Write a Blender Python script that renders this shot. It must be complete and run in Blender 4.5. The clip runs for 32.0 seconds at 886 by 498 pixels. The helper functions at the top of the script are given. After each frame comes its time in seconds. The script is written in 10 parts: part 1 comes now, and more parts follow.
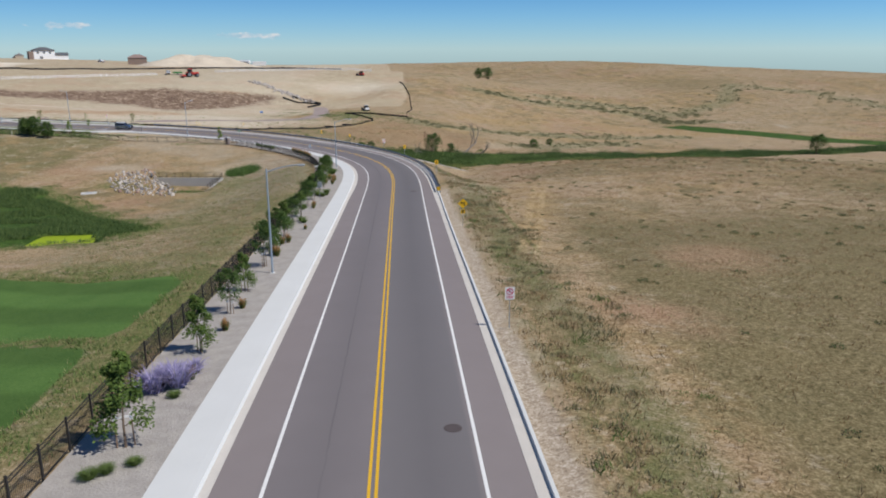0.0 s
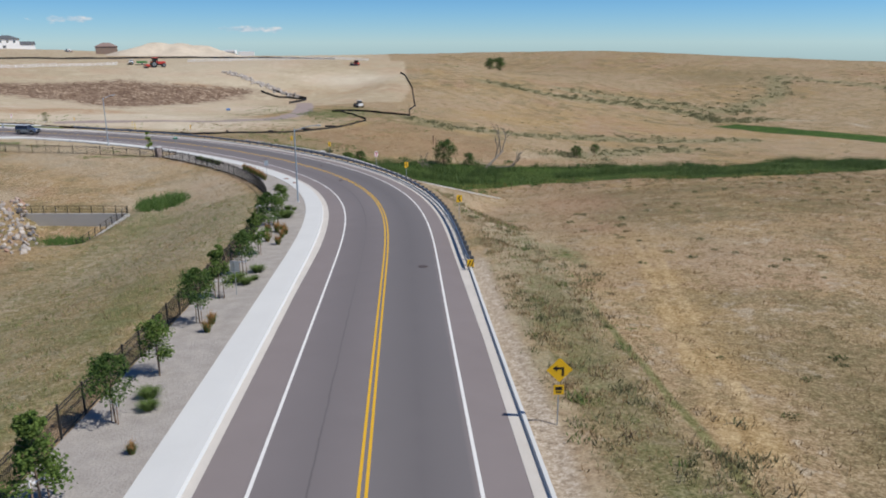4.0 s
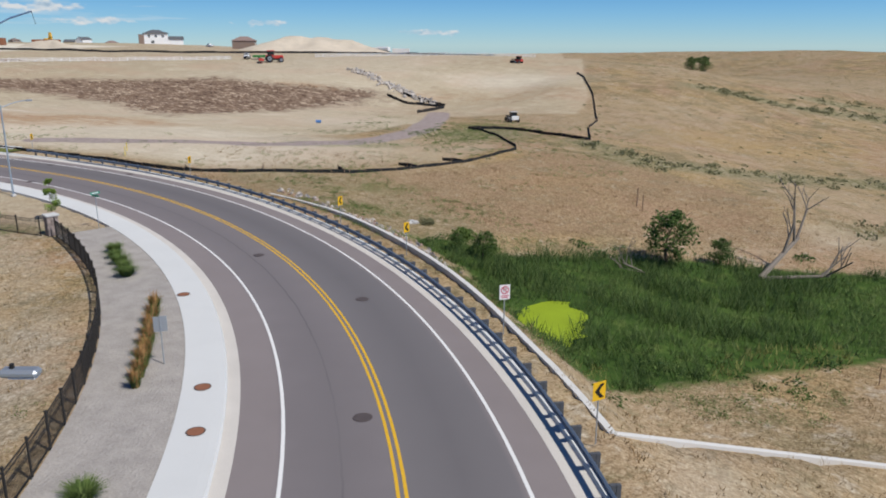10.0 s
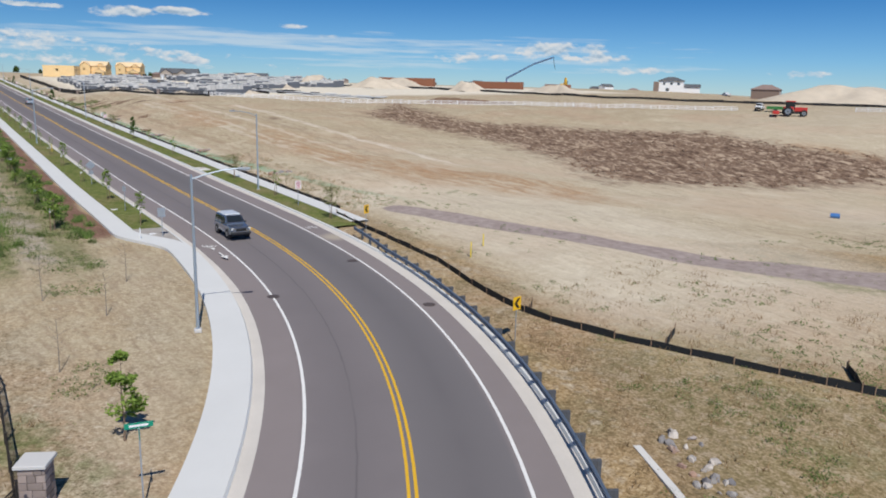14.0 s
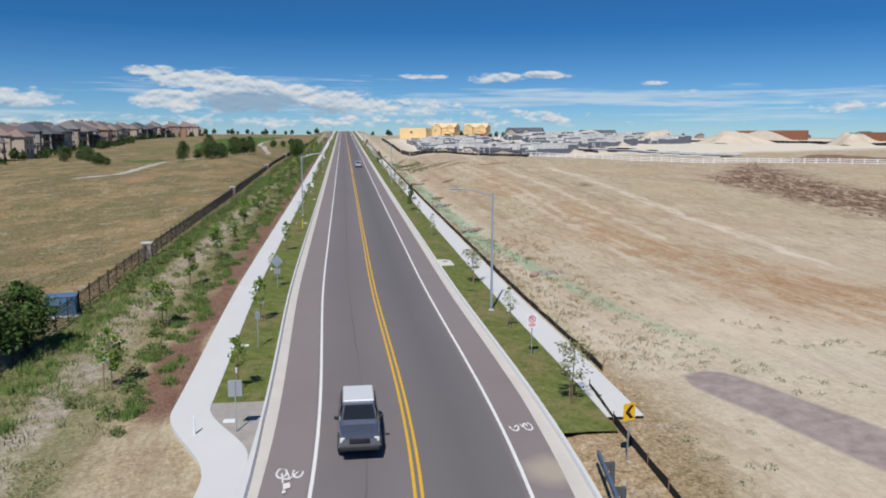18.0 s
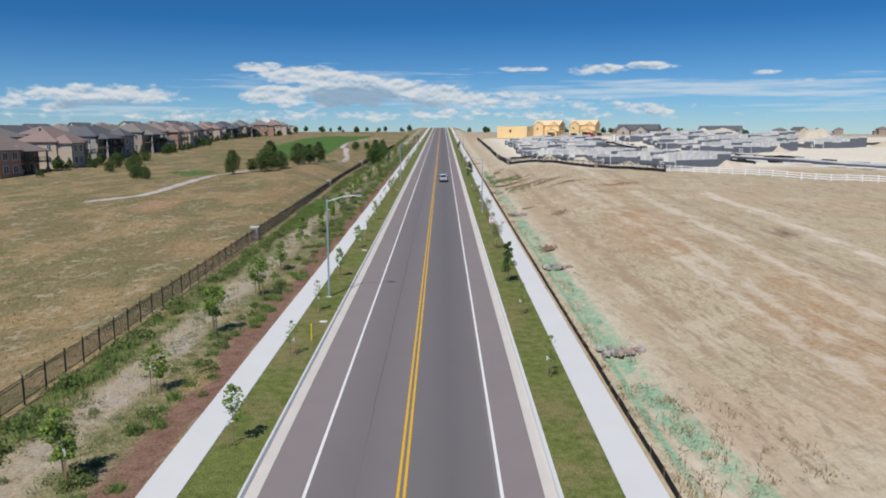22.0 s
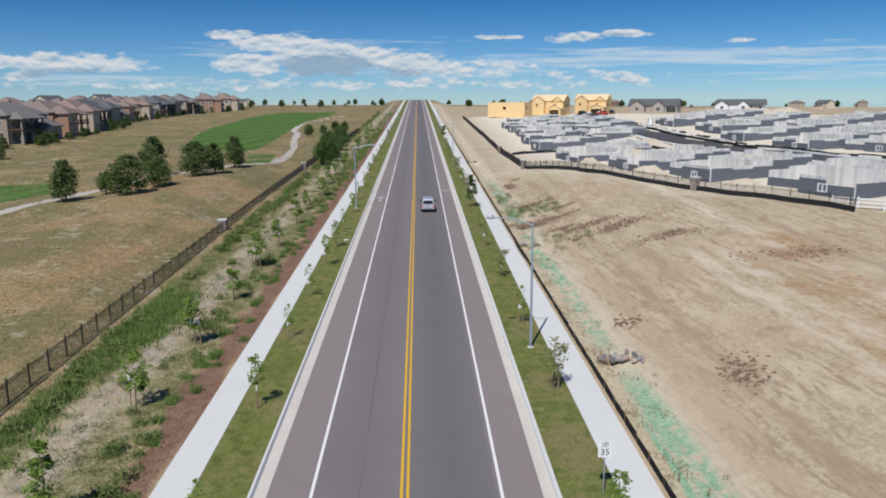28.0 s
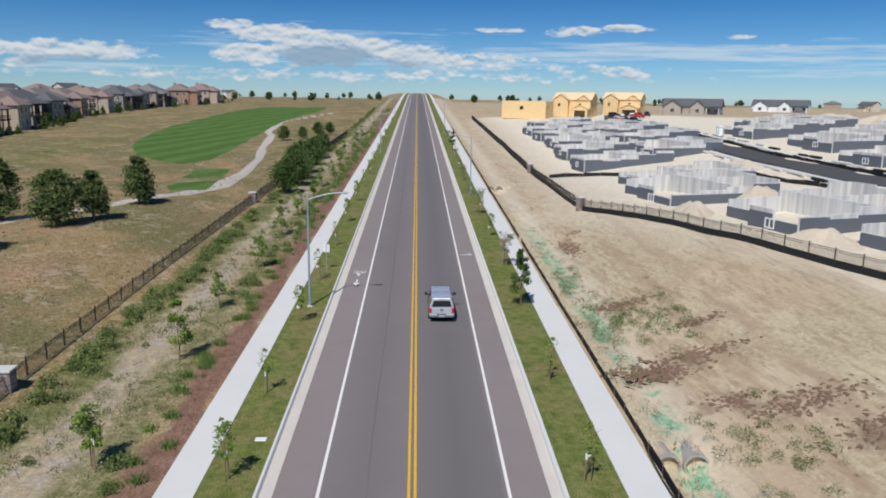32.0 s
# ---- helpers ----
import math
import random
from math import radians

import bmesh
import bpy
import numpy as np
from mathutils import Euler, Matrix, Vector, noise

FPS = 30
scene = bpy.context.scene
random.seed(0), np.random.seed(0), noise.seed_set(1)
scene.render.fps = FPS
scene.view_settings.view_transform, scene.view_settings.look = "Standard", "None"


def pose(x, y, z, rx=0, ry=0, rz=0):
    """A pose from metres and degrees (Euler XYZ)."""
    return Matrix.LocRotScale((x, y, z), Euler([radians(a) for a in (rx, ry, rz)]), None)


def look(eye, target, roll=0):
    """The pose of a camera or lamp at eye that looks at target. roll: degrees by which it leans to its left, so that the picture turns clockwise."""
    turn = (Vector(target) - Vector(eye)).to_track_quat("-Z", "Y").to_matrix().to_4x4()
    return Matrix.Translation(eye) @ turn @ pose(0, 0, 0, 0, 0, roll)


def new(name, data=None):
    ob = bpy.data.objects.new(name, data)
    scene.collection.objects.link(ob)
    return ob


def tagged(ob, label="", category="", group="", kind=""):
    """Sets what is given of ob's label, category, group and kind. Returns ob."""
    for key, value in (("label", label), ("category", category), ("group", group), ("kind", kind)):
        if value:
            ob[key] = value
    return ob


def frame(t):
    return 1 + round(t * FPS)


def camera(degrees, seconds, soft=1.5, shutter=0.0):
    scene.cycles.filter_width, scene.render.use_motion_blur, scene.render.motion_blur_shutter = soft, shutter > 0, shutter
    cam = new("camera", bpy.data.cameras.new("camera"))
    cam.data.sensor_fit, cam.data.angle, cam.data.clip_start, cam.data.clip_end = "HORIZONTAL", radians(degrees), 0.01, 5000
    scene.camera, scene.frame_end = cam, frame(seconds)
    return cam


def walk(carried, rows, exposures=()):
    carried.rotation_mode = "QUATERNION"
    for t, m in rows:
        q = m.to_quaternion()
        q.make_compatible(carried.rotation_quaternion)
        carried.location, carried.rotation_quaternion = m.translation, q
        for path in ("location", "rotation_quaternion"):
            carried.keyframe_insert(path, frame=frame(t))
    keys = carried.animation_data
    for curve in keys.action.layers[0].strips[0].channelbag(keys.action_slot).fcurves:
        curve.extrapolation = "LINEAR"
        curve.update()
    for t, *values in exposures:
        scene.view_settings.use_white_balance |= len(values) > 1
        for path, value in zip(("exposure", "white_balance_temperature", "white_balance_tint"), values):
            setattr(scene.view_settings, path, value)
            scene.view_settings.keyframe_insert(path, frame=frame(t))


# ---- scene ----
cam = camera(61.19, 32.0, soft=1.9)
# seconds, x, y, z, yaw, pitch, roll of the drone
ROWS = [
    (0.0, 0.27, -4.75, 16.26, 0.00, -14.95, -0.08),
    (0.5, -0.10, 1.94, 15.80, -0.05, -14.98, -0.12),
    (1.0, -0.47, 8.63, 15.33, -0.10, -15.04, -0.12),
    (1.5, -0.83, 15.32, 14.91, -0.14, -15.07, -0.16),
    (2.0, -1.14, 22.01, 14.46, -0.12, -15.10, -0.16),
    (2.5, -1.47, 28.70, 14.04, -0.12, -15.23, -0.13),
    (3.0, -1.80, 35.39, 13.65, -0.06, -15.32, -0.10),
    (3.5, -2.12, 42.08, 13.29, 0.03, -15.35, -0.11),
    (5.5, -3.11, 68.84, 11.68, 0.71, -15.61, -0.12),
    (6.0, -3.57, 75.53, 11.28, 0.81, -15.57, -0.15),
    (6.5, -4.13, 82.30, 10.92, 0.79, -15.61, -0.18),
    (7.0, -4.70, 89.05, 10.58, 0.77, -15.61, -0.32),
    (7.5, -5.20, 95.71, 10.24, 0.85, -15.61, -0.41),
    (8.0, -5.66, 102.23, 9.95, 1.14, -15.56, -0.35),
    (8.5, -6.15, 108.59, 9.68, 2.61, -15.50, -0.27),
    (9.0, -6.61, 114.90, 9.40, 5.21, -15.38, -0.16),
    (9.5, -7.12, 121.20, 9.14, 8.67, -15.31, 0.02),
    (10.0, -7.81, 127.46, 8.84, 12.92, -15.18, 0.15),
    (10.5, -8.72, 133.71, 8.60, 17.60, -14.87, 0.23),
    (11.0, -10.01, 139.91, 8.44, 22.30, -14.52, 0.29),
    (11.5, -11.74, 146.05, 8.37, 26.99, -14.21, 0.44),
    (12.0, -13.93, 152.21, 8.38, 31.75, -13.98, 0.65),
    (12.5, -16.61, 158.23, 8.40, 36.49, -13.66, 0.86),
    (13.0, -19.71, 163.88, 8.42, 41.19, -13.28, 1.08),
    (13.5, -22.77, 169.02, 8.33, 45.81, -12.87, 1.27),
    (14.0, -25.65, 173.93, 8.12, 50.76, -12.10, 1.47),
    (14.5, -28.60, 178.44, 8.03, 55.98, -11.61, 1.49),
    (15.0, -31.76, 182.49, 8.21, 60.82, -11.42, 1.45),
    (15.5, -35.13, 186.18, 8.62, 64.91, -11.21, 1.04),
    (17.5, -50.25, 194.51, 8.11, 74.99, -8.58, 0.26),
    (18.0, -54.14, 196.55, 8.58, 77.40, -8.30, 0.16),
    (18.5, -58.43, 198.54, 9.26, 79.57, -8.30, -0.01),
    (19.0, -63.27, 200.49, 9.91, 81.62, -8.30, -0.13),
    (19.5, -68.59, 202.24, 10.22, 83.50, -8.34, -0.06),
    (20.0, -74.32, 203.49, 10.38, 84.80, -8.11, -0.07),
    (20.5, -80.48, 204.17, 10.61, 85.41, -8.02, -0.08),
    (21.0, -86.93, 204.38, 11.09, 85.37, -8.26, -0.08),
    (21.5, -93.13, 204.49, 11.56, 85.16, -8.66, -0.08),
    (22.0, -99.10, 204.60, 11.91, 84.90, -8.81, -0.14),
    (22.5, -104.96, 204.70, 12.24, 84.51, -8.85, -0.21),
    (23.0, -110.87, 204.81, 12.67, 84.06, -9.12, -0.18),
    (23.5, -116.83, 204.98, 13.08, 83.59, -9.54, -0.10),
    (24.0, -122.75, 205.32, 13.36, 83.18, -9.70, -0.05),
    (24.5, -128.62, 205.80, 13.52, 83.04, -9.75, -0.02),
    (25.0, -134.56, 206.29, 13.66, 82.92, -9.86, -0.02),
    (25.5, -140.60, 206.71, 13.83, 82.87, -10.08, -0.09),
    (27.5, -165.88, 209.24, 15.18, 83.05, -11.00, -0.23),
    (28.0, -172.28, 210.04, 15.53, 83.09, -11.11, -0.27),
    (28.5, -178.65, 210.81, 15.80, 83.21, -11.26, -0.33),
    (29.0, -184.95, 211.49, 16.02, 83.35, -11.40, -0.34),
    (29.5, -191.12, 212.02, 16.21, 83.39, -11.47, -0.27),
    (30.0, -197.20, 212.44, 16.41, 83.24, -11.48, -0.14),
    (30.5, -203.25, 212.81, 16.61, 83.13, -11.47, 0.05),
    (31.0, -209.36, 213.15, 16.83, 83.05, -11.55, 0.23),
    (31.5, -215.55, 213.49, 16.99, 82.94, -11.61, 0.39),
    (32.0, -221.74, 213.82, 17.08, 82.89, -11.65, 0.63),
]
walk(cam, [(t, pose(x, y, z, 90 + pitch, 0, yaw) @ pose(0, 0, 0, 0, 0, roll)) for t, x, y, z, yaw, pitch, roll in ROWS])
# ---- the lie of the land ----
# the road's centre line: bend by arc length (1/m) and height by arc length
BEND = [(70, 0), (90, -0.00020), (105, 0.00002), (120, 0.00442), (135, 0.01011), (150, 0.01204), (165, 0.01151), (180, 0.01165), (195, 0.01276), (210, 0.01378), (225, 0.01293), (240, 0.00703), (255, 0.00095), (270, -0.00163), (290, 0)]
RISE = [(-60, 3.62), (-20, 2.02), (20, 0.17), (50, -1.54), (80, -3.28), (110, -4.66), (140, -5.59), (165, -6.20), (190, -6.31), (215, -5.72), (240, -4.80), (270, -3.84), (300, -3.05), (340, -2.13), (390, -0.77), (460, 1.19), (560, 4.07), (700, 8.31), (900, 14.40), (1000, 17.0), (1150, 18), (1400, 18)]
STEP = 1.0
SS = np.arange(-60, 1300, STEP)


def centre_line():
    kap = np.interp(SS, *zip(*BEND))
    th = radians(3.240) + np.cumsum(kap) * STEP
    x, y = np.cumsum(-np.sin(th)) * STEP, np.cumsum(np.cos(th)) * STEP
    k = int(40 / STEP)
    x, y = x - x[k] + -0.18, y - y[k] - 19.0
    z = np.interp(SS, *zip(*RISE))
    for _ in range(200):
        z[1:-1] = (z[:-2] + 2 * z[1:-1] + z[2:]) / 4
    return x, y, z, th


CX, CY, CZ, CTH = centre_line()


def on_road(s, d, up=0.0):
    """A place s metres along the road and d metres to its right."""
    i = (s - SS[0]) / STEP
    x, y, z, th = (np.interp(i, np.arange(len(SS)), a) for a in (CX, CY, CZ, CTH))
    return x + d * np.cos(th), y + d * np.sin(th), z + up


def road_near(x, y):
    """For arrays of places: arc length along the road, and the distance to its right."""
    x, y = np.atleast_1d(np.asarray(x, float)), np.atleast_1d(np.asarray(y, float))
    s, d = np.empty(len(x)), np.empty(len(x))
    for a in range(0, len(x), 4000):
        px, py = x[a:a + 4000], y[a:a + 4000]
        q = (px[:, None] - CX[None, ::4]) ** 2 + (py[:, None] - CY[None, ::4]) ** 2
        i = np.clip(q.argmin(1) * 4, 4, len(SS) - 6)
        for _ in range(3):
            t = (px - CX[i]) * -np.sin(CTH[i]) + (py - CY[i]) * np.cos(CTH[i])
            i = np.clip(i + np.rint(t / STEP).astype(int), 0, len(SS) - 1)
        t = (px - CX[i]) * -np.sin(CTH[i]) + (py - CY[i]) * np.cos(CTH[i])
        s[a:a + 4000] = SS[i] + t
        d[a:a + 4000] = (px - CX[i]) * np.cos(CTH[i]) + (py - CY[i]) * np.sin(CTH[i])
    return s, d


# spot heights of the country round the road
VALLEY = [(10, 57, -1.9), (28, 63, -1.9), (25, 83, -3.5), (9, 123, -5.9), (8, 138, -8.9), (20, 142, -7.0), (45, 120, -4.5), (60, 150, -6), (18, 190, -12.2),
          (60, 222, -14.5), (22, 262, -12.5), (10, 222, -9.9), (90, 345, -17), (45, 300, -13), (30, 558, -6), (-12, 250, -6.3), (-33, 255, -5.6), (120, 200, -13),
          (200, 260, -17), (60, -20, 1), (150, 60, -1), (2, 180, -11.8), (130, 290, -16), (-3, 168, -11), (22, 182, -11.0), (28, 177, -10.0)]
SITE = [(-54, 325, -6.4), (-64, 265, -5.7), (-132, 384, 4.3), (-20, 340, -1.5), (0, 400, 3), (-40, 285, -6.6), (-125, 221, -2.6), (-176, 246, .8),
        (-247, 235, 2.0), (-243, 257, 4.0), (-303, 261, 5.0), (-409, 303, 9.2), (-374, 293, 8.2), (-480, 300, 9.5), (-200, 330, 4.0), (-120, 300, -2.0),
        (-90, 340, 0), (-60, 400, 5), (-620, 455, 9.8), (-160, 275, -.5), (-230, 300, 3.5)]
GOLF = [(-27, 74, -4.2), (-45, 55, -4), (-43, 150, -9.2), (-50, 131, -8.6), (-58, 114, -9.3), (-80, 120, -9.2), (-43, 165, -6.9), (-70, 90, -6), (-100, 150, -8),
        (-158, 170, -5.6), (-207, 161, -2.2), (-280, 172, 2.5), (-275, 188, 3.0), (-304, 186, 3.8), (-316, 189, 4.1), (-307, 176, 2.8), (-364, 189, 2.2), (-449, 187, 5.0), (-360, 150, 2.5), (-575, 86, 8),
        (-111, 181, -3.8), (-280, 120, -.5), (-200, 100, -5), (-400, 110, 5.5), (-60, 0, -1)]
RIDGE = [(-290, 556, 9.5), (-215, 578, 6.5), (-350, 640, 9), (-147, 602, 3.8), (-42, 618, 4.2), (30, 619, 4.9), (97, 612, 6.7), (161, 599, 5.1), (220, 580, 2.5), (272, 557, .6), (330, 520, -1.5),
         (460, 420, -6), (-708, -93, 13), (-752, 26, 12.5), (-774, 172, 13), (-752, 377, 11.5), (-752, 495, 10), (-700, 576, 10), (-446, 308, 8.5), (-398, 408, 9.3),
         (-314, 490, 9.3), (-357, 252, 3.0)]
FAR = [(0, 1000, -22), (400, 950, -26), (150, 780, -8), (800, 700, -34), (700, 200, -26), (-250, 900, -8), (-600, 900, 5), (-1000, 700, 7), (-1150, 450, 10), (-1150, 0, 11),
       (-600, -250, 8), (0, -400, 6), (500, -300, 0), (-300, -100, -2), (0, 2500, -90), (1700, 1700, -95), (2500, 0, -90), (-1700, 1700, -30), (-2500, 200, -20), (-2200, -1200, -20),
       (0, -2500, 0), (1700, -1700, -40)]
SPOTS = np.array(VALLEY + SITE + GOLF + RIDGE + FAR, float)


def multiquadric(ax, ay, bx, by):
    return np.sqrt((ax[:, None] - bx[None]) ** 2 + (ay[:, None] - by[None]) ** 2 + 400.0)


LEVEL = SPOTS[:, 2].mean()
WEIGHT = np.linalg.solve(multiquadric(SPOTS[:, 0], SPOTS[:, 1], SPOTS[:, 0], SPOTS[:, 1]) + 2.0 * np.eye(len(SPOTS)) * -1, SPOTS[:, 2] - LEVEL)


def ground_z(x, y, bumps=True):
    """Height of the ground at arrays of places, with the road's bench cut into it."""
    x, y = np.atleast_1d(np.asarray(x, float)), np.atleast_1d(np.asarray(y, float))
    out = np.empty(len(x))
    for a in range(0, len(x), 8000):
        out[a:a + 8000] = LEVEL + multiquadric(x[a:a + 8000], y[a:a + 8000], SPOTS[:, 0], SPOTS[:, 1]) @ WEIGHT
    out -= 2.2 * np.exp(-((x + 40) / 17) ** 2 - ((y - 347) / 18) ** 2)
    if bumps:
        out += .16 * np.sin(x * .21 + 1.3 * np.sin(y * .13)) * np.sin(y * .17 + np.sin(x * .11)) + .06 * np.sin(x * .63 + y * .41) * np.sin(y * .71 - x * .3)
    s, d = road_near(x, y)
    rz = np.interp(s, SS, CZ)
    left = np.interp(s, [60, 110, 230, 262, 300], [11.5, 13.5, 11.5, 17, 18.5])
    right = np.interp(s, [100, 120, 140, 215, 240, 255], [9.0, 8.0, 8.0, 8.5, 10.5, 14])
    over = np.where(d < 0, -d - left, d - right)
    run = np.where(d < 0, 16.0, np.interp(s, [60, 120, 140, 200, 230], [14, 10, 7, 8, 14]))
    t = np.clip(over / run, 0, 1)
    t = t * t * (3 - 2 * t)
    out = (rz - .06) * (1 - t) + out * t
    # earth banked behind the culvert's wing wall
    along, off = ((x + 7.2) * 13.8 + (y - 155.4) * 8.2) / 257.7, ((x + 7.2) * 8.2 - (y - 155.4) * 13.8) / 16.05
    fill = -6.2 - 4.55 * along - .05 * np.maximum(0, off - 1) ** 1.5
    return np.where((along > 0) & (along < 1.1) & (off > -.3) & (off < 9), np.maximum(out, fill), out)

# ---- sun and sky ----
SUN_EL, SUN_AZ = 52.0, -24.4      # degrees: height, and bearing from +x towards +y
world = bpy.data.worlds.new("world")
scene.world = world
world.use_nodes = True
wn = world.node_tree
sky = wn.nodes.new("ShaderNodeTexSky")
sky.sky_type, sky.sun_disc = 'NISHITA', False
sky.sun_elevation, sky.sun_rotation = radians(SUN_EL), radians(90 - SUN_AZ)
sky.altitude, sky.air_density, sky.dust_density, sky.ozone_density = 1800, 1.0, 0.05, 3.0
wn.nodes["Background"].inputs[1].default_value = 0.065
lamp = bpy.data.lights.new("sun", 'SUN')
lamp.energy, lamp.angle, lamp.color = 4.0, radians(.53), (1, .965, .91)
sun = new("sun", lamp)
sun.matrix_world = look((math.cos(radians(SUN_AZ)) * math.cos(radians(SUN_EL)) * 100, math.sin(radians(SUN_AZ)) * math.cos(radians(SUN_EL)) * 100,
                         math.sin(radians(SUN_EL)) * 100), (0, 0, 0))
scene.view_settings.exposure = 0.0


# ---- materials ----
def material(name, rough=.8, metal=0.0, spec=.3):
    m = bpy.data.materials.new(name)
    m.use_nodes = True
    b = m.node_tree.nodes["Principled BSDF"]
    b.inputs["Roughness"].default_value, b.inputs["Metallic"].default_value = rough, metal
    b.inputs["Specular IOR Level"].default_value = spec
    return m, m.node_tree, b


def node(nt, kind, **values):
    n = nt.nodes.new("ShaderNode" + kind)
    for k, v in values.items():
        n.inputs[k.replace("_", " ")].default_value = v
    return n


def noise_at(nt, vec, scale, detail=4.0, rough=.55):
    n = node(nt, "TexNoise", Scale=scale, Detail=detail, Roughness=rough)
    nt.links.new(vec, n.inputs["Vector"])
    return n.outputs["Fac"]


def ramp(nt, fac, *stops):
    r = nt.nodes.new("ShaderNodeValToRGB")
    e = r.color_ramp.elements
    while len(e) < len(stops):
        e.new(.5)
    for el, (p, c) in zip(e, stops):
        el.position, el.color = p, (*c, 1) if len(c) == 3 else c
    nt.links.new(fac, r.inputs["Fac"])
    return r.outputs["Color"]


def grey(v):
    return (v, v, v)


def mixed(nt, fac, a, b, how='MIX'):
    m = nt.nodes.new("ShaderNodeMix")
    m.data_type, m.blend_type, m.clamp_result = 'RGBA', how, False
    for sock, v in ((m.inputs["Factor"], fac), (m.inputs[6], a), (m.inputs[7], b)):
        if hasattr(v, "links"):
            nt.links.new(v, sock)
        elif isinstance(v, tuple):
            sock.default_value = (*v, 1) if len(v) == 3 else v
        else:
            sock.default_value = v
    return m.outputs[2]


def maths(nt, op, a, b=0.0, c=None, clamp=False):
    m = nt.nodes.new("ShaderNodeMath")
    m.operation, m.use_clamp = op, clamp
    for i, v in enumerate((a, b) if c is None else (a, b, c)):
        if hasattr(v, "links"):
            nt.links.new(v, m.inputs[i])
        else:
            m.inputs[i].default_value = v
    return m.outputs[0]


def place(nt):
    return nt.nodes.new("ShaderNodeNewGeometry").outputs["Position"]


def bump(nt, b, height, strength=.3, distance=.05):
    n = node(nt, "Bump", Strength=strength, Distance=distance)
    nt.links.new(height, n.inputs["Height"])
    nt.links.new(n.outputs[0], b.inputs["Normal"])


def speckled(name, base, vary=.25, scale=6.0, fine=60.0, rough=.8, metal=0.0, spec=.3, relief=.2, distance=.02, by_piece=.0):
    """A surface with broad patches, fine grain and relief; by_piece varies it from object to object."""
    m, nt, b = material(name, rough, metal, spec)
    p = nt.nodes.new("ShaderNodeTexCoord").outputs["Object"] if by_piece else place(nt)
    n1, n2 = noise_at(nt, p, scale, 5), noise_at(nt, p, fine, 3)
    dark, light = tuple(c * (1 - vary) for c in base), tuple(min(1, c * (1 + vary)) for c in base)
    col = mixed(nt, maths(nt, 'ADD', maths(nt, 'MULTIPLY', n1, .6), maths(nt, 'MULTIPLY', n2, .4)), dark, light)
    if by_piece > .5:
        info = nt.nodes.new("ShaderNodeObjectInfo")
        col = mixed(nt, .8, col, ramp(nt, info.outputs["Random"], (0, (.10, .105, .12)), (.3, (.24, .235, .235)), (.5, (.42, .40, .375)), (.7, (.44, .27, .19)), (.85, (.30, .20, .165)), (1, (.52, .49, .45))))
    elif by_piece:
        info = nt.nodes.new("ShaderNodeObjectInfo")
        col = mixed(nt, 1.0, col, ramp(nt, info.outputs["Random"], (0, grey(1 - by_piece)), (1, grey(1 + by_piece))), 'MULTIPLY')
    nt.links.new(col, b.inputs["Base Color"])
    if relief:
        bump(nt, b, n2, relief, distance)
    return m

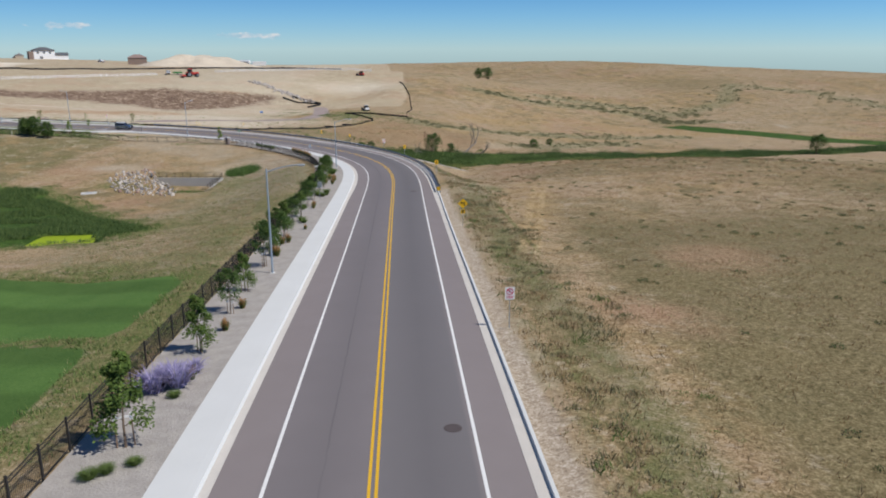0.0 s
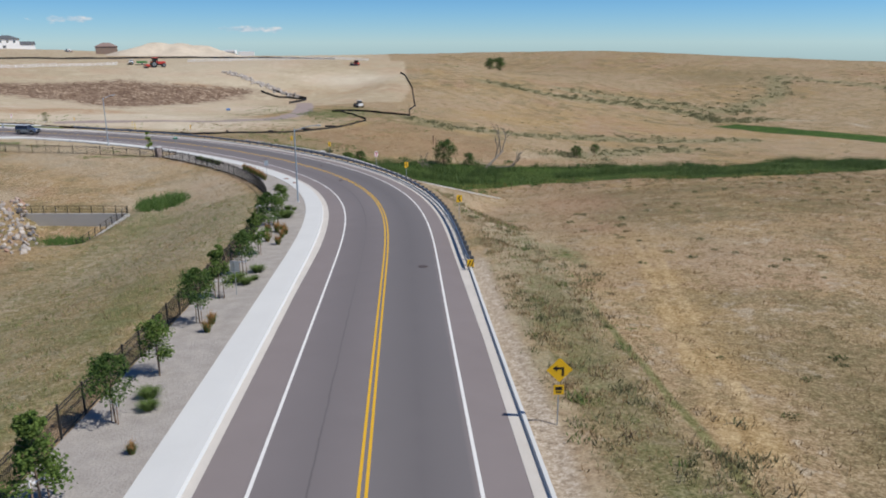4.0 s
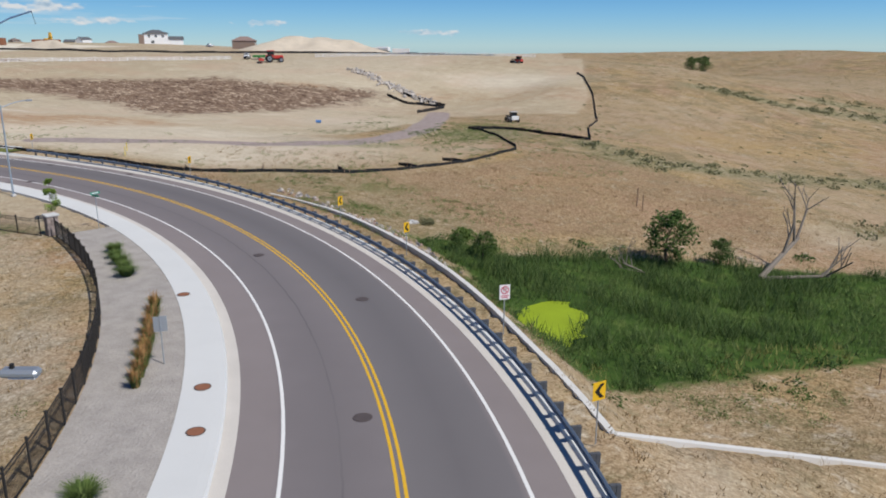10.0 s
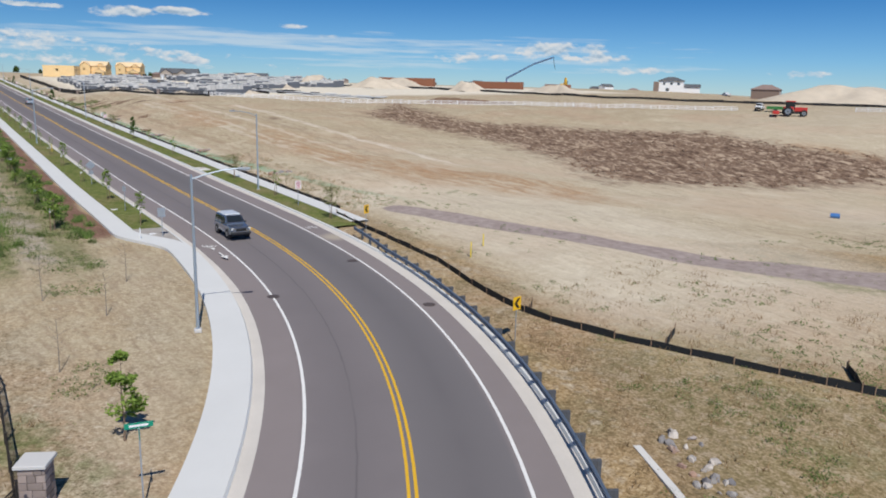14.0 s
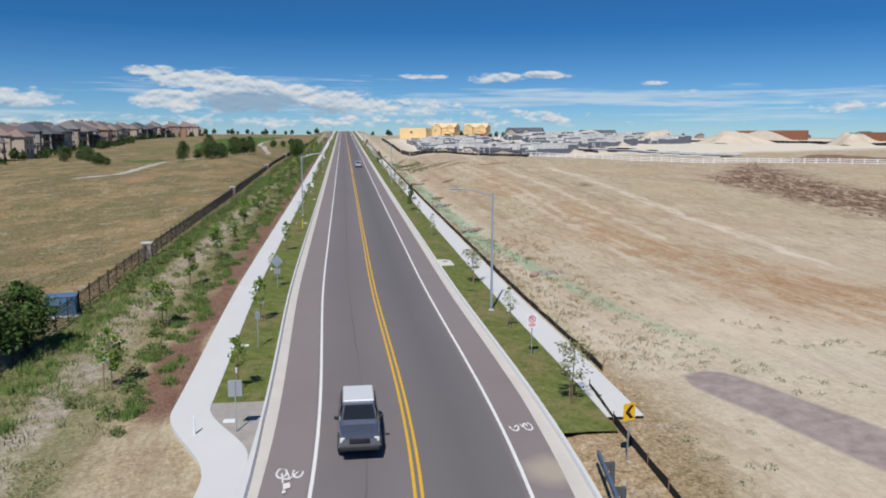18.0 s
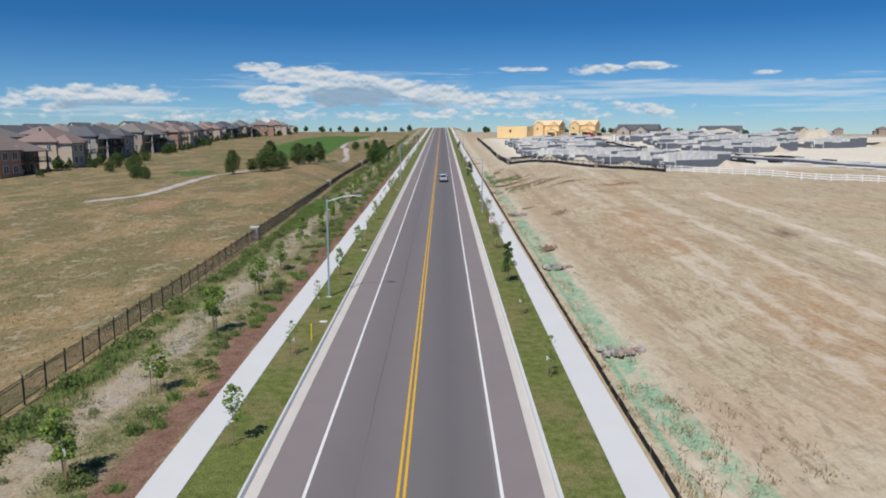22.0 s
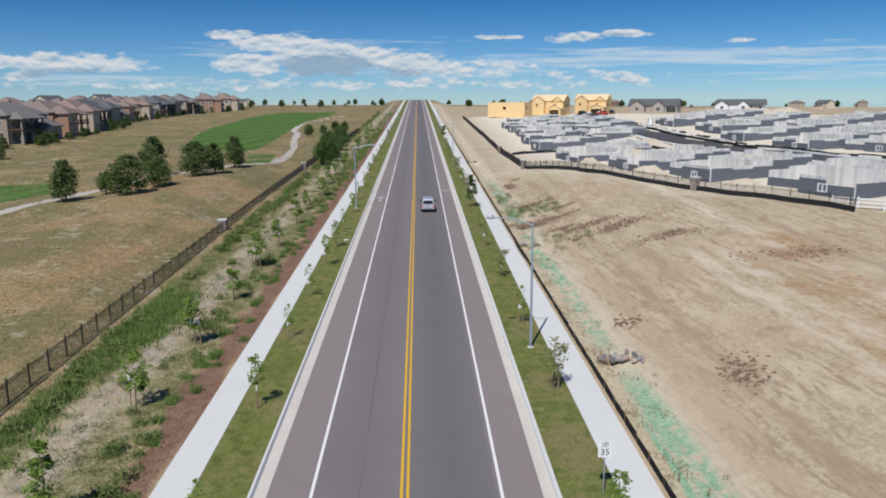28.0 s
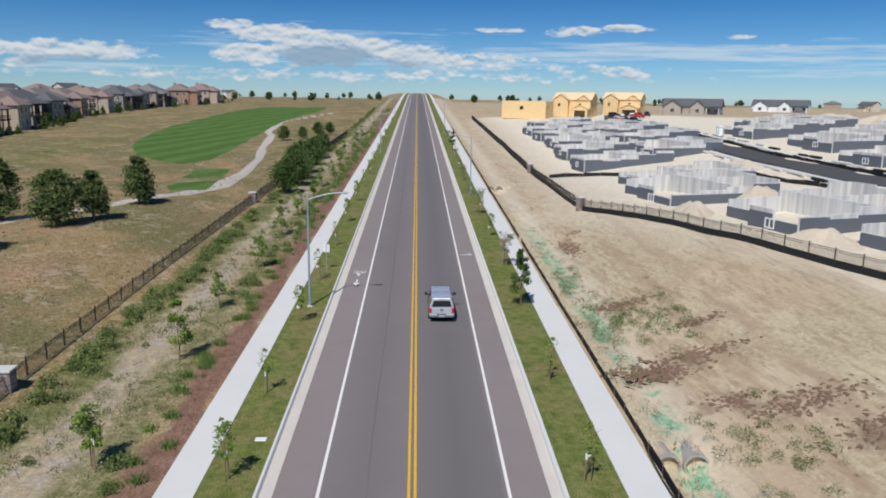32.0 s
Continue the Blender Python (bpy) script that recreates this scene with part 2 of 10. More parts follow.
# ---- clouds, by bearing and height in degrees ----
def cloud_sky():
    nt = wn
    sep = nt.nodes.new("ShaderNodeSeparateXYZ")
    nt.links.new(nt.nodes.new("ShaderNodeTexCoord").outputs["Generated"], sep.inputs[0])
    az = maths(nt, 'MULTIPLY', maths(nt, 'ARCTAN2', sep.outputs[1], sep.outputs[0]), 180 / math.pi)
    az = maths(nt, 'ADD', az, maths(nt, 'MULTIPLY', maths(nt, 'LESS_THAN', az, 0.0), 360.0))
    el = maths(nt, 'MULTIPLY', maths(nt, 'ARCSINE', sep.outputs[2]), 180 / math.pi)

    def noise(sx, sy, lift=0.0, detail=6.0):
        c = nt.nodes.new("ShaderNodeCombineXYZ")
        nt.links.new(maths(nt, 'MULTIPLY', az, sx), c.inputs[0])
        nt.links.new(maths(nt, 'MULTIPLY', maths(nt, 'ADD', el, lift), sy), c.inputs[1])
        return noise_at(nt, c.outputs[0], 1.0, detail, .58)

    def heap(ellipses):
        best = None
        for a0, w, e0, h, gain in ellipses:
            u = maths(nt, 'DIVIDE', maths(nt, 'SUBTRACT', az, a0), w)
            v = maths(nt, 'DIVIDE', maths(nt, 'SUBTRACT', el, e0), h)
            f = maths(nt, 'MULTIPLY', maths(nt, 'SUBTRACT', 1.0, maths(nt, 'ADD', maths(nt, 'MULTIPLY', u, u), maths(nt, 'MULTIPLY', v, v))), gain)
            best = f if best is None else maths(nt, 'MAXIMUM', best, f)
        return maths(nt, 'MAXIMUM', best, -1.5)
    puffy, puffy_up = noise(.62, 1.35), noise(.62, 1.35, .22)
    streaky = noise(.16, 2.6, 0, 7.0)
    cumulus = heap([(188.2, 2.4, 4.75, .38, 1.0), (185, 3.8, 4.2, .75, 1.2), (182.0, 4.2, 3.1, 1.35, 1.3), (178.6, 3.0, 3.2, .95, 1.1), (187, 2.8, 2.7, .8, 1.2), (175.6, 2.8, 2.8, .9, 1.0), (173, 2.2, 2.5, .6, .8), (172, 6, 2.4, .8, .45), (199, 6.0, 2.6, .8, .8), (206, 3, 2.0, .6, .6), (201.5, 1.5, 1.9, .5, .7),
                    (172, 1.0, 1.55, .35, .8), (174.5, .9, 1.55, .35, .8), (159.3, 1.7, 1.5, .32, .9), (164, 6, 1.9, .45, .25), (181, 20, 1.3, .4, .25), (168.5, 2.2, 4.65, .2, .8), (163.5, 2.4, 4.5, .42, .6),
                    (159.6, 1.9, 4.75, .32, .8), (152.5, 1.1, 4.1, .2, .5), (149.8, .9, 3.5, .16, .5), (133, 4, 2.9, .55, .5), (127, 3, 1.6, .3, .5), (138.5, 3, 2.3, .4, .4), (130, 2.5, 2.4, .35, .6), (115.6, 2, 1.5, .25, .3), (104, 2, .9, .2, .3)])
    veil = heap([(158, 16, 3.1, .75, .9), (150, 10, 2.7, .4, .8), (140, 14, 2.9, .9, .5), (181, 10, 3.4, 1.2, .3), (172, 8, 2.2, .6, .6), (146, 9, 1.7, .4, .5), (131, 8, 1.9, .5, .3), (200, 8, 1.6, .5, .4)])
    thick = ramp(nt, maths(nt, 'ADD', cumulus, maths(nt, 'MULTIPLY', maths(nt, 'SUBTRACT', puffy, .5), 2.9)), (.05, grey(0)), (.5, grey(.94)))
    thin = ramp(nt, maths(nt, 'ADD', veil, maths(nt, 'MULTIPLY', maths(nt, 'SUBTRACT', streaky, .52), 3.6)), (.0, grey(0)), (.9, grey(.6)))
    side = maths(nt, 'ADD', .62, maths(nt, 'MULTIPLY', maths(nt, 'SUBTRACT', puffy, puffy_up), 2.6), clamp=True)
    white = ramp(nt, side, (.2, (4.9, 6.6, 8.4)), (.55, (8.2, 9.5, 10.7)), (.9, (10.8, 11.0, 11.2)))
    belly = heap([(181.6, 4.2, 2.6, 1.0, 1.7), (176.5, 3.0, 2.1, .55, 1.1), (199, 5, 1.9, .5, 1.0)])
    white = mixed(nt, ramp(nt, maths(nt, 'ADD', belly, maths(nt, 'MULTIPLY', maths(nt, 'SUBTRACT', puffy_up, .5), 2.0)), (.1, grey(0)), (.9, grey(.85))), white, (3.6, 5.5, 7.6))
    clear = mixed(nt, 1.0, sky.outputs[0], ramp(nt, maths(nt, 'DIVIDE', el, 40.0), (0, (.75, 1.04, 1.39)), (.06, (.56, .95, 1.38)), (.2, (.18, .62, 1.08)), (.6, (.42, .68, .98))), 'MULTIPLY')
    gain = maths(nt, 'ADD', 1.13, maths(nt, 'MULTIPLY', sep.outputs[0], .26))
    tint = nt.nodes.new("ShaderNodeCombineXYZ")
    for k in range(3):
        nt.links.new(gain, tint.inputs[k])
    clear = mixed(nt, 1.0, clear, tint.outputs[0], 'MULTIPLY')
    col = mixed(nt, thin, clear, (9.6, 10.8, 11.6))
    col = mixed(nt, thick, col, white)
    nt.links.new(col, nt.nodes["Background"].inputs[0])


cloud_sky()


def asphalt_material():
    m, nt, b = material("asphalt", .78, 0, .25)
    p = place(nt)
    broad, mid, fine = noise_at(nt, p, .05, 4), noise_at(nt, p, .5, 5), noise_at(nt, p, 40, 2)
    fac = maths(nt, 'ADD', maths(nt, 'MULTIPLY', broad, .55), maths(nt, 'MULTIPLY', mid, .45))
    col = ramp(nt, fac, (.3, (.198, .172, .171)), (.55, (.243, .212, .211)), (.75, (.280, .244, .242)))
    # the wheels' darker tracks and the joints of the paving, along the lanes
    at = nt.nodes.new("ShaderNodeAttribute")
    at.attribute_name = "across"
    d = maths(nt, 'MULTIPLY', at.outputs["Fac"], 14.0)
    lane = maths(nt, 'ABSOLUTE', maths(nt, 'SUBTRACT', maths(nt, 'ABSOLUTE', maths(nt, 'SUBTRACT', d, 7.0)), 2.2))
    worn = maths(nt, 'MULTIPLY', maths(nt, 'SUBTRACT', 1.0, maths(nt, 'DIVIDE', lane, 1.9), clamp=True), maths(nt, 'ADD', .3, mid))
    seam = maths(nt, 'SUBTRACT', 1.0, maths(nt, 'MULTIPLY', maths(nt, 'ABSOLUTE', maths(nt, 'SUBTRACT', d, maths(nt, 'ADD', 4.88, maths(nt, 'MULTIPLY', mid, .22)))), 16.0), clamp=True)
    col = mixed(nt, maths(nt, 'MULTIPLY', seam, ramp(nt, broad, (.38, grey(.25)), (.55, grey(.95)))), col, (.045, .042, .044))
    outer = maths(nt, 'MULTIPLY', maths(nt, 'SUBTRACT', maths(nt, 'ABSOLUTE', maths(nt, 'SUBTRACT', d, 7.0)), 4.0), 2.5, clamp=True)
    east = maths(nt, 'ADD', maths(nt, 'MULTIPLY', maths(nt, 'SUBTRACT', d, 7.0), 3.0), .5, clamp=True)
    col = mixed(nt, maths(nt, 'SUBTRACT', 1.0, outer), col, mixed(nt, east, mixed(nt, .5, col, (.200, .180, .180)), mixed(nt, .75, col, (.172, .162, .163))))
    col = mixed(nt, maths(nt, 'MULTIPLY', outer, .55), col, (.29, .246, .234))
    col = mixed(nt, maths(nt, 'MULTIPLY', worn, maths(nt, 'ADD', .32, maths(nt, 'MULTIPLY', east, .22))), col, (.128, .119, .121))
    col = mixed(nt, maths(nt, 'MULTIPLY', fine, .35), col, mixed(nt, .5, col, (.07, .065, .065)))
    gap = nt.nodes.new("ShaderNodeVectorMath")
    gap.operation = 'DISTANCE'
    gap.inputs[1].default_value = (-81.6, 207.3, -4.9)
    nt.links.new(p, gap.inputs[0])
    spill = maths(nt, 'SUBTRACT', maths(nt, 'ADD', 1.0, maths(nt, 'MULTIPLY', mid, 1.4)), gap.outputs["Value"], clamp=True)
    col = mixed(nt, maths(nt, 'MULTIPLY', spill, .75), col, (.46, .40, .31))
    nt.links.new(col, b.inputs["Base Color"])
    bump(nt, b, fine, .35, .01)
    return m


M_ASPHALT = asphalt_material()
M_CONCRETE = speckled("concrete", (.64, .642, .622), .1, .35, 18, .85, relief=.12)
M_GUTTER = speckled("gutter_concrete", (.60, .56, .505), .2, .5, 14, .88, relief=.15)
M_WHITE = speckled("road_white", (.78, .77, .74), .12, 2.5, 30, .7)
M_YELLOW = speckled("road_yellow", (.72, .42, .03), .14, 2.5, 30, .7)


def turf_material():
    m, nt, b = material("turf", .9, 0, .15)
    p = place(nt)
    broad, mid, fine = noise_at(nt, p, .22, 4), noise_at(nt, p, 1.4, 5, .65), noise_at(nt, p, 11, 3)
    green = ramp(nt, maths(nt, 'ADD', maths(nt, 'MULTIPLY', mid, .5), maths(nt, 'MULTIPLY', fine, .5)), (.32, (.056, .078, .018)), (.5, (.145, .172, .044)), (.68, (.25, .26, .092)))
    dry = ramp(nt, fine, (.3, (.15, .125, .05)), (.7, (.32, .26, .13)))
    col = mixed(nt, ramp(nt, maths(nt, 'ADD', maths(nt, 'MULTIPLY', broad, .6), maths(nt, 'MULTIPLY', mid, .4)), (.48, grey(0)), (.62, grey(.8))), green, dry)
    nt.links.new(col, b.inputs["Base Color"])
    bump(nt, b, fine, .9, .08)
    return m


M_TURF = turf_material()
M_GRAVEL = speckled("pea_gravel", (.385, .352, .318), .5, 1.1, 9, .95, relief=1.0, distance=.06)
M_STEEL = speckled("galvanised_steel", (.40, .47, .54), .12, 3, 30, .45, .55, .5, relief=.05)
M_RAIL = speckled("weathered_guardrail", (.16, .215, .29), .22, 1.5, 25, .5, .45, .4, relief=.1)
M_POST = speckled("treated_timber_post", (.085, .09, .10), .3, 3, 30, .9)
M_BLACK = speckled("black_fence_paint", (.030, .027, .025), .3, 3, 30, .6)
M_NET = speckled("black_silt_fabric", (.018, .020, .022), .35, 1.2, 20, .85, relief=.3)


def ground_material():
    m, nt, b = material("open_ground", .95, 0, .1)
    p = place(nt)
    n_huge, n_big, n_mid, n_small, n_fine = (noise_at(nt, p, s, d, .6) for s, d in ((.012, 4), (.05, 5), (.28, 5), (1.3, 4), (7, 3)))
    # dry prairie: straw, gold, olive and rosy patches, all with the same fine grain
    n_tuft, n_speck = noise_at(nt, p, 2.7, 4, .7), noise_at(nt, p, 15, 2, .6)
    grain = maths(nt, 'ADD', maths(nt, 'MULTIPLY', n_tuft, .38), maths(nt, 'ADD', maths(nt, 'MULTIPLY', n_fine, .40), maths(nt, 'MULTIPLY', n_speck, .22)))
    n_patch, n_leaf = noise_at(nt, p, .085, 6, .68), noise_at(nt, p, .16, 6, .65)
    clump = maths(nt, 'ADD', maths(nt, 'MULTIPLY', n_mid, .45), maths(nt, 'MULTIPLY', n_small, .55))

    def grassy(dark, mean, light):
        return ramp(nt, grain, (.38, dark), (.5, mean), (.62, light))
    dry = grassy((.140, .094, .048), (.325, .226, .121), (.54, .415, .26))
    olive = grassy((.070, .062, .028), (.175, .142, .070), (.33, .275, .15))
    gold = grassy((.175, .110, .046), (.375, .256, .118), (.56, .42, .225))
    rosy = grassy((.175, .098, .056), (.365, .228, .140), (.55, .40, .275))
    chalk = grassy((.20, .160, .105), (.42, .350, .255), (.64, .575, .47))
    leafy = grassy((.040, .058, .016), (.115, .140, .042), (.26, .26, .105))
    grass = mixed(nt, ramp(nt, n_patch, (.46, grey(0)), (.60, grey(.75))), dry, gold)
    grass = mixed(nt, ramp(nt, n_leaf, (.50, grey(0)), (.60, grey(.8))), grass, olive)
    grass = mixed(nt, ramp(nt, n_big, (.52, grey(0)), (.60, grey(.65))), grass, rosy)
    grass = mixed(nt, ramp(nt, n_huge, (.44, grey(0)), (.56, grey(.6))), grass, grassy((.19, .135, .08), (.385, .29, .18), (.56, .46, .32)))
    grass = mixed(nt, ramp(nt, clump, (.52, grey(0)), (.60, grey(.6))), grass, olive)
    grass = mixed(nt, ramp(nt, clump, (.38, grey(.65)), (.46, grey(0))), grass, chalk)

    def masks(name):
        a = nt.nodes.new("ShaderNodeAttribute")
        a.attribute_name = name
        s = nt.nodes.new("ShaderNodeSeparateColor")
        nt.links.new(a.outputs["Color"], s.inputs[0])
        return s.outputs
    ragged = maths(nt, 'MULTIPLY', maths(nt, 'SUBTRACT', maths(nt, 'ADD', maths(nt, 'MULTIPLY', n_mid, .6), maths(nt, 'MULTIPLY', n_small, .4)), .5), 1.6)

    def edge(mask, sharp=4.0, wild=1.0):
        v = maths(nt, 'ADD', maths(nt, 'MULTIPLY', maths(nt, 'SUBTRACT', mask, .5), sharp), maths(nt, 'MULTIPLY', ragged, wild * sharp * .5))
        return maths(nt, 'ADD', v, .5, clamp=True)
    bare, lush, clods = masks("ground_a")[:3]
    pale = nt.nodes.new("ShaderNodeAttribute")
    pale.attribute_name = "ground_a"
    pale = pale.outputs["Alpha"]
    mown, weedy, mulch = masks("ground_b")[:3]
    track, rusty = masks("ground_c")[1:3]
    dusky, golden, reddish = masks("ground_d")[:3]
    chalky, meadow, greenish = masks("ground_e")[:3]
    # graded sandy earth with tyre and blade streaks
    def dragged(length, scale, detail, rough, turn=2):
        """Noise drawn out along the way that the blades and wheels went."""
        q = nt.nodes.new("ShaderNodeMapping")
        q.vector_type = 'TEXTURE'
        q.inputs["Rotation"].default_value, q.inputs["Scale"].default_value = (0, 0, radians(turn)), (length, 1, 1)
        nt.links.new(p, q.inputs[0])
        return noise_at(nt, q.outputs[0], scale, detail, rough)
    streak, scratch, furrow = dragged(4, .8, 6, .7), dragged(5, 2.4, 4, .7, -3), dragged(9, 1.3, 3, .6, 4)
    n_grit = noise_at(nt, p, 3.2, 4, .7)
    sand = ramp(nt, maths(nt, 'ADD', maths(nt, 'ADD', maths(nt, 'MULTIPLY', streak, .2), maths(nt, 'MULTIPLY', n_grit, .36)), maths(nt, 'MULTIPLY', grain, .44)), (.38, (.27, .207, .128)), (.46, (.41, .335, .222)), (.54, (.505, .424, .292)), (.64, (.63, .55, .405)))
    sand = mixed(nt, ramp(nt, n_big, (.48, grey(0)), (.62, grey(.55))), sand, (.48, .345, .235))
    sand = mixed(nt, ramp(nt, n_leaf, (.52, grey(0)), (.66, grey(.5))), sand, (.59, .515, .38))
    worked = ramp(nt, n_patch, (.42, grey(.4)), (.56, grey(1)))
    sand = mixed(nt, maths(nt, 'MULTIPLY', ramp(nt, scratch, (.52, grey(0)), (.62, grey(.72))), worked), sand, (.27, .195, .13))
    sand = mixed(nt, maths(nt, 'MULTIPLY', ramp(nt, furrow, (.53, grey(0)), (.64, grey(.62))), worked), sand, (.33, .245, .165))
    sand = mixed(nt, ramp(nt, n_mid, (.63, grey(0)), (.70, grey(.5))), sand, (.31, .215, .13))
    clod = ramp(nt, maths(nt, 'ADD', maths(nt, 'MULTIPLY', streak, .65), maths(nt, 'MULTIPLY', n_small, .35)), (.40, (.095, .06, .042)), (.5, (.22, .15, .105)), (.6, (.48, .375, .27)))
    reeds = ramp(nt, maths(nt, 'ADD', maths(nt, 'MULTIPLY', n_mid, .5), maths(nt, 'MULTIPLY', n_small, .5)), (.32, (.022, .045, .012)), (.55, (.06, .11, .022)), (.72, (.17, .20, .06)))
    lawn = ramp(nt, maths(nt, 'ADD', maths(nt, 'MULTIPLY', n_mid, .4), maths(nt, 'MULTIPLY', n_fine, .6)), (.3, (.056, .120, .027)), (.7, (.114, .194, .052)))
    weed2 = ramp(nt, maths(nt, 'ADD', maths(nt, 'MULTIPLY', n_small, .6), maths(nt, 'MULTIPLY', n_fine, .4)), (.36, (.055, .072, .024)), (.46, (.15, .152, .062)), (.54, (.30, .255, .155)), (.64, (.47, .41, .31)))
    bark = ramp(nt, maths(nt, 'ADD', maths(nt, 'MULTIPLY', n_small, .4), maths(nt, 'MULTIPLY', n_fine, .6)), (.35, (.12, .066, .045)), (.65, (.30, .185, .135)))
    stripe = nt.nodes.new("ShaderNodeSeparateXYZ")
    nt.links.new(p, stripe.inputs[0])
    wave = maths(nt, 'SINE', maths(nt, 'MULTIPLY', maths(nt, 'ADD', stripe.outputs[1], maths(nt, 'MULTIPLY', stripe.outputs[0], .35)), .8))
    lawn = mixed(nt, 1.0, lawn, ramp(nt, maths(nt, 'ADD', .5, maths(nt, 'MULTIPLY', wave, .5)), (.3, grey(.86)), (.7, grey(1.12))), 'MULTIPLY')
    spray = ramp(nt, grain, (.38, (.13, .28, .16)), (.5, (.24, .42, .27)), (.62, (.42, .55, .40)))
    haul = ramp(nt, n_small, (.3, (.27, .215, .195)), (.7, (.40, .335, .305)))
    def reading(name):
        a = nt.nodes.new("ShaderNodeAttribute")
        a.attribute_name = name
        return a.outputs["Fac"]
    rs, rd = reading("road_s"), reading("road_d")
    sway = maths(nt, 'MULTIPLY', maths(nt, 'SUBTRACT', n_mid, .5), 1.2)

    def band(centre, half, soft, s0, s1, wild=1.0):
        """1 in a strip along the road, centre metres to its right, from s0 to s1."""
        off = maths(nt, 'ABSOLUTE', maths(nt, 'SUBTRACT', maths(nt, 'ADD', rd, maths(nt, 'MULTIPLY', sway, wild)), centre))
        f = maths(nt, 'DIVIDE', maths(nt, 'SUBTRACT', half + soft, off), soft, clamp=True)
        ends = maths(nt, 'MULTIPLY', maths(nt, 'DIVIDE', maths(nt, 'SUBTRACT', rs, s0), 6.0, clamp=True), maths(nt, 'DIVIDE', maths(nt, 'SUBTRACT', s1, rs), 6.0, clamp=True))
        return maths(nt, 'MULTIPLY', f, ends)
    # the grazed meadow by the golf course: low, even, straw to olive with worn patches
    calm = grassy((.096, .080, .039), (.198, .163, .082), (.33, .278, .156))
    calm = mixed(nt, ramp(nt, n_leaf, (.47, grey(0)), (.57, grey(.85))), calm, grassy((.080, .074, .030), (.165, .150, .066), (.28, .25, .12)))
    calm = mixed(nt, ramp(nt, n_patch, (.49, grey(0)), (.57, grey(.8))), calm, grassy((.16, .108, .050), (.315, .222, .110), (.47, .36, .21)))
    calm = mixed(nt, ramp(nt, clump, (.40, grey(.7)), (.46, grey(0))), calm, (.41, .35, .245))
    col = mixed(nt, edge(meadow, 3, .6), grass, calm)
    for mask, tint, most in ((dusky, olive, .9), (golden, gold, .85), (reddish, rosy, .85), (chalky, chalk, .9)):
        col = mixed(nt, maths(nt, 'MULTIPLY', edge(mask, 2.0, 1.5), most), col, tint)
    col = mixed(nt, edge(weedy, 1.6, 1.1), col, weed2)
    for centre, half, most in ((11.4, 1.0, .75), (9.4, .5, .4)):
        col = mixed(nt, maths(nt, 'MULTIPLY', band(centre, half, 1.6, -60, 122, 3.2), ramp(nt, clump, (.44, grey(.1)), (.54, grey(most)))), col, mixed(nt, ramp(nt, n_leaf, (.48, grey(0)), (.60, grey(.8))), olive, leafy))
    tilt = maths(nt, 'SUBTRACT', rd, maths(nt, 'MULTIPLY', maths(nt, 'SUBTRACT', rs, 66.0), .2))
    for centre in (13.4, 14.75):
        rut = maths(nt, 'DIVIDE', maths(nt, 'SUBTRACT', .55, maths(nt, 'ABSOLUTE', maths(nt, 'SUBTRACT', maths(nt, 'ADD', tilt, maths(nt, 'MULTIPLY', sway, .5)), centre))), .3, clamp=True)
        rut = maths(nt, 'MULTIPLY', rut, maths(nt, 'MULTIPLY', maths(nt, 'DIVIDE', maths(nt, 'SUBTRACT', rs, 58.0), 6.0, clamp=True), maths(nt, 'DIVIDE', maths(nt, 'SUBTRACT', 118.0, rs), 8.0, clamp=True)))
        col = mixed(nt, maths(nt, 'MULTIPLY', rut, ramp(nt, clump, (.40, grey(.9)), (.56, grey(.1)))), col, grassy((.26, .18, .085), (.50, .37, .20), (.62, .49, .30)))
    col = mixed(nt, maths(nt, 'MULTIPLY', band(14.15, .12, .25, 60, 100, .6), .7), col, leafy)
    col = mixed(nt, maths(nt, 'MULTIPLY', band(7.55, .45, .5, -60, 112, .5), .85), col, grassy((.22, .17, .12), (.44, .36, .275), (.64, .57, .48)))
    for centre, half, s0, s1, tint in ((17.2, .5, 262, 420, (.44, .34, .235)), (25.5, .35, 270, 400, (.60, .52, .41)), (27.6, .35, 270, 400, (.60, .52, .41)), (19.6, .3, 300, 460, (.34, .25, .165)), (33.0, .5, 285, 440, (.62, .535, .42)), (36.5, .25, 290, 420, (.33, .245, .17)), (43, .8, 270, 380, (.64, .56, .45)), (22.4, .3, 380, 470, (.36, .27, .19))):
        sand = mixed(nt, maths(nt, 'MULTIPLY', band(centre, half, .5, s0, s1, 2.2), ramp(nt, streak, (.42, grey(.15)), (.56, grey(.8)))), sand, tint)
    col = mixed(nt, edge(bare), col, sand)
    col = mixed(nt, maths(nt, 'MULTIPLY', pale, .88), col, ramp(nt, n_small, (.3, (.66, .595, .48)), (.7, (.82, .76, .635))))
    col = mixed(nt, maths(nt, 'MULTIPLY', edge(greenish, 2.0, 1.8), ramp(nt, clump, (.42, grey(.35)), (.54, grey(.9)))), col, leafy)
    col = mixed(nt, edge(clods, 2.0, 2.4), col, clod)
    col = mixed(nt, maths(nt, 'MULTIPLY', edge(rusty, 1.8, 1.8), ramp(nt, streak, (.40, grey(.95)), (.60, grey(.25)))), col, ramp(nt, n_tuft, (.35, (.27, .155, .085)), (.65, (.50, .32, .175))))
    col = mixed(nt, maths(nt, 'MULTIPLY', band(-17.4, .7, 1.0, 236, 900, 2.6), ramp(nt, clump, (.44, grey(.9)), (.54, grey(.1)))), col, grassy((.25, .205, .165), (.40, .345, .285), (.50, .44, .37)))
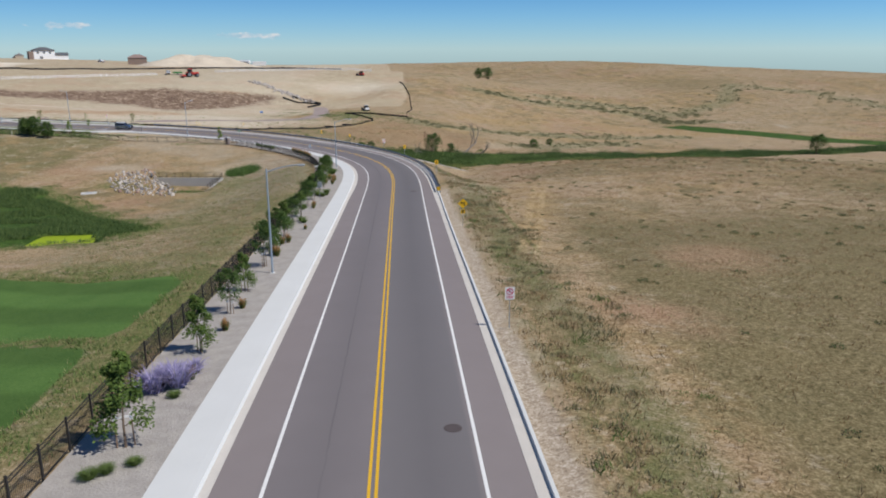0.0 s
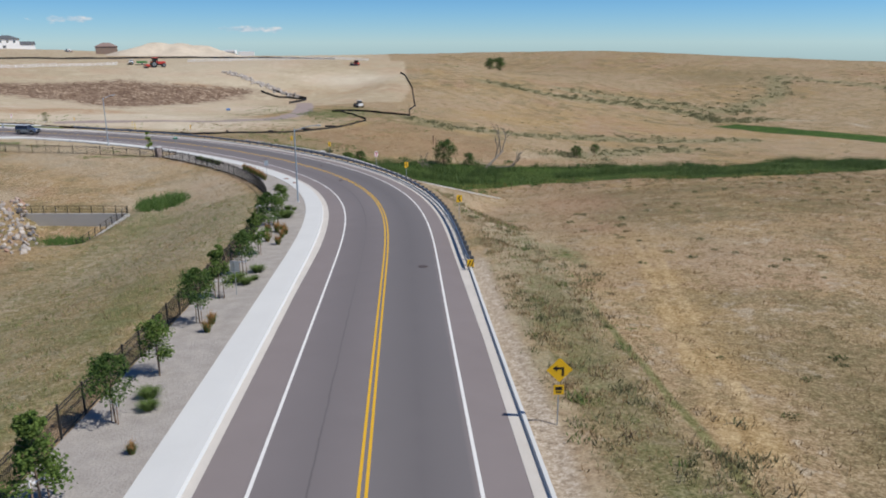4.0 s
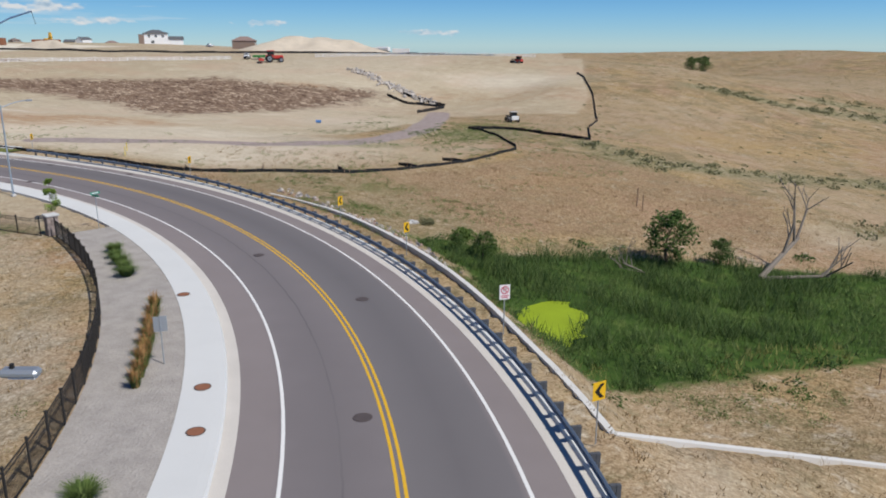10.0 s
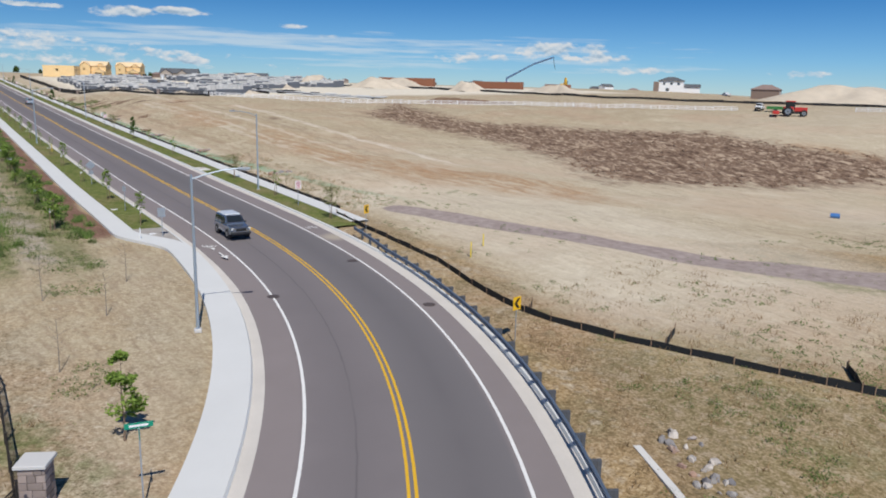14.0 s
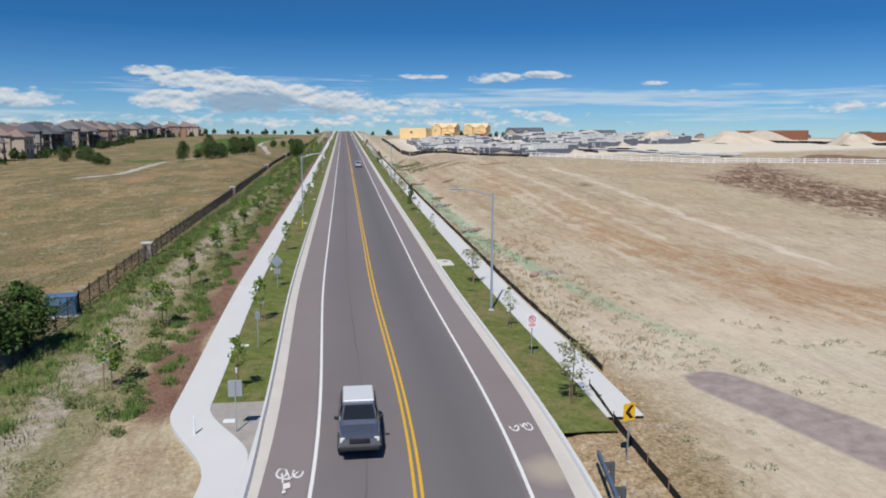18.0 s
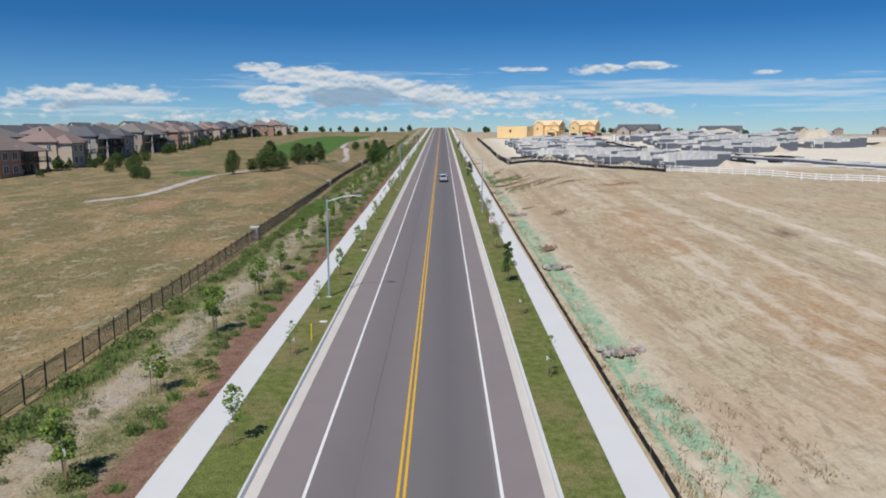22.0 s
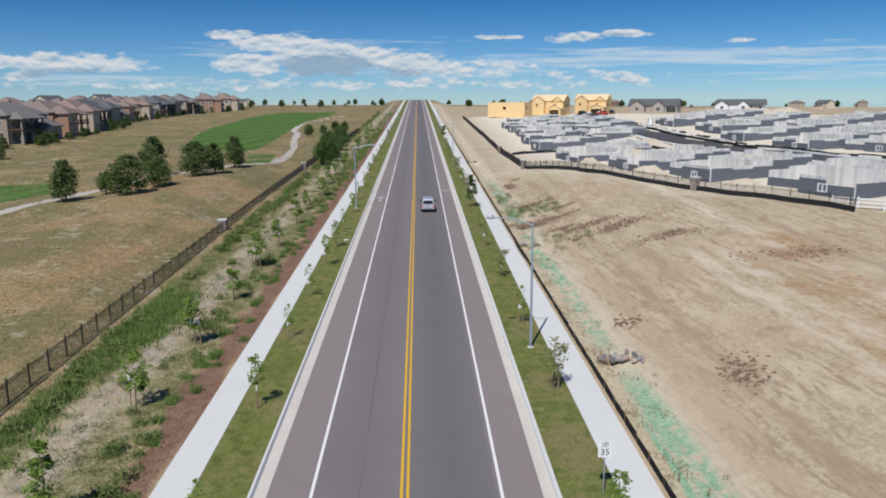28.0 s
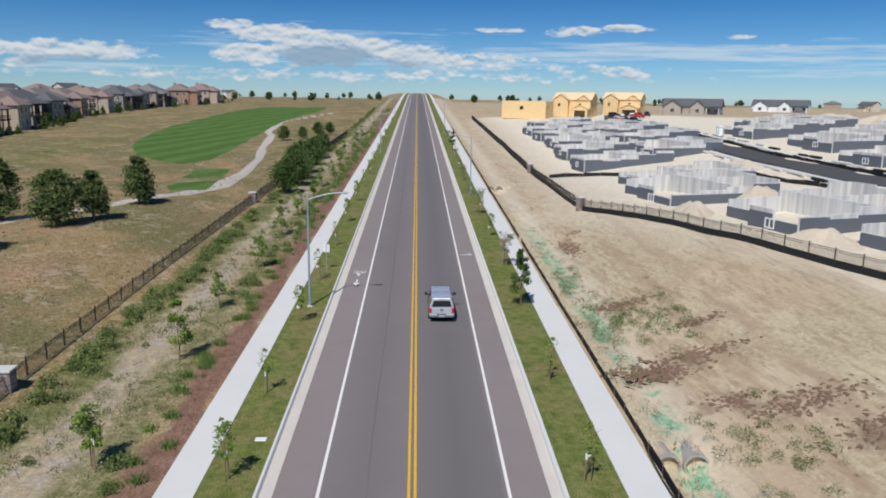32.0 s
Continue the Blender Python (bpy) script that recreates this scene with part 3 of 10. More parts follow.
    for centre, half, most in ((-20.2, .9, .8), (-15.0, .7, .4)):
        col = mixed(nt, maths(nt, 'MULTIPLY', band(centre, half, .8, 232, 900, 1.6), ramp(nt, n_leaf, (.42, grey(.15)), (.54, grey(most)))), col, leafy)
    col = mixed(nt, edge(mulch, 3, 1.4), col, bark)
    col = mixed(nt, edge(track, 6, .5), col, haul)
    cart = nt.nodes.new("ShaderNodeAttribute")
    cart.attribute_name = "ground_b"
    col = mixed(nt, edge(cart.outputs["Alpha"], 8, .2), col, ramp(nt, n_small, (.3, (.42, .385, .35)), (.7, (.54, .50, .46))))
    col = mixed(nt, maths(nt, 'MULTIPLY', band(12.35, .35, .5, 255, 480, .4), .8), col, grassy((.30, .24, .14), (.52, .45, .31), (.68, .62, .48)))
    away = maths(nt, 'ADD', maths(nt, 'MULTIPLY', maths(nt, 'MAXIMUM', maths(nt, 'SUBTRACT', 300.0, rs), 0.0), .095), maths(nt, 'MULTIPLY', maths(nt, 'MAXIMUM', maths(nt, 'SUBTRACT', 262.0, rs), 0.0), .2))
    jade = maths(nt, 'MAXIMUM', maths(nt, 'MULTIPLY', band(maths(nt, 'ADD', away, 14.1), .46, .6, 240, 378, 1.6), ramp(nt, clump, (.43, grey(.12)), (.515, grey(.88)))), maths(nt, 'MULTIPLY', band(13.0, .12, .22, 285, 372, .5), .95))
    jade = maths(nt, 'MAXIMUM', jade, maths(nt, 'MULTIPLY', band(13.9, .5, .5, 378, 472, 1.6), ramp(nt, clump, (.47, grey(0)), (.54, grey(1)))))
    jade = maths(nt, 'MULTIPLY', jade, maths(nt, 'SUBTRACT', 1.0, maths(nt, 'MULTIPLY', away, .13), clamp=True))
    col = mixed(nt, jade, col, spray)
    col = mixed(nt, edge(lush, 4, .9), col, reeds)
    col = mixed(nt, edge(mown, 8, .3), col, lawn)
    nt.links.new(col, b.inputs["Base Color"])
    bump(nt, b, maths(nt, 'ADD', maths(nt, 'MULTIPLY', n_small, 1.0), maths(nt, 'MULTIPLY', n_fine, .5)), .55, .075)
    return m


M_GROUND = ground_material()

# ---- helpers for things ----
def mesh_of(name, verts, faces, mat=None, smooth=False):
    me = bpy.data.meshes.new(name)
    me.from_pydata([tuple(map(float, v)) for v in verts], [], faces)
    if mat:
        me.materials.append(mat)
    if smooth:
        me.polygons.foreach_set("use_smooth", [True] * len(me.polygons))
    me.update()
    return me


def group_of(name, label, category, m=None, group="", kind=""):
    ob = new(name)
    if m is not None:
        ob.matrix_world = m
    return tagged(ob, label, category, group, kind)


def part(name, bm, mat, parent, label=""):
    """Links a bmesh as one mesh object under a thing or a part."""
    me = bpy.data.meshes.new(name)
    bm.to_mesh(me)
    bm.free()
    me.materials.append(mat)
    return piece(name, me, parent, None, label)


def piece(name, me, parent, m=None, label=""):
    ob = new(name, me)
    ob.parent = parent
    if m is not None:
        ob.matrix_basis = m
    return tagged(ob, label)


def box(bm, x0, y0, z0, x1, y1, z1, bevel=0.0):
    r = bmesh.ops.create_cube(bm, size=1, matrix=Matrix.LocRotScale(((x0 + x1) / 2, (y0 + y1) / 2, (z0 + z1) / 2), None, (x1 - x0, y1 - y0, z1 - z0)))
    if bevel:
        bmesh.ops.bevel(bm, geom=list({e for v in r["verts"] for e in v.link_edges}), offset=bevel, segments=1, affect='EDGES')
    return bm


def tube(bm, a, b, ra, rb=None, sides=8):
    a, b = Vector(a), Vector(b)
    q = (b - a).to_track_quat('Z', 'Y').to_matrix().to_4x4()
    bmesh.ops.create_cone(bm, cap_ends=True, segments=sides, radius1=ra, radius2=ra if rb is None else rb, depth=(b - a).length, matrix=Matrix.Translation((a + b) / 2) @ q)
    return bm


def sweep(name, sa, sb, profile, mat, step=2.0, label="", across=False, parent=None, ends=False):
    """A strip along the road: profile(s) gives (distance to the right, height over the centre line) from one edge to the other."""
    ss = np.linspace(sa, sb, max(2, int((sb - sa) / step) + 1))
    rows = []
    for s in ss:
        rows.append([on_road(s, d, h) for d, h in profile(s)])
    n = len(rows[0])
    verts = [v for r in rows for v in r]
    faces = [(i * n + j, i * n + j + 1, (i + 1) * n + j + 1, (i + 1) * n + j) for i in range(len(rows) - 1) for j in range(n - 1)]
    me = mesh_of(name, verts, faces, mat)
    if across:
        at = me.attributes.new("across", 'FLOAT', 'POINT')
        at.data.foreach_set("value", [(d + 7) / 14 for s in ss for d, h in profile(s)])
    ob = new(name, me)
    ob.parent = parent
    return tagged(ob, label, kind="" if parent else "structure")


def between(s, a, b, va, vb):
    t = min(1, max(0, (s - a) / (b - a)))
    t = t * t * (3 - 2 * t)
    return va + (vb - va) * t


def inside(x, y, poly):
    """For arrays of places: whether each lies in the polygon."""
    r = np.zeros(len(x), bool)
    for (ax, ay), (bx, by) in zip(poly, poly[1:] + poly[:1]):
        c = (ay > y) != (by > y)
        r ^= c & (x < (bx - ax) * (y - ay) / ((by - ay) if by != ay else 1e-9) + ax)
    return r


def poly_distance(x, y, line):
    best = np.full(len(x), 1e9)
    for (ax, ay), (bx, by) in zip(line, line[1:]):
        t = np.clip(((x - ax) * (bx - ax) + (y - ay) * (by - ay)) / ((bx - ax) ** 2 + (by - ay) ** 2 + 1e-9), 0, 1)
        best = np.minimum(best, np.hypot(x - ax - t * (bx - ax), y - ay - t * (by - ay)))
    return best


def area(x, y, poly, soft=2.0):
    """1 within, 0 without, over soft metres."""
    d = poly_distance(x, y, poly + poly[:1])
    return np.clip(.5 + np.where(inside(x, y, poly), d, -d) / soft, 0, 1)


# ---- ground ----
DIRT = [(-93, 221), (-70, 230), (-50, 246), (-46, 285), (-47, 298), (-33, 303), (-17, 306), (-15, 330), (-18, 356), (-22, 420), (-60, 760), (-760, 760), (-760, 320), (-560, 285), (-500, 262),
        (-360, 240), (-240, 231), (-120, 218)]
CLODS = [(-213, 308), (-191, 299), (-165, 294), (-140, 309), (-119, 325), (-98, 324), (-74, 331), (-70, 323), (-76, 302), (-81, 284), (-91.5, 259), (-120, 273), (-150, 276), (-184, 277)]
TILLED = [(-223, 319), (-219, 324), (-197, 341), (-192, 337), (-207, 325)]
REEDBED = [(-10.5, 168.5), (-6.5, 169), (-2, 172), (5.7, 177), (14, 181), (27, 179), (41, 174), (56, 176), (75, 197), (100, 216), (95, 231), (84, 233), (60, 214), (38, 206), (20, 202), (0, 199), (-8, 197), (-15, 193), (-21, 190), (-18, 184), (-15.5, 177), (-14.5, 172)]
DUCKWEED = [(-14.2, 174.2), (-14.9, 180), (-13.8, 182), (-11.4, 183.2), (-9.9, 181), (-9.8, 177), (-11, 174.2), (-12.6, 173)]
MARSH_POOL = [(-49.5, 77.2), (-40.5, 79.8), (-42.6, 85.6), (-49, 85)]
SLOPE = [(-60, 205), (-50, 206), (-44, 208.6), (-39, 210.2), (-32, 217), (-26, 224.6), (-20, 238), (-8, 242), (12, 226), (12, 208), (-10, 202), (-19, 196.5), (-26, 189.5), (-34, 191.5), (-46, 199.5)]
SANDY = [(-36, 178), (-90, 213), (-90, 228), (-70, 226), (-55, 229), (-46, 240), (-43, 262), (-34, 262), (-22, 238), (-28, 226), (-40, 212), (-57, 208), (-80, 213), (-99, 214), (-110, 206), (-110, 176), (-60, 179)]
BANK = [(-30, 197), (-8, 200), (12, 203), (30, 216), (18, 222), (-10, 214), (-30, 208)]
PLOTS = [(-250, 268), (-264, 256), (-287, 249), (-313, 244), (-359, 249), (-430, 255), (-500, 262), (-505, 330), (-430, 420), (-330, 480), (-250, 470), (-240, 380), (-250, 300)]
HAUL = [(-89.5, 219.6), (-77.4, 222), (-66, 225.4), (-56.2, 228.8), (-47.6, 233.6), (-42.8, 242.4), (-41.6, 251), (-42, 259), (-44.6, 275), (-47, 290), (-50, 306)]
CREEK = [(-22, 191), (-14, 186), (-3, 183), (6, 184), (20, 189), (38, 190), (60, 199), (73, 214), (84, 227), (110, 224), (143, 240), (175, 262), (230, 290)]
CREEK_FAR = [(97, 331), (109, 337), (119, 322), (128, 302), (141, 282), (160, 268), (190, 256), (186, 244), (150, 256), (130, 268), (118, 284), (107, 303)]
RUST = [(-175, 243), (-130, 240), (-110, 246), (-94, 252), (-78, 247), (-77, 242), (-90, 235), (-100, 230), (-124, 228), (-150, 232)]
TEE = [(-22.5, 56.3), (-21.0, 53.5), (-20.7, 47.6), (-20.3, 39.5), (-25.0, 41.0), (-29.5, 42.4), (-69.5, 48.4), (-84.5, 70.3)]
TEE_LOW = [(-28.6, 40.9), (-21.6, 37.9), (-20.7, 35.4), (-20.1, 29.3), (-19.8, 26.0), (-59.8, 30.0), (-68.6, 50.9)]
MARSH = [(-36.8, 87.3), (-41, 79.3), (-52, 75.3), (-72, 85.3), (-95, 103.3), (-95, 136), (-76, 134), (-62, 117.5), (-48, 99.4)]
POND = [(-58, 146.7), (-45, 146.7), (-44.6, 131.5), (-48, 131), (-52, 137), (-57, 143)]
FAIRWAY = [(-384, 175), (-392, 168), (-410, 162), (-432, 158.5), (-473, 156.6), (-560, 160.7), (-600, 166), (-625, 178), (-622, 200), (-600, 203), (-556, 199), (-518, 192), (-470, 188), (-412, 186), (-388, 184), (-380, 180)]
TEES_FAR = [(-332, 188.5), (-340, 185.8), (-349, 186), (-349, 192.2), (-334, 192.8)]
TEES_MID = [(-355, 185), (-371, 184), (-372, 190.5), (-356, 191.5)]
GREEN_FAR = [(-309, 148), (-310, 158.5), (-291, 165), (-284, 160)]
CART = [(-243.5, 151.7), (-246.9, 158.7), (-257.8, 162.2), (-271.6, 164.3), (-293, 172.5), (-304, 175.5), (-310.2, 178.7), (-314, 184.9), (-325.1, 190.8), (-342.4, 193.7), (-366, 193.8), (-390, 194), (-410, 192.5), (-444, 191.5), (-458, 189), (-500, 190), (-553, 207)]

GULLY = [(14, 362), (45, 358), (75, 371), (99, 363), (104, 346), (125, 345)]
SCRUB = [(-12, 252), (-4, 242), (8, 248), (26, 263), (44, 269), (61, 271), (90, 280)]
KNOLL = [(22, 217), (29, 219), (48, 245), (62, 253)]
RIM = [(50, 383), (90, 382), (115, 366), (150, 400), (177, 464), (210, 425), (218, 371)]


def axis(lo, hi, step, far, grow):
    a = list(np.arange(lo, hi + .01, step))
    g = step
    while a[-1] < far:
        g *= grow
        a.append(a[-1] + g)
    g = step
    while a[0] > -far:
        g *= grow
        a.insert(0, a[0] - g)
    return np.array(a)


def build_ground():
    ax, ay = axis(-470, 150, 1.3, 2600, 1.13), axis(-30, 400, 1.25, 2600, 1.13)
    gx, gy = np.meshgrid(ax, ay)
    x, y = gx.ravel(), gy.ravel()
    z = ground_z(x, y)
    s, d = road_near(x, y)
    rz = np.interp(s, SS, CZ)
    bed = (d > -7.4) & (d < 7.6)
    z = np.where(bed, rz - .35, z)
    # beds beside the kerb: level with its top on the left, and on the right where there is a walk
    z = np.where((d <= -7.4) & (d > -12.5), np.minimum(z, rz + .02), z)
    ditch = np.exp(-((d - 13.6) / 1.2) ** 2) * np.clip((s - 262) / 15, 0, 1) * np.clip((560 - s) / 10, 0, 1)
    z = z - .45 * ditch
    for mouth in (413.8, 503.0):
        z = z - .95 * np.exp(-((d - 13.4) / 1.9) ** 2) * np.clip((s - mouth + 9) / 7, 0, 1) * np.clip((mouth + .4 - s) / .8, 0, 1)
    z = z - 2.4 * area(x, y, POND, 1.6)
    for pool_edge, deep in ((DUCKWEED, -10.7), (MARSH_POOL, -6.7)):
        k = area(x, y, pool_edge, 3)
        z = z * (1 - k) + np.minimum(z, deep) * k
    clods = area(x, y, CLODS, 16)
    clods = np.maximum(clods, area(x, y, TILLED, 3))
    z = z + clods * .35 * np.sin(x * 2.1 + 3 * np.sin(y * .7)) * np.sin(y * 1.7 + 2 * np.sin(x * .5))
    n, m = len(ax), len(ay)
    i = (np.arange(m - 1)[:, None] * n + np.arange(n - 1)[None]).ravel()
    quads = np.stack([i, i + 1, i + n + 1, i + n], 1)
    me = bpy.data.meshes.new("ground")
    me.vertices.add(len(x))
    me.vertices.foreach_set("co", np.stack([x, y, z], 1).astype(np.float32).ravel())
    me.loops.add(quads.size)
    me.loops.foreach_set("vertex_index", quads.astype(np.int32).ravel())
    me.polygons.add(len(quads))
    me.polygons.foreach_set("loop_start", np.arange(0, quads.size, 4, dtype=np.int32))
    me.update(calc_edges=True)
    me.polygons.foreach_set("use_smooth", np.ones(len(quads), bool))
    verge = np.clip((-d - 12) / 2, 0, 1) * np.clip((22 + d) / 2, 0, 1) * np.clip((s - 228) / 12, 0, 1)
    dusty = verge * np.clip((-d - 14.3) / 1, 0, 1) * np.clip((20.5 + d) / 1, 0, 1)
    lane = 13.4 + .2 * (s - 66)
    ruts = np.maximum(np.exp(-((d - lane) / .5) ** 2), np.exp(-((d - lane - 1.35) / .5) ** 2)) * np.clip((s - 60) / 8, 0, 1) * np.clip((116 - s) / 8, 0, 1)
    right_field = np.clip((d - 10.9) / .8, 0, 1) * np.clip((s - 247) / 8, 0, 1) * (s < 900)
    bare = np.maximum.reduce([area(x, y, DIRT, 5), right_field * (d < 60), .52 * area(x, y, SANDY, 6), .6 * np.clip((d - 10) / 3, 0, 1) * np.clip((42 - d) / 10, 0, 1) * np.clip((s - 205) / 14, 0, 1) * (s < 275), .46 * np.clip((d - 8) / 2, 0, 1) * np.clip((22 - d) / 6, 0, 1) * np.clip((s - 95) / 10, 0, 1) * np.clip((160 - s) / 10, 0, 1), .55 * area(x, y, BANK, 8), .47 * dusty])
    bare = np.maximum(bare, .53 * np.exp(-((d - 8.8) / 1.6) ** 2) * (s < 110))
    slope = area(x, y, SLOPE, 4)
    bare = bare * (1 - .75 * slope)
    lush = np.maximum.reduce([area(x, y, REEDBED, 4), np.clip(1.25 - poly_distance(x, y, CREEK) / np.interp(x, [-20, 0, 60, 120], [3, 3, 4, 8]), 0, 1),
                              area(x, y, CREEK_FAR, 6), area(x, y, MARSH, 6), .6 * np.clip(1.2 - poly_distance(x, y, POND + POND[:1]) / 2.5, 0, 1) * (y < 138)])
    patch = np.zeros(len(x))
    for ps, pd, rs, rd in ((423.5, 14.8, 1.1, 2.4), (425, 18.2, 1.3, 2.2), (416.6, 21, 1.2, 2.0), (412.4, 22.6, 1.4, 2.0), (418.6, 17.9, .8, 1.2), (430, 20.4, .8, 1.4), (437, 16.8, 1.0, 1.8), (404, 26, 1.5, 3), (340, 40, 3, 2), (372, 20, 2, 1.2), (392, 33, 2, 4), (457, 16.5, 3, 1.2)):
        patch = np.maximum(patch, np.exp(-((s - ps) / max(rs, 1.5)) ** 2 - ((d - pd) / (rd * 1.25)) ** 2))
    clods = np.maximum(clods, .72 * patch)
    pale = np.maximum(area(x, y, PLOTS, 14), .5 * np.clip((d - 12) / 2, 0, 1) * np.clip((16.5 - d) / 2, 0, 1) * (s > 250) * (s < 900))
    pale = np.maximum.reduce([pale, .05 * dusty, .4 * np.clip((d - 13) / 3, 0, 1) * np.clip((48 - d) / 10, 0, 1) * np.clip((s - 208) / 10, 0, 1) * np.clip((268 - s) / 10, 0, 1), .2 * area(x, y, DIRT, 8) * np.clip((x + 150) / 40, 0, 1) * np.clip((-55 - x) / 20, 0, 1), .5 * np.exp(-((x + 42) / 22) ** 2 - ((y - 356) / 10) ** 2), .35 * np.exp(-((x + 62) / 14) ** 2 - ((y - 272) / 16) ** 2)])
    pale = pale * (1 - slope)
    mown = np.maximum.reduce([area(x, y, q, 1.5) for q in (TEE, TEE_LOW, FAIRWAY, TEES_FAR, TEES_MID, GREEN_FAR)])
    weedy = np.maximum.reduce([verge * .7 - .12 * dusty, .46 * np.clip((d - 8.5) / 3, 0, 1) * np.clip((27 - d) / 6, 0, 1) * np.clip((s - 155) / 12, 0, 1) * np.clip((222 - s) / 12, 0, 1), .68 * np.clip(1.35 - np.minimum.reduce([poly_distance(x, y, q) for q in (GULLY, SCRUB, KNOLL, RIM)]) / 7, 0, 1), .75 * np.exp(-(((x + 28) / 9) ** 2 + ((y - 257) / 16) ** 2)), .54 * np.clip((-d - 12) / 3, 0, 1) * np.clip((46 + d) / 14, 0, 1) * (s < 150),
                               .75 * np.exp(-((d - np.interp(s, [-20, 30, 57, 85, 112], [13.5, 12.8, 11.4, 11.8, 12.6])) / 2.0) ** 2) * (s < 122) * (s > -60), .6 * np.exp(-((d - 20.5) / 1.5) ** 2) * (s > 250) * (s < 460)])
    mulch = np.clip((-d - 10.9) / .6, 0, 1) * np.clip((13.9 + d + .5 * np.sin(s * .35) * np.sin(s * .13)) / 1.2, 0, 1) * np.clip((s - 245) / 3, 0, 1)
    track = np.clip(1.5 - poly_distance(x, y, HAUL) / np.interp(x, [-90, -60, -45], [1.5, 2.1, 2.9]), 0, 1)
    cart = np.clip(1.5 - poly_distance(x, y, CART) / np.interp(x, [-380, -340, -330], [1.0, 1.7, 1.35]), 0, 1)
    rusty = np.maximum.reduce([.74 * area(x, y, RUST, 10), .66 * np.exp(-((x + 94) / 12) ** 2 - ((y - 326) / 5) ** 2), .6 * np.exp(-(((d - 30 - 4 * np.sin(s * .05)) / 5) ** 2)) * (s > 330) * (s < 400) + .7 * np.exp(-(((x + 300) / 14) ** 2 + ((y - 178) / 7) ** 2)) + .75 * np.exp(-(((x + 233) / 9) ** 2 + ((y - 167) / 4.5) ** 2)) + .72 * np.exp(-(((s - 404 + 3 * np.sin(d)) / 12) ** 2 + ((d + 29) / 4.5) ** 2)) + .6 * np.exp(-(((s - 352) / 8) ** 2 + ((d + 31) / 4) ** 2)), .46 * np.exp(-((x + 35) / 30) ** 2 - ((y - 335) / 16) ** 2)])
    def spot(cx, cy, rx, ry, turn=0.0):
        c, q = math.cos(radians(turn)), math.sin(radians(turn))
        return np.exp(-(((x - cx) * c + (y - cy) * q) / rx) ** 2 - ((-(x - cx) * q + (y - cy) * c) / ry) ** 2)
    prairie = (d > 12) & (s < 215)
    dusky = np.maximum.reduce([.56 * slope, .8 * np.clip((x - 10) / 6, 0, 1) * np.clip((112 - y) / 40, 0, 1) * prairie, .48 * np.clip((x - 11) / 5, 0, 1) * np.clip((172 - y) / 12, 0, 1) * np.clip((y - 118) / 12, 0, 1),
                               .3 * np.clip((y - 270) / 60, 0, 1) * (x > -15), .6 * np.clip((x - 30) / 30, 0, 1) * np.clip((170 - y) / 60, 0, 1), .55 * spot(30, 455, 60, 30), .6 * spot(150, 470, 60, 45, 20)])
    golden = np.maximum.reduce([.54 * spot(-14, 222, 14, 7, 20), .52 * spot(-36, 203, 6, 2.5, 30), .52 * np.exp(-((d + 20) / 4) ** 2 - ((s - 200) / 14) ** 2), .9 * ruts, .5 * spot(14, 112, 7, 20, -12), .5 * spot(14, 92, 4, 16, -10), .58 * spot(90, 300, 60, 22, -25), .6 * spot(20, 290, 28, 14), .55 * spot(-24, 232, 6, 6)])
    reddish = np.maximum.reduce([.66 * spot(-284, 188, 7, 4), .6 * spot(-300, 185, 8, 4), .5 * slope, .72 * spot(14.5, 43, 4, 7, 30), .66 * spot(16, 150, 8, 16), .6 * spot(14, 128, 5, 8), .62 * spot(25, 60, 8, 9), .6 * spot(-2, 214, 20, 9), .64 * spot(-233, 165.5, 8, 4), .6 * spot(-28, 118, 5, 12), .66 * spot(-52, 120, 9, 8), .64 * spot(-44, 106, 7, 9), .62 * spot(-38, 82, 7, 5), .6 * spot(-75, 150, 14, 7)])
    chalky = np.maximum.reduce([.56 * np.clip((-d - 13) / 2, 0, 1) * np.clip((36 + d) / 8, 0, 1) * np.clip((s - 100) / 15, 0, 1) * np.clip((185 - s) / 12, 0, 1), .85 * np.exp(-((d - 7.7) / .75) ** 2) * (s < 108), .62 * np.exp(-((d + 11.5) / 4) ** 2) * np.clip((s - 196) / 4, 0, 1) * np.clip((244 - s) / 6, 0, 1), .5 * np.clip((-d - 13) / 2, 0, 1) * np.clip((34 + d) / 8, 0, 1) * np.clip((s - 172) / 12, 0, 1) * np.clip((236 - s) / 10, 0, 1), .58 * np.exp(-((d - 11.5) / 3.2) ** 2) * np.clip((s - 84) / 8, 0, 1) * np.clip((158 - s) / 10, 0, 1),
                                .8 * spot(132, 341, 14, 2.2, -14), .75 * spot(147, 322, 2.2, 10), .66 * np.exp(-((d - 12.4) / .55) ** 2) * (s > 262) * (s < 480), .62 * spot(-68, 152, 9, 5), .55 * spot(-40, 104, 5, 10)])
    meadow = np.clip((-d - 21.5) / 1.5, 0, 1) * np.clip((s - 222) / 16, 0, 1)
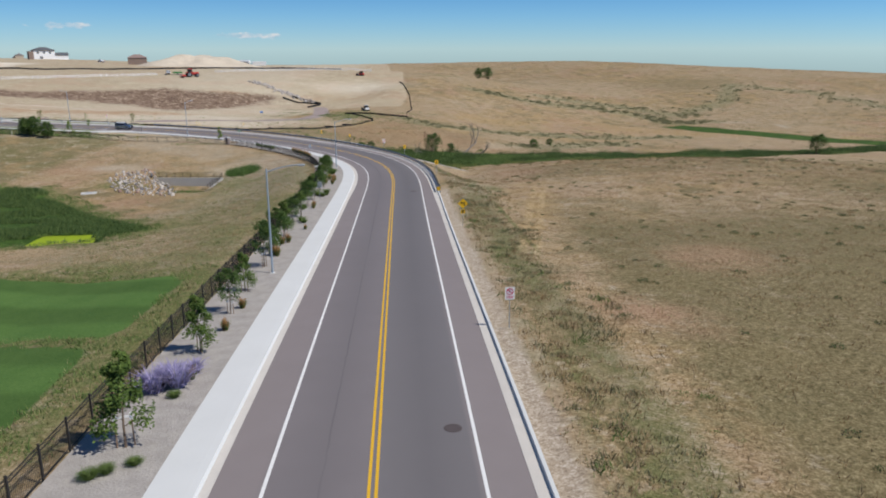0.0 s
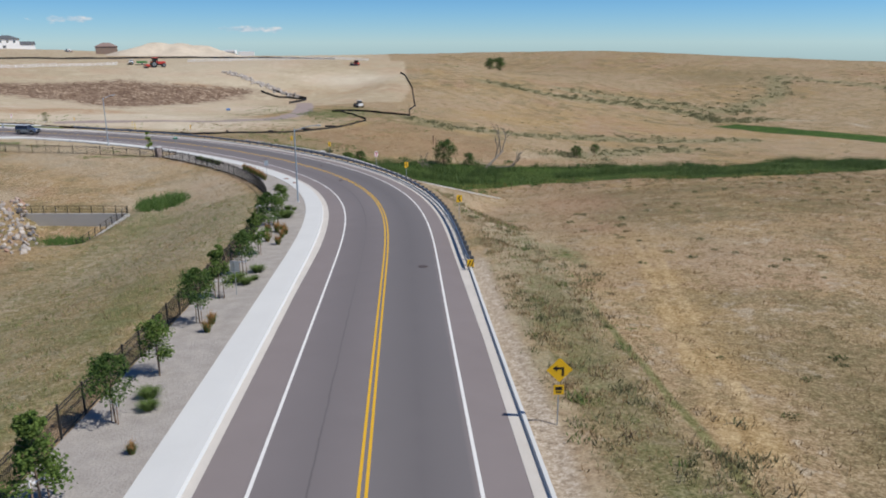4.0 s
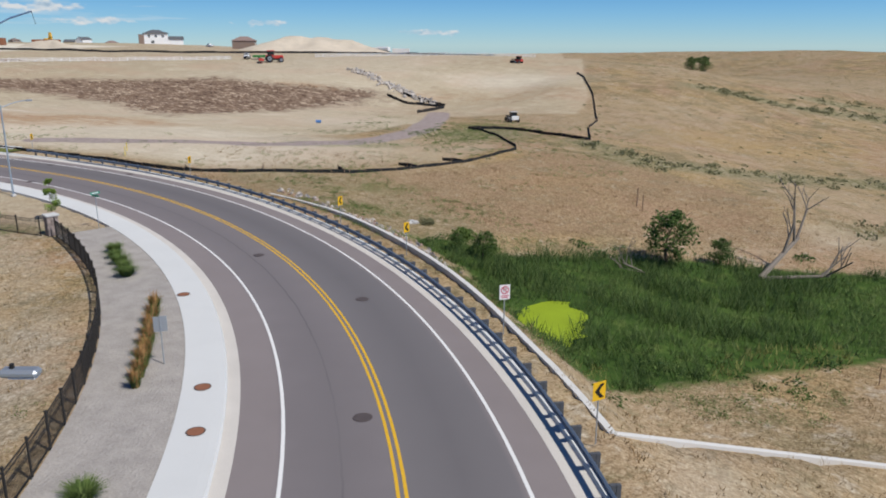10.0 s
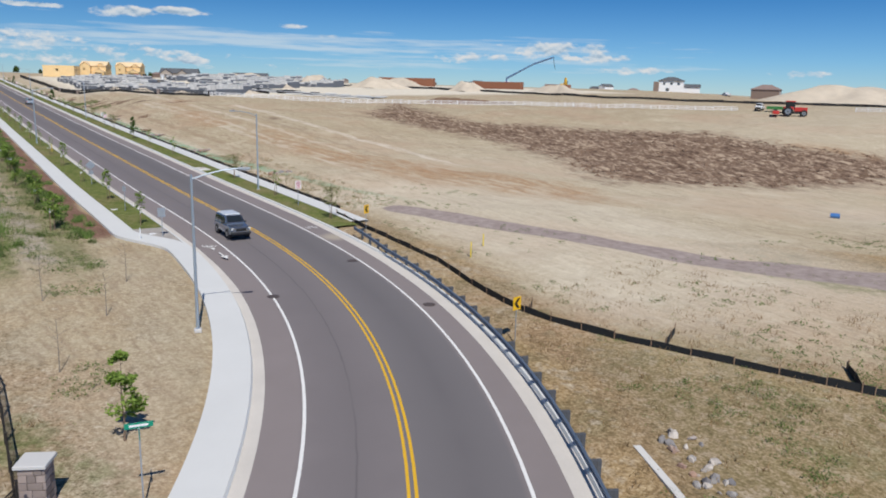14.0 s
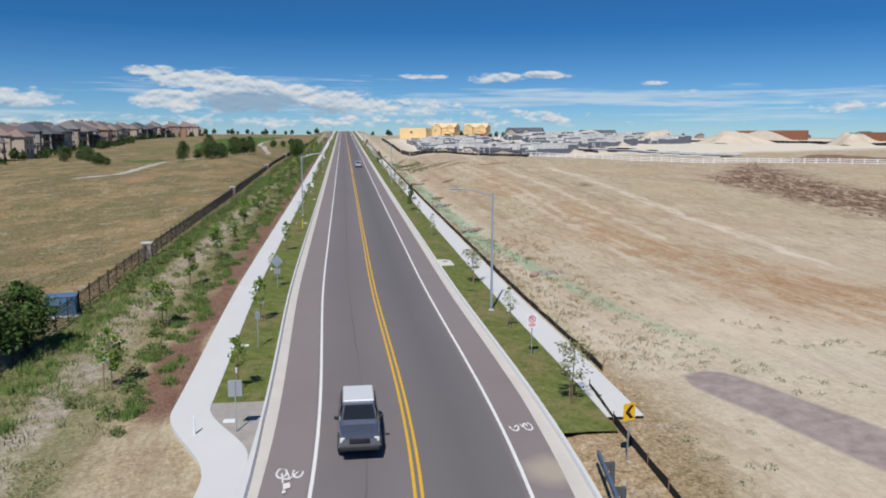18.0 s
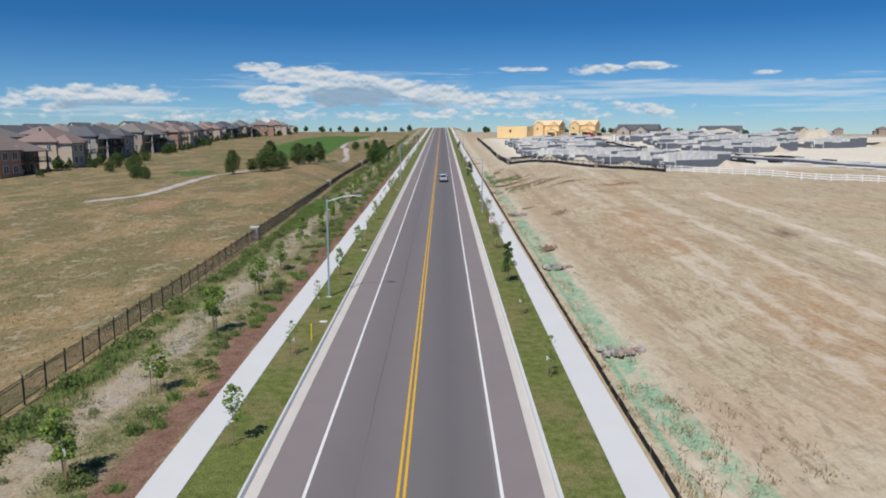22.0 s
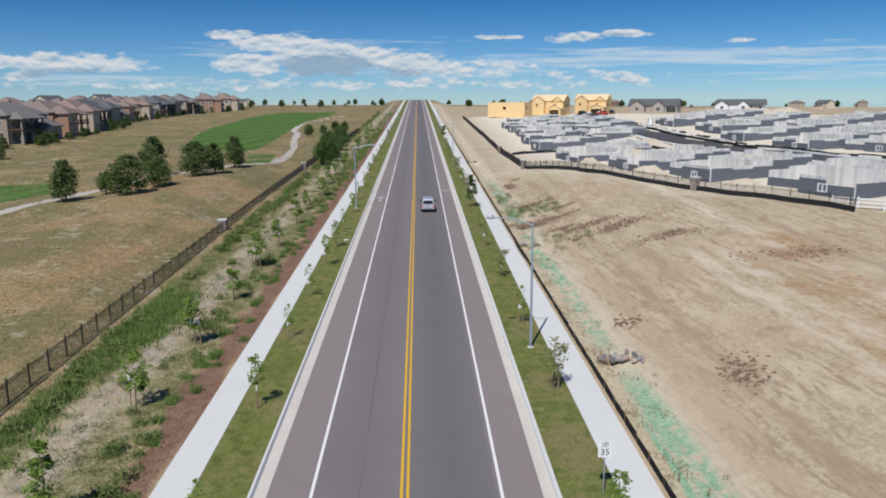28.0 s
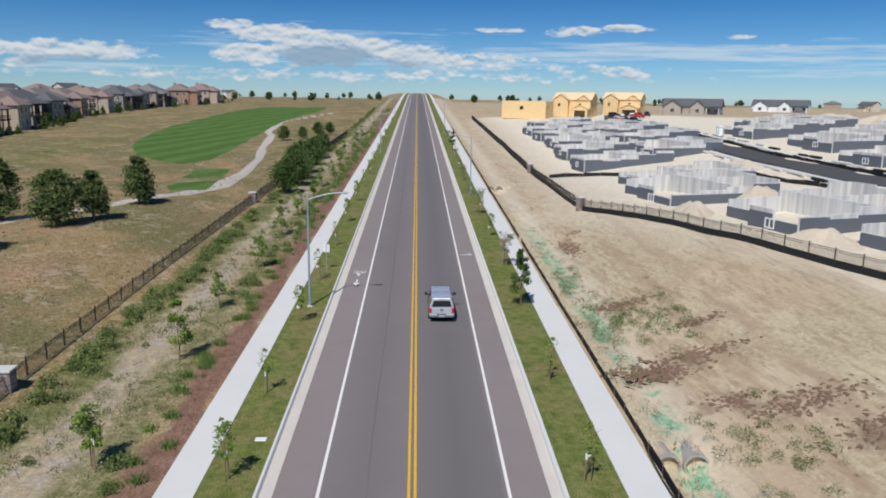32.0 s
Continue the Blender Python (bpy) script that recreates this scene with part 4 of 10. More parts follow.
    greenish = np.maximum.reduce([.62 * spot(-25, 190.5, 6, 2, -35), .6 * spot(-31, 199, 5, 2.5, -20), .56 * spot(-33, 208, 8, 3, 30), .9 * np.clip(1.3 - poly_distance(x, y, TEE + TEE[:1]) / 5, 0, 1), .88 * np.clip(1.3 - poly_distance(x, y, TEE_LOW + TEE_LOW[:1]) / 4.5, 0, 1), .85 * np.clip(1.3 - poly_distance(x, y, MARSH + MARSH[:1]) / 4, 0, 1), .64 * spot(-57, 178, 8, 2, 20), .64 * np.exp(-((s - 252) / 13) ** 2 - ((d + 17) / 4) ** 2), .85 * spot(8, 113, 1.6, 5.5, 5), .62 * spot(-31, 63, 14, 6, 15), .6 * spot(-24, 76, 6, 10), .6 * spot(-34, 92, 9, 7), .58 * spot(-24, 100, 4, 14), .6 * spot(-62, 138, 10, 6), .62 * spot(-20, 55, 3, 14, 8), .6 * spot(-60, 100, 16, 18), .7 * area(x, y, GREEN_FAR, 6), .62 * spot(-315, 156, 22, 7, 12), .6 * spot(-400, 150, 60, 9),
                                  .6 * spot(-450, 201, 60, 6), .7 * np.exp(-((d + 21.0) / 1.1) ** 2) * np.clip((s - 232) / 8, 0, 1), .58 * spot(-40, 140, 7, 11), .58 * spot(2, 400, 14, 5, -12), .74 * spot(-33, 252, 6, 16, 10), .66 * spot(-32, 272, 9, 12), .62 * spot(-46, 232, 14, 4, 20)])
    for name, four in (("ground_d", (dusky, golden, reddish, chalky)), ("ground_e", (chalky, meadow, greenish, meadow)), ("ground_a", (bare, lush, clods, pale)), ("ground_b", (mown, weedy, mulch, cart)), ("ground_c", (track, track, rusty, cart))):
        at = me.color_attributes.new(name, 'FLOAT_COLOR', 'POINT')
        at.data.foreach_set("color", np.stack(four, 1).astype(np.float32).ravel())
    for name, v in (("road_s", s), ("road_d", d)):
        at = me.attributes.new(name, 'FLOAT', 'POINT')
        at.data.foreach_set("value", v.astype(np.float32))
    me.materials.append(M_GROUND)
    return tagged(new("ground", me), "rolling dry prairie, graded earth, creek and golf turf", "ground", kind="structure")


ground = build_ground()


# ---- the road and what runs along it ----
END = 1180
road = sweep("road", -58, END, lambda s: [(d, -.012 * abs(d) + .02) for d in (-6.15, -5, -3.5, -2, -1, 0, 1, 2, 3.5, 5, 6.15)], M_ASPHALT, 1.5,
             "worn grey-brown two-lane asphalt road", across=True)


def line(name, sa, sb, d, w, mat, label):
    return sweep(name, sa, sb, lambda s: [(d - w / 2, .026 - .012 * abs(d)), (d + w / 2, .026 - .012 * abs(d))], mat, 2, label)


line("edge_line_west", -58, END, -4.15, .15, M_WHITE, "white painted edge line on the asphalt")
line("edge_line_east", -58, END, 4.33, .15, M_WHITE, "white painted edge line on the asphalt")
line("centre_line_left", -58, END, -.14, .13, M_YELLOW, "yellow painted centre line, one of two")
line("centre_line_right", -58, END, .14, .13, M_YELLOW, "yellow painted centre line, one of two")
def pan(s):
    """Where the asphalt gives way to the gutter: nearer the middle round the bend."""
    return float(np.interp(s, [88, 112, 228, 248], [6.15, 5.78, 5.78, 6.15]))


def kerb_face(s):
    """The west kerb is broad as far as the bend's end, where the footpath leaves it."""
    return float(np.interp(s, [238, 246], [6.5, 6.7]))


sweep("gutter_west", -58, END, lambda s: [(-6.75, -.03), (-min(pan(s) + .15, 6.13), -.042), (-min(pan(s) + .15, 6.13) + .05, -.3)], M_GUTTER, 2, "pale concrete gutter pan beside the road")
sweep("gutter_east", -58, END, lambda s: [(pan(s) - .05, -.3), (pan(s), -.042), (6.7, -.03)], M_GUTTER, 2, "pale concrete gutter pan beside the road")
sweep("kerb_west", -58, END, lambda s: [(-6.9, -.3), (-6.9, .147), (-kerb_face(s) - .08, .14), (-kerb_face(s), -.02)], M_CONCRETE, 2, "concrete kerb beside the gutter")
sweep("kerb_east", -58, END, lambda s: [(6.67, -.03), (6.73, .13), (6.9, .13), (6.9, -.3)], M_CONCRETE, 2, "concrete kerb beside the gutter")


def walk_west(s):
    a, b = between(s, 241.5, 248, -6.9, -9.45), between(s, 239.5, 247.5, -8.45, -11.2)
    return [(b, -.2), (b, .15), (a, .15), (a, -.2)]


sweep("pavement_west", -58, END, walk_west, M_CONCRETE, .6, "pale concrete footpath along the road")
sweep("pavement_east", 244.4, END, lambda s: [(9.5, -.2), (9.5, .15), (11.35, .15), (11.35, -.2)], M_CONCRETE, 2, "pale concrete footpath along the road")
sweep("grass_strip_west", 248.4, END, lambda s: [(-9.47, .12), (-8.2, .13), (-6.88, .10)], M_TURF, 2, "mown grass strip between kerb and footpath")
sweep("grass_strip_east", 243, END, lambda s: [(6.88, .10), (8.2, .13), (9.55, .11)], M_TURF, 2, "mown grass strip between kerb and footpath")
sweep("gravel_patch", 241.6, 248.4, lambda s: [(walk_west(s)[2][0] - .02, .12), (-6.88, .11)], M_GRAVEL, .6, "small triangle of grey gravel beside the kerb")
sweep("gravel_bed", -58, 198.7, lambda s: [(-12.7, .06), (-11, .09), (-8.43, .12)], M_GRAVEL, 2, "grey pea-gravel planting bed beside the footpath")

# ---- plants ----
def leaf_material(name, dark, light, rough=.65, up=.7):
    m, nt, b = material(name, rough, 0, .25)
    geo = nt.nodes.new("ShaderNodeNewGeometry")
    n = noise_at(nt, geo.outputs["Position"], .7, 2)
    fac = maths(nt, 'ADD', maths(nt, 'MULTIPLY', geo.outputs["Random Per Island"], .75), maths(nt, 'MULTIPLY', n, .35))
    nt.links.new(ramp(nt, fac, (.15, dark), (.9, light)), b.inputs["Base Color"])
    col = b.inputs["Base Color"].links[0].from_socket
    # blades and leaves scatter light much as the turf around them does
    lift = nt.nodes.new("ShaderNodeVectorMath")
    lift.operation = 'ADD'
    lift.inputs[1].default_value = (0, 0, up)
    nt.links.new(geo.outputs["Normal"], lift.inputs[0])
    unit = nt.nodes.new("ShaderNodeVectorMath")
    unit.operation = 'NORMALIZE'
    nt.links.new(lift.outputs[0], unit.inputs[0])
    nt.links.new(unit.outputs[0], b.inputs["Normal"])
    thin = nt.nodes.new("ShaderNodeBsdfTranslucent")
    nt.links.new(col, thin.inputs["Color"])
    both = nt.nodes.new("ShaderNodeMixShader")
    both.inputs[0].default_value = .38
    nt.links.new(b.outputs[0], both.inputs[1])
    nt.links.new(thin.outputs[0], both.inputs[2])
    nt.links.new(both.outputs[0], nt.nodes["Material Output"].inputs[0])
    return m


M_LEAF = leaf_material("young_leaves", (.09, .16, .025), (.30, .42, .085))
M_LEAF_MID = leaf_material("green_leaves", (.050, .095, .020), (.19, .275, .065))
M_LEAF_DARK = leaf_material("dark_leaves", (.035, .08, .02), (.13, .20, .05))
M_PINE = leaf_material("pine_needles", (.045, .080, .022), (.17, .225, .072))
M_BLADE = leaf_material("green_blades", (.04, .10, .02), (.15, .24, .06))
M_REED = leaf_material("reeds", (.028, .066, .016), (.125, .185, .048))
M_REED_PALE = leaf_material("yellow_rushes", (.10, .13, .03), (.33, .32, .10))
M_SEDGE = leaf_material("bright_sedge", (.065, .115, .028), (.20, .275, .08), .7, 1.2)
M_STRAW = leaf_material("dry_straw", (.24, .165, .080), (.50, .385, .225), .9, 1.4)
M_MOUND = leaf_material("ornamental_grass", (.07, .125, .028), (.22, .32, .085), .8, 1.0)
M_STRAW_RED = leaf_material("russet_straw", (.19, .115, .052), (.41, .285, .15), .9, 1.4)
M_WEED = leaf_material("dusty_weeds", (.15, .165, .06), (.37, .37, .17), .85, 1.6)
M_SAGE = leaf_material("grey_sage", (.13, .135, .065), (.29, .28, .155), .9, 1.6)
M_BRUSH = leaf_material("dark_sagebrush", (.062, .080, .032), (.185, .205, .090), .9, 1.2)
M_BUSH = leaf_material("bright_shrub_leaves", (.075, .118, .034), (.23, .30, .095), .8, 1.3)
M_PLUME = leaf_material("tan_plumes", (.26, .13, .045), (.52, .31, .13), .9)
M_LAVENDER = leaf_material("lavender_flowers", (.22, .20, .36), (.50, .45, .68), .8)
M_BARK = speckled("tree_bark", (.19, .135, .095), .35, 4, 40, .9, relief=.6)
M_DEADWOOD = speckled("bleached_dead_wood", (.24, .205, .17), .3, 4, 40, .9, relief=.5)
M_STAKE = speckled("timber_stake", (.30, .20, .13), .3, 4, 40, .9)
M_TAG = speckled("white_plastic", (.8, .8, .8), .06, 3, 20, .5)


def crown_mesh(name, count, radius_at, z0, z1, leaf, mat, seed, lumps=9, lump=.35, flat=.5):
    """A crown of many small bent leaf sprays that cling to lumps round the stem, with gaps between them."""
    rng = np.random.default_rng(seed)
    cz = rng.uniform(z0, z1, lumps)
    ca = rng.uniform(0, 2 * np.pi, lumps) + np.arange(lumps) * 2.4
    cr = np.array([radius_at((z - z0) / (z1 - z0)) for z in cz]) * rng.uniform(.45, .85, lumps)
    centre = np.stack([cr * np.cos(ca), cr * np.sin(ca), cz], 1)
    k = rng.integers(0, lumps, count)
    r = np.array([radius_at((z - z0) / (z1 - z0)) for z in cz])[k]
    p = centre[k] + np.clip(rng.normal(0, 1, (count, 3)), -1.5, 1.5) * (r * lump)[:, None] * np.array([1, 1, .8])
    p[:, 2] = np.clip(p[:, 2], z0 - .1 * (z1 - z0), z1 + .12 * (z1 - z0))
    u = rng.normal(0, 1, (count, 3))
    u[:, 2] *= flat
    u /= np.linalg.norm(u, axis=1)[:, None]
    w = np.cross(u, rng.normal(0, 1, (count, 3)))
    w /= np.linalg.norm(w, axis=1)[:, None] + 1e-9
    size = leaf * rng.uniform(.6, 1.35, count)[:, None]
    a, b = u * size, w * size * .55
    n = np.cross(u, w) * size * .22
    verts = np.stack([p - a, p - b + n, p + a, p + b + n], 1).reshape(-1, 3)
    faces = [(4 * i + q[0], 4 * i + q[1], 4 * i + q[2]) for i in range(count) for q in ((0, 1, 2), (0, 2, 3))]
    return mesh_of(name, verts, faces, mat)


def limbs(name, height, r, seed, spread, first=.35, count=9, mat=None, lean=0.0):
    rng = random.Random(seed)
    bm = bmesh.new()
    top = Vector((lean * height, 0, height))
    last = Vector((0, 0, -.1))
    for i in range(1, 5):
        p = top * (i / 4) + Vector((rng.uniform(-1, 1), rng.uniform(-1, 1), 0)) * r * 1.2
        tube(bm, last, p, r * (1 - .2 * (i - 1)), r * (1 - .2 * i), 7)
        if i == 1:
            tube(bm, (0, 0, -.15), (0, 0, .12), r * 1.5, r * 1.02, 8)
        last = p
    for i in range(count):
        t = first + (1 - first) * (i + .3) / count
        a = i * 2.4 + rng.uniform(-.4, .4)
        base = top * t
        out = spread * (1.05 - .6 * abs(t - .6)) * rng.uniform(.55, 1)
        mid = base + Vector((math.cos(a) * out * .5, math.sin(a) * out * .5, out * .35))
        tip = mid + Vector((math.cos(a + .3) * out * .5, math.sin(a + .3) * out * .5, out * rng.uniform(.1, .5)))
        tube(bm, base, mid, r * .38 * (1.2 - t * .7), r * .25, 5)
        tube(bm, mid, tip, r * .25, r * .08, 5)
    me = bpy.data.meshes.new(name)
    bm.to_mesh(me)
    bm.free()
    me.materials.append(mat or M_BARK)
    return me


def blade_mesh(name, count, height, spread, width, mat, seed, lean=.5, plume=None):
    """A clump of arching grass blades; plume adds seed heads of another colour as a second mesh."""
    rng = np.random.default_rng(seed)
    a = rng.uniform(0, 2 * np.pi, count)
    r0 = spread * .35 * np.sqrt(rng.uniform(0, 1, count))
    h = height * rng.uniform(.55, 1.1, count)
    out = spread * rng.uniform(.2, 1.0, count) * lean * 2
    b = np.stack([r0 * np.cos(a), r0 * np.sin(a), np.zeros(count)], 1)
    d = np.stack([np.cos(a), np.sin(a), np.zeros(count)], 1)
    s = np.stack([-np.sin(a), np.cos(a), np.zeros(count)], 1) * width
    up = np.array([0, 0, 1.0])
    mid, tip = b + d * (out * .4)[:, None] + up * (h * .7)[:, None], b + d * out[:, None] + up * h[:, None]
    verts = np.stack([b - s, b + s, mid + s * .8, mid - s * .8, tip], 1).reshape(-1, 3)
    faces = [tuple(5 * i + q for q in f) for i in range(count) for f in ((0, 1, 2, 3), (3, 2, 4))]
    return mesh_of(name, verts, faces, mat)


def tuft_field(name, x, y, z, height, mat, label, seed, blades=3, width=.05, spread=.25, category="grass", leafy=False, squat=1.0):
    """Many tufts in one mesh: each a few crossing blades, or a small dome of leaves."""
    rng = np.random.default_rng(seed)
    n = len(x) * blades
    px, py, pz, h = (np.repeat(v, blades) for v in (x, y, z, height))
    a, t = rng.uniform(0, 2 * np.pi, n), rng.uniform(0, 2 * np.pi, n)
    if leafy:
        u = rng.normal(0, 1, (n, 3))
        u /= np.linalg.norm(u, axis=1)[:, None]
        r = rng.uniform(.25, 1, n)[:, None] ** .6
        c = u * r * np.stack([h * spread, h * spread, h * .9], 1)
        c[:, 2] = np.abs(c[:, 2]) * squat
        c += np.stack([px, py, pz], 1)
        w = (width * h * rng.uniform(.6, 1.4, n))[:, None]
        e = rng.normal(0, 1, (n, 3))
        e /= np.linalg.norm(e, axis=1)[:, None]
        f = np.cross(e, rng.normal(0, 1, (n, 3)))
        f /= np.linalg.norm(f, axis=1)[:, None] + 1e-9
        verts, k = np.stack([c - e * w, c - f * w * .6, c + e * w, c + f * w * .6], 1), 4
    else:
        h = h * rng.uniform(.6, 1.15, n)
        ox, oy = rng.normal(0, spread, n) * .5, rng.normal(0, spread, n) * .5
        b = np.stack([px + ox, py + oy, pz - .05], 1)
        s = np.stack([np.cos(a), np.sin(a), np.zeros(n)], 1) * (width * rng.uniform(.6, 1.4, n))[:, None]
        tip = b + np.stack([np.cos(t) * h * .5, np.sin(t) * h * .5, h], 1)
        verts, k = np.stack([b - s, b + s, tip], 1), 3
    me = bpy.data.meshes.new(name)
    me.vertices.add(k * n)
    me.vertices.foreach_set("co", verts.reshape(-1).astype(np.float32))
    me.loops.add(k * n)
    me.loops.foreach_set("vertex_index", np.arange(k * n, dtype=np.int32))
    me.polygons.add(n)
    me.polygons.foreach_set("loop_start", np.arange(0, k * n, k, dtype=np.int32))
    me.update(calc_edges=True)
    me.materials.append(mat)
    return tagged(new(name, me), label, category, kind="stuff")


def yaw_pose(x, y, z, turn=0.0, size=1.0):
    return Matrix.LocRotScale((x, y, z), Euler((0, 0, radians(turn))), (size,) * 3)


def beside(s, d, up=.1, turn=0.0, size=1.0):
    """A pose beside the road, facing along it."""
    x, y, z = on_road(s, d, up)
    th = float(np.interp(s, SS, CTH))
    return yaw_pose(x, y, z, math.degrees(th) + turn, size)


def on_ground(x, y, turn=0.0, size=1.0, sink=0.0):
    return yaw_pose(x, y, float(ground_z(x, y)[0]) - sink, turn, size)


PATTERNS = {}


def pattern(key, make):
    """Builds a thing once and hands it to be copied."""
    if key not in PATTERNS:
        PATTERNS[key] = [make(), False]
    return PATTERNS[key]


def put(key, make, m, label="", group=""):
    entry = pattern(key, make)
    if not entry[1]:
        entry[1] = True
        ob = entry[0]
        ob.matrix_basis = m
    else:
        ob = entry[0].copy()
        scene.collection.objects.link(ob)
        made = {entry[0]: ob}
        for o in entry[0].children_recursive:
            c = o.copy()
            scene.collection.objects.link(c)
            c.parent = made[o.parent]
            made[o] = c
        ob.matrix_basis = m
    return tagged(ob, label, group=group)


def tree(kind, label, group=""):
    spec = {  # height, trunk, spread, crown from, leaves, leaf size, material, outline, stakes
        "bed_a": (3.7, .05, .8, .8, 1000, .115, M_LEAF_MID, lambda t: .98 * (1 - .8 * t) + .1, 2),
        "bed_b": (4.2, .055, 1.1, 1.3, 820, .125, M_LEAF_DARK, lambda t: .35 + 1.0 * math.sin(math.pi * min(1, t * .9 + .1)), 2),
        "bed_c": (3.4, .045, .8, 1.1, 480, .13, M_LEAF_MID, lambda t: .3 + .75 * math.sin(math.pi * min(1, t * .85 + .15)), 1),
        "verge_a": (3.0, .035, .6, .6, 420, .11, M_LEAF, lambda t: .62 * (1 - .8 * t) + .1, 0),
        "verge_b": (2.8, .035, .7, .9, 300, .12, M_LEAF, lambda t: .3 + .5 * math.sin(math.pi * t), 2),
        "verge_c": (2.4, .03, .6, .7, 200, .12, M_LEAF, lambda t: .25 + .42 * math.sin(math.pi * t), 1),
        "strip_a": (3.0, .03, .5, 1.2, 130, .11, M_LEAF, lambda t: .2 + .3 * math.sin(math.pi * t), 1),
        "strip_b": (2.7, .03, .5, 1.1, 60, .10, M_LEAF, lambda t: .2 + .3 * math.sin(math.pi * t), 1),
        "strip_c": (4.3, .05, .9, 1.2, 520, .14, M_LEAF_DARK, lambda t: .75 * (1 - .7 * t) + .12, 0),
        "strip_d": (3.4, .04, .8, 1.2, 170, .11, M_WEED, lambda t: .35 + .45 * math.sin(math.pi * t), 1),
        "pine_a": (5.6, .16, 1.7, .7, 3400, .2, M_PINE, lambda t: .2 + 2.0 * math.sqrt(max(0, 1 - t)) * (.6 + .4 * min(1, 3.5 * t)), 0),
        "pine_b": (4.8, .14, 1.9, .6, 3200, .2, M_PINE, lambda t: .25 + 2.0 * math.sin(math.pi * min(1, .17 + .8 * t)) ** .8, 0),
        "broadleaf": (6.5, .2, 2.6, 1.2, 2600, .26, M_LEAF_DARK, lambda t: .3 + 2.5 * math.sin(math.pi * min(1, .13 + .85 * t)) ** .8, 0),
        "far_broad": (6.5, .2, 2.6, 1.0, 260, .75, M_LEAF_DARK, lambda t: .3 + 2.5 * math.sin(math.pi * min(1, .13 + .85 * t)) ** .8, 0),
        "far_pine": (6.0, .16, 1.7, .8, 260, .6, M_PINE, lambda t: .15 + 1.9 * (1 - t) ** .8, 0),
        "creek_tree": (5.2, .16, 2.4, 1.0, 1500, .2, M_LEAF_DARK, lambda t: .3 + 2.0 * math.sin(math.pi * min(1, .1 + .88 * t)) ** .8, 0),
    }[kind]
    h, r, spread, from_z, leaves, leaf, mat, outline, stakes = spec
    seed = sum(map(ord, kind))

    def make():
        root = group_of("tree", label, "tree")
        piece("trunk", limbs("trunk", h * .93, r, seed, spread, first=from_z / h, count=7 + leaves // 400), root)
        piece("crown", crown_mesh("crown", int(leaves * (1.3 if leaves > 1000 else 3)), outline, from_z, h, leaf * (.8 if leaves > 1000 else .72), mat, seed, lumps=14 + leaves // 60, lump=.26), root)
        for k in range(stakes):
            bm = bmesh.new()
            sx = .32 if k else -.3
            tube(bm, (sx, .05, -.1), (sx * .9, .02, 1.35), .03, .028, 6)
            st = part("stake", bm, M_STAKE, root, "brown timber stake")
            bm = bmesh.new()
            box(bm, min(0, sx * .9), .0, 1.2, max(0, sx * .9), .03, 1.27)
            box(bm, sx * .9 - .05, -.02, 1.1, sx * .9 + .05, .04, 1.38, .01)
            part("strap", bm, M_TAG, st, "white webbing strap round the stem")
        return root
    return make


def early(s):
    return s - float(np.interp(s, [0, 62, 82, 100], [4.7, 4.7, 2.0, 0]))


def plant(kind, s, d, label, group, turn=None, size=1.0, up=.08):
    rng = random.Random(int(s * 7 + d * 31))
    return put("tree_" + kind, tree(kind, label, group), beside(s, d, up, rng.uniform(0, 360) if turn is None else turn, size * rng.uniform(.9, 1.1)), label, group)


# trees in the gravel bed
BED = "staked trees in the gravel bed"
for s, d, kind, size in ((28, -10.5, "bed_a", 1.05), (39.8, -10.4, "bed_a", .85), (47.5, -10.4, "bed_b", .8), (53.4, -10.6, "bed_a", .8), (67.6, -10.6, "bed_b", .95), (61.6, -10.6, "bed_b", 1.05),
                         (74, -10.9, "bed_a", .95), (80.2, -11, "bed_b", .85), (85, -10.8, "bed_c", .9), (92.6, -11, "bed_b", .8), (97.5, -11.1, "bed_a", .95), (103.6, -10.8, "bed_b", .9), (110.2, -10.8, "bed_c", 1.0), (117.4, -11, "bed_b", .95),
                         (123.3, -10.9, "bed_c", .85), (132, -11.1, "bed_c", .9)):
    plant(kind, early(s), d, {"bed_a": "young green conical tree with stakes in gravel", "bed_b": "young dark-leaved tree with two stakes in gravel",
                       "bed_c": "small thin-crowned tree with a stake in gravel"}[kind], BED, size=size)
# rows along the straight
VERGE, STRIP_W, STRIP_E = "young trees on the mulched verge", "saplings in the west grass strip", "saplings in the east grass strip"
for i, s in enumerate((251.5, 263.3, 276, 288, 299, 311.3, 323, 334, 347, 359, 370.5, 381, 391.7, 403, 412.5, 426, 437, 449.3, 464, 476, 488, 501, 513, 527, 540, 555, 570, 590)):
    kind = ("verge_c", "verge_b", "verge_a", "verge_b", "verge_c", "verge_b", "verge_b", "verge_c", "verge_a", "verge_a")[i % 10] if i < 14 else ("verge_a", "verge_c", "verge_b")[i % 3]
    plant(kind, s, -15 + .3 * math.sin(i * 2.3), size=1.2, label={"verge_a": "young bright green conical tree on bark mulch", "verge_b": "young staked tree with a loose crown on mulch",
                                                 "verge_c": "small thin young tree on dry mulch"}[kind], group=VERGE)
for i, s in enumerate((250, 263.5, 276.5, 291.5, 305.3, 317, 330, 346, 358, 370, 381.5, 392, 402.7, 411, 420.7, 433, 444.5, 458, 471, 486, 500, 515, 530, 548, 566, 585, 610, 640)):
    kind = ("strip_a", "strip_a", "strip_b", "strip_a", "strip_b", "strip_b")[i % 6]
    plant(kind, s, -8.35, {"strip_a": "thin staked sapling with few leaves in grass", "strip_b": "nearly bare staked sapling in mown grass"}[kind], STRIP_W)
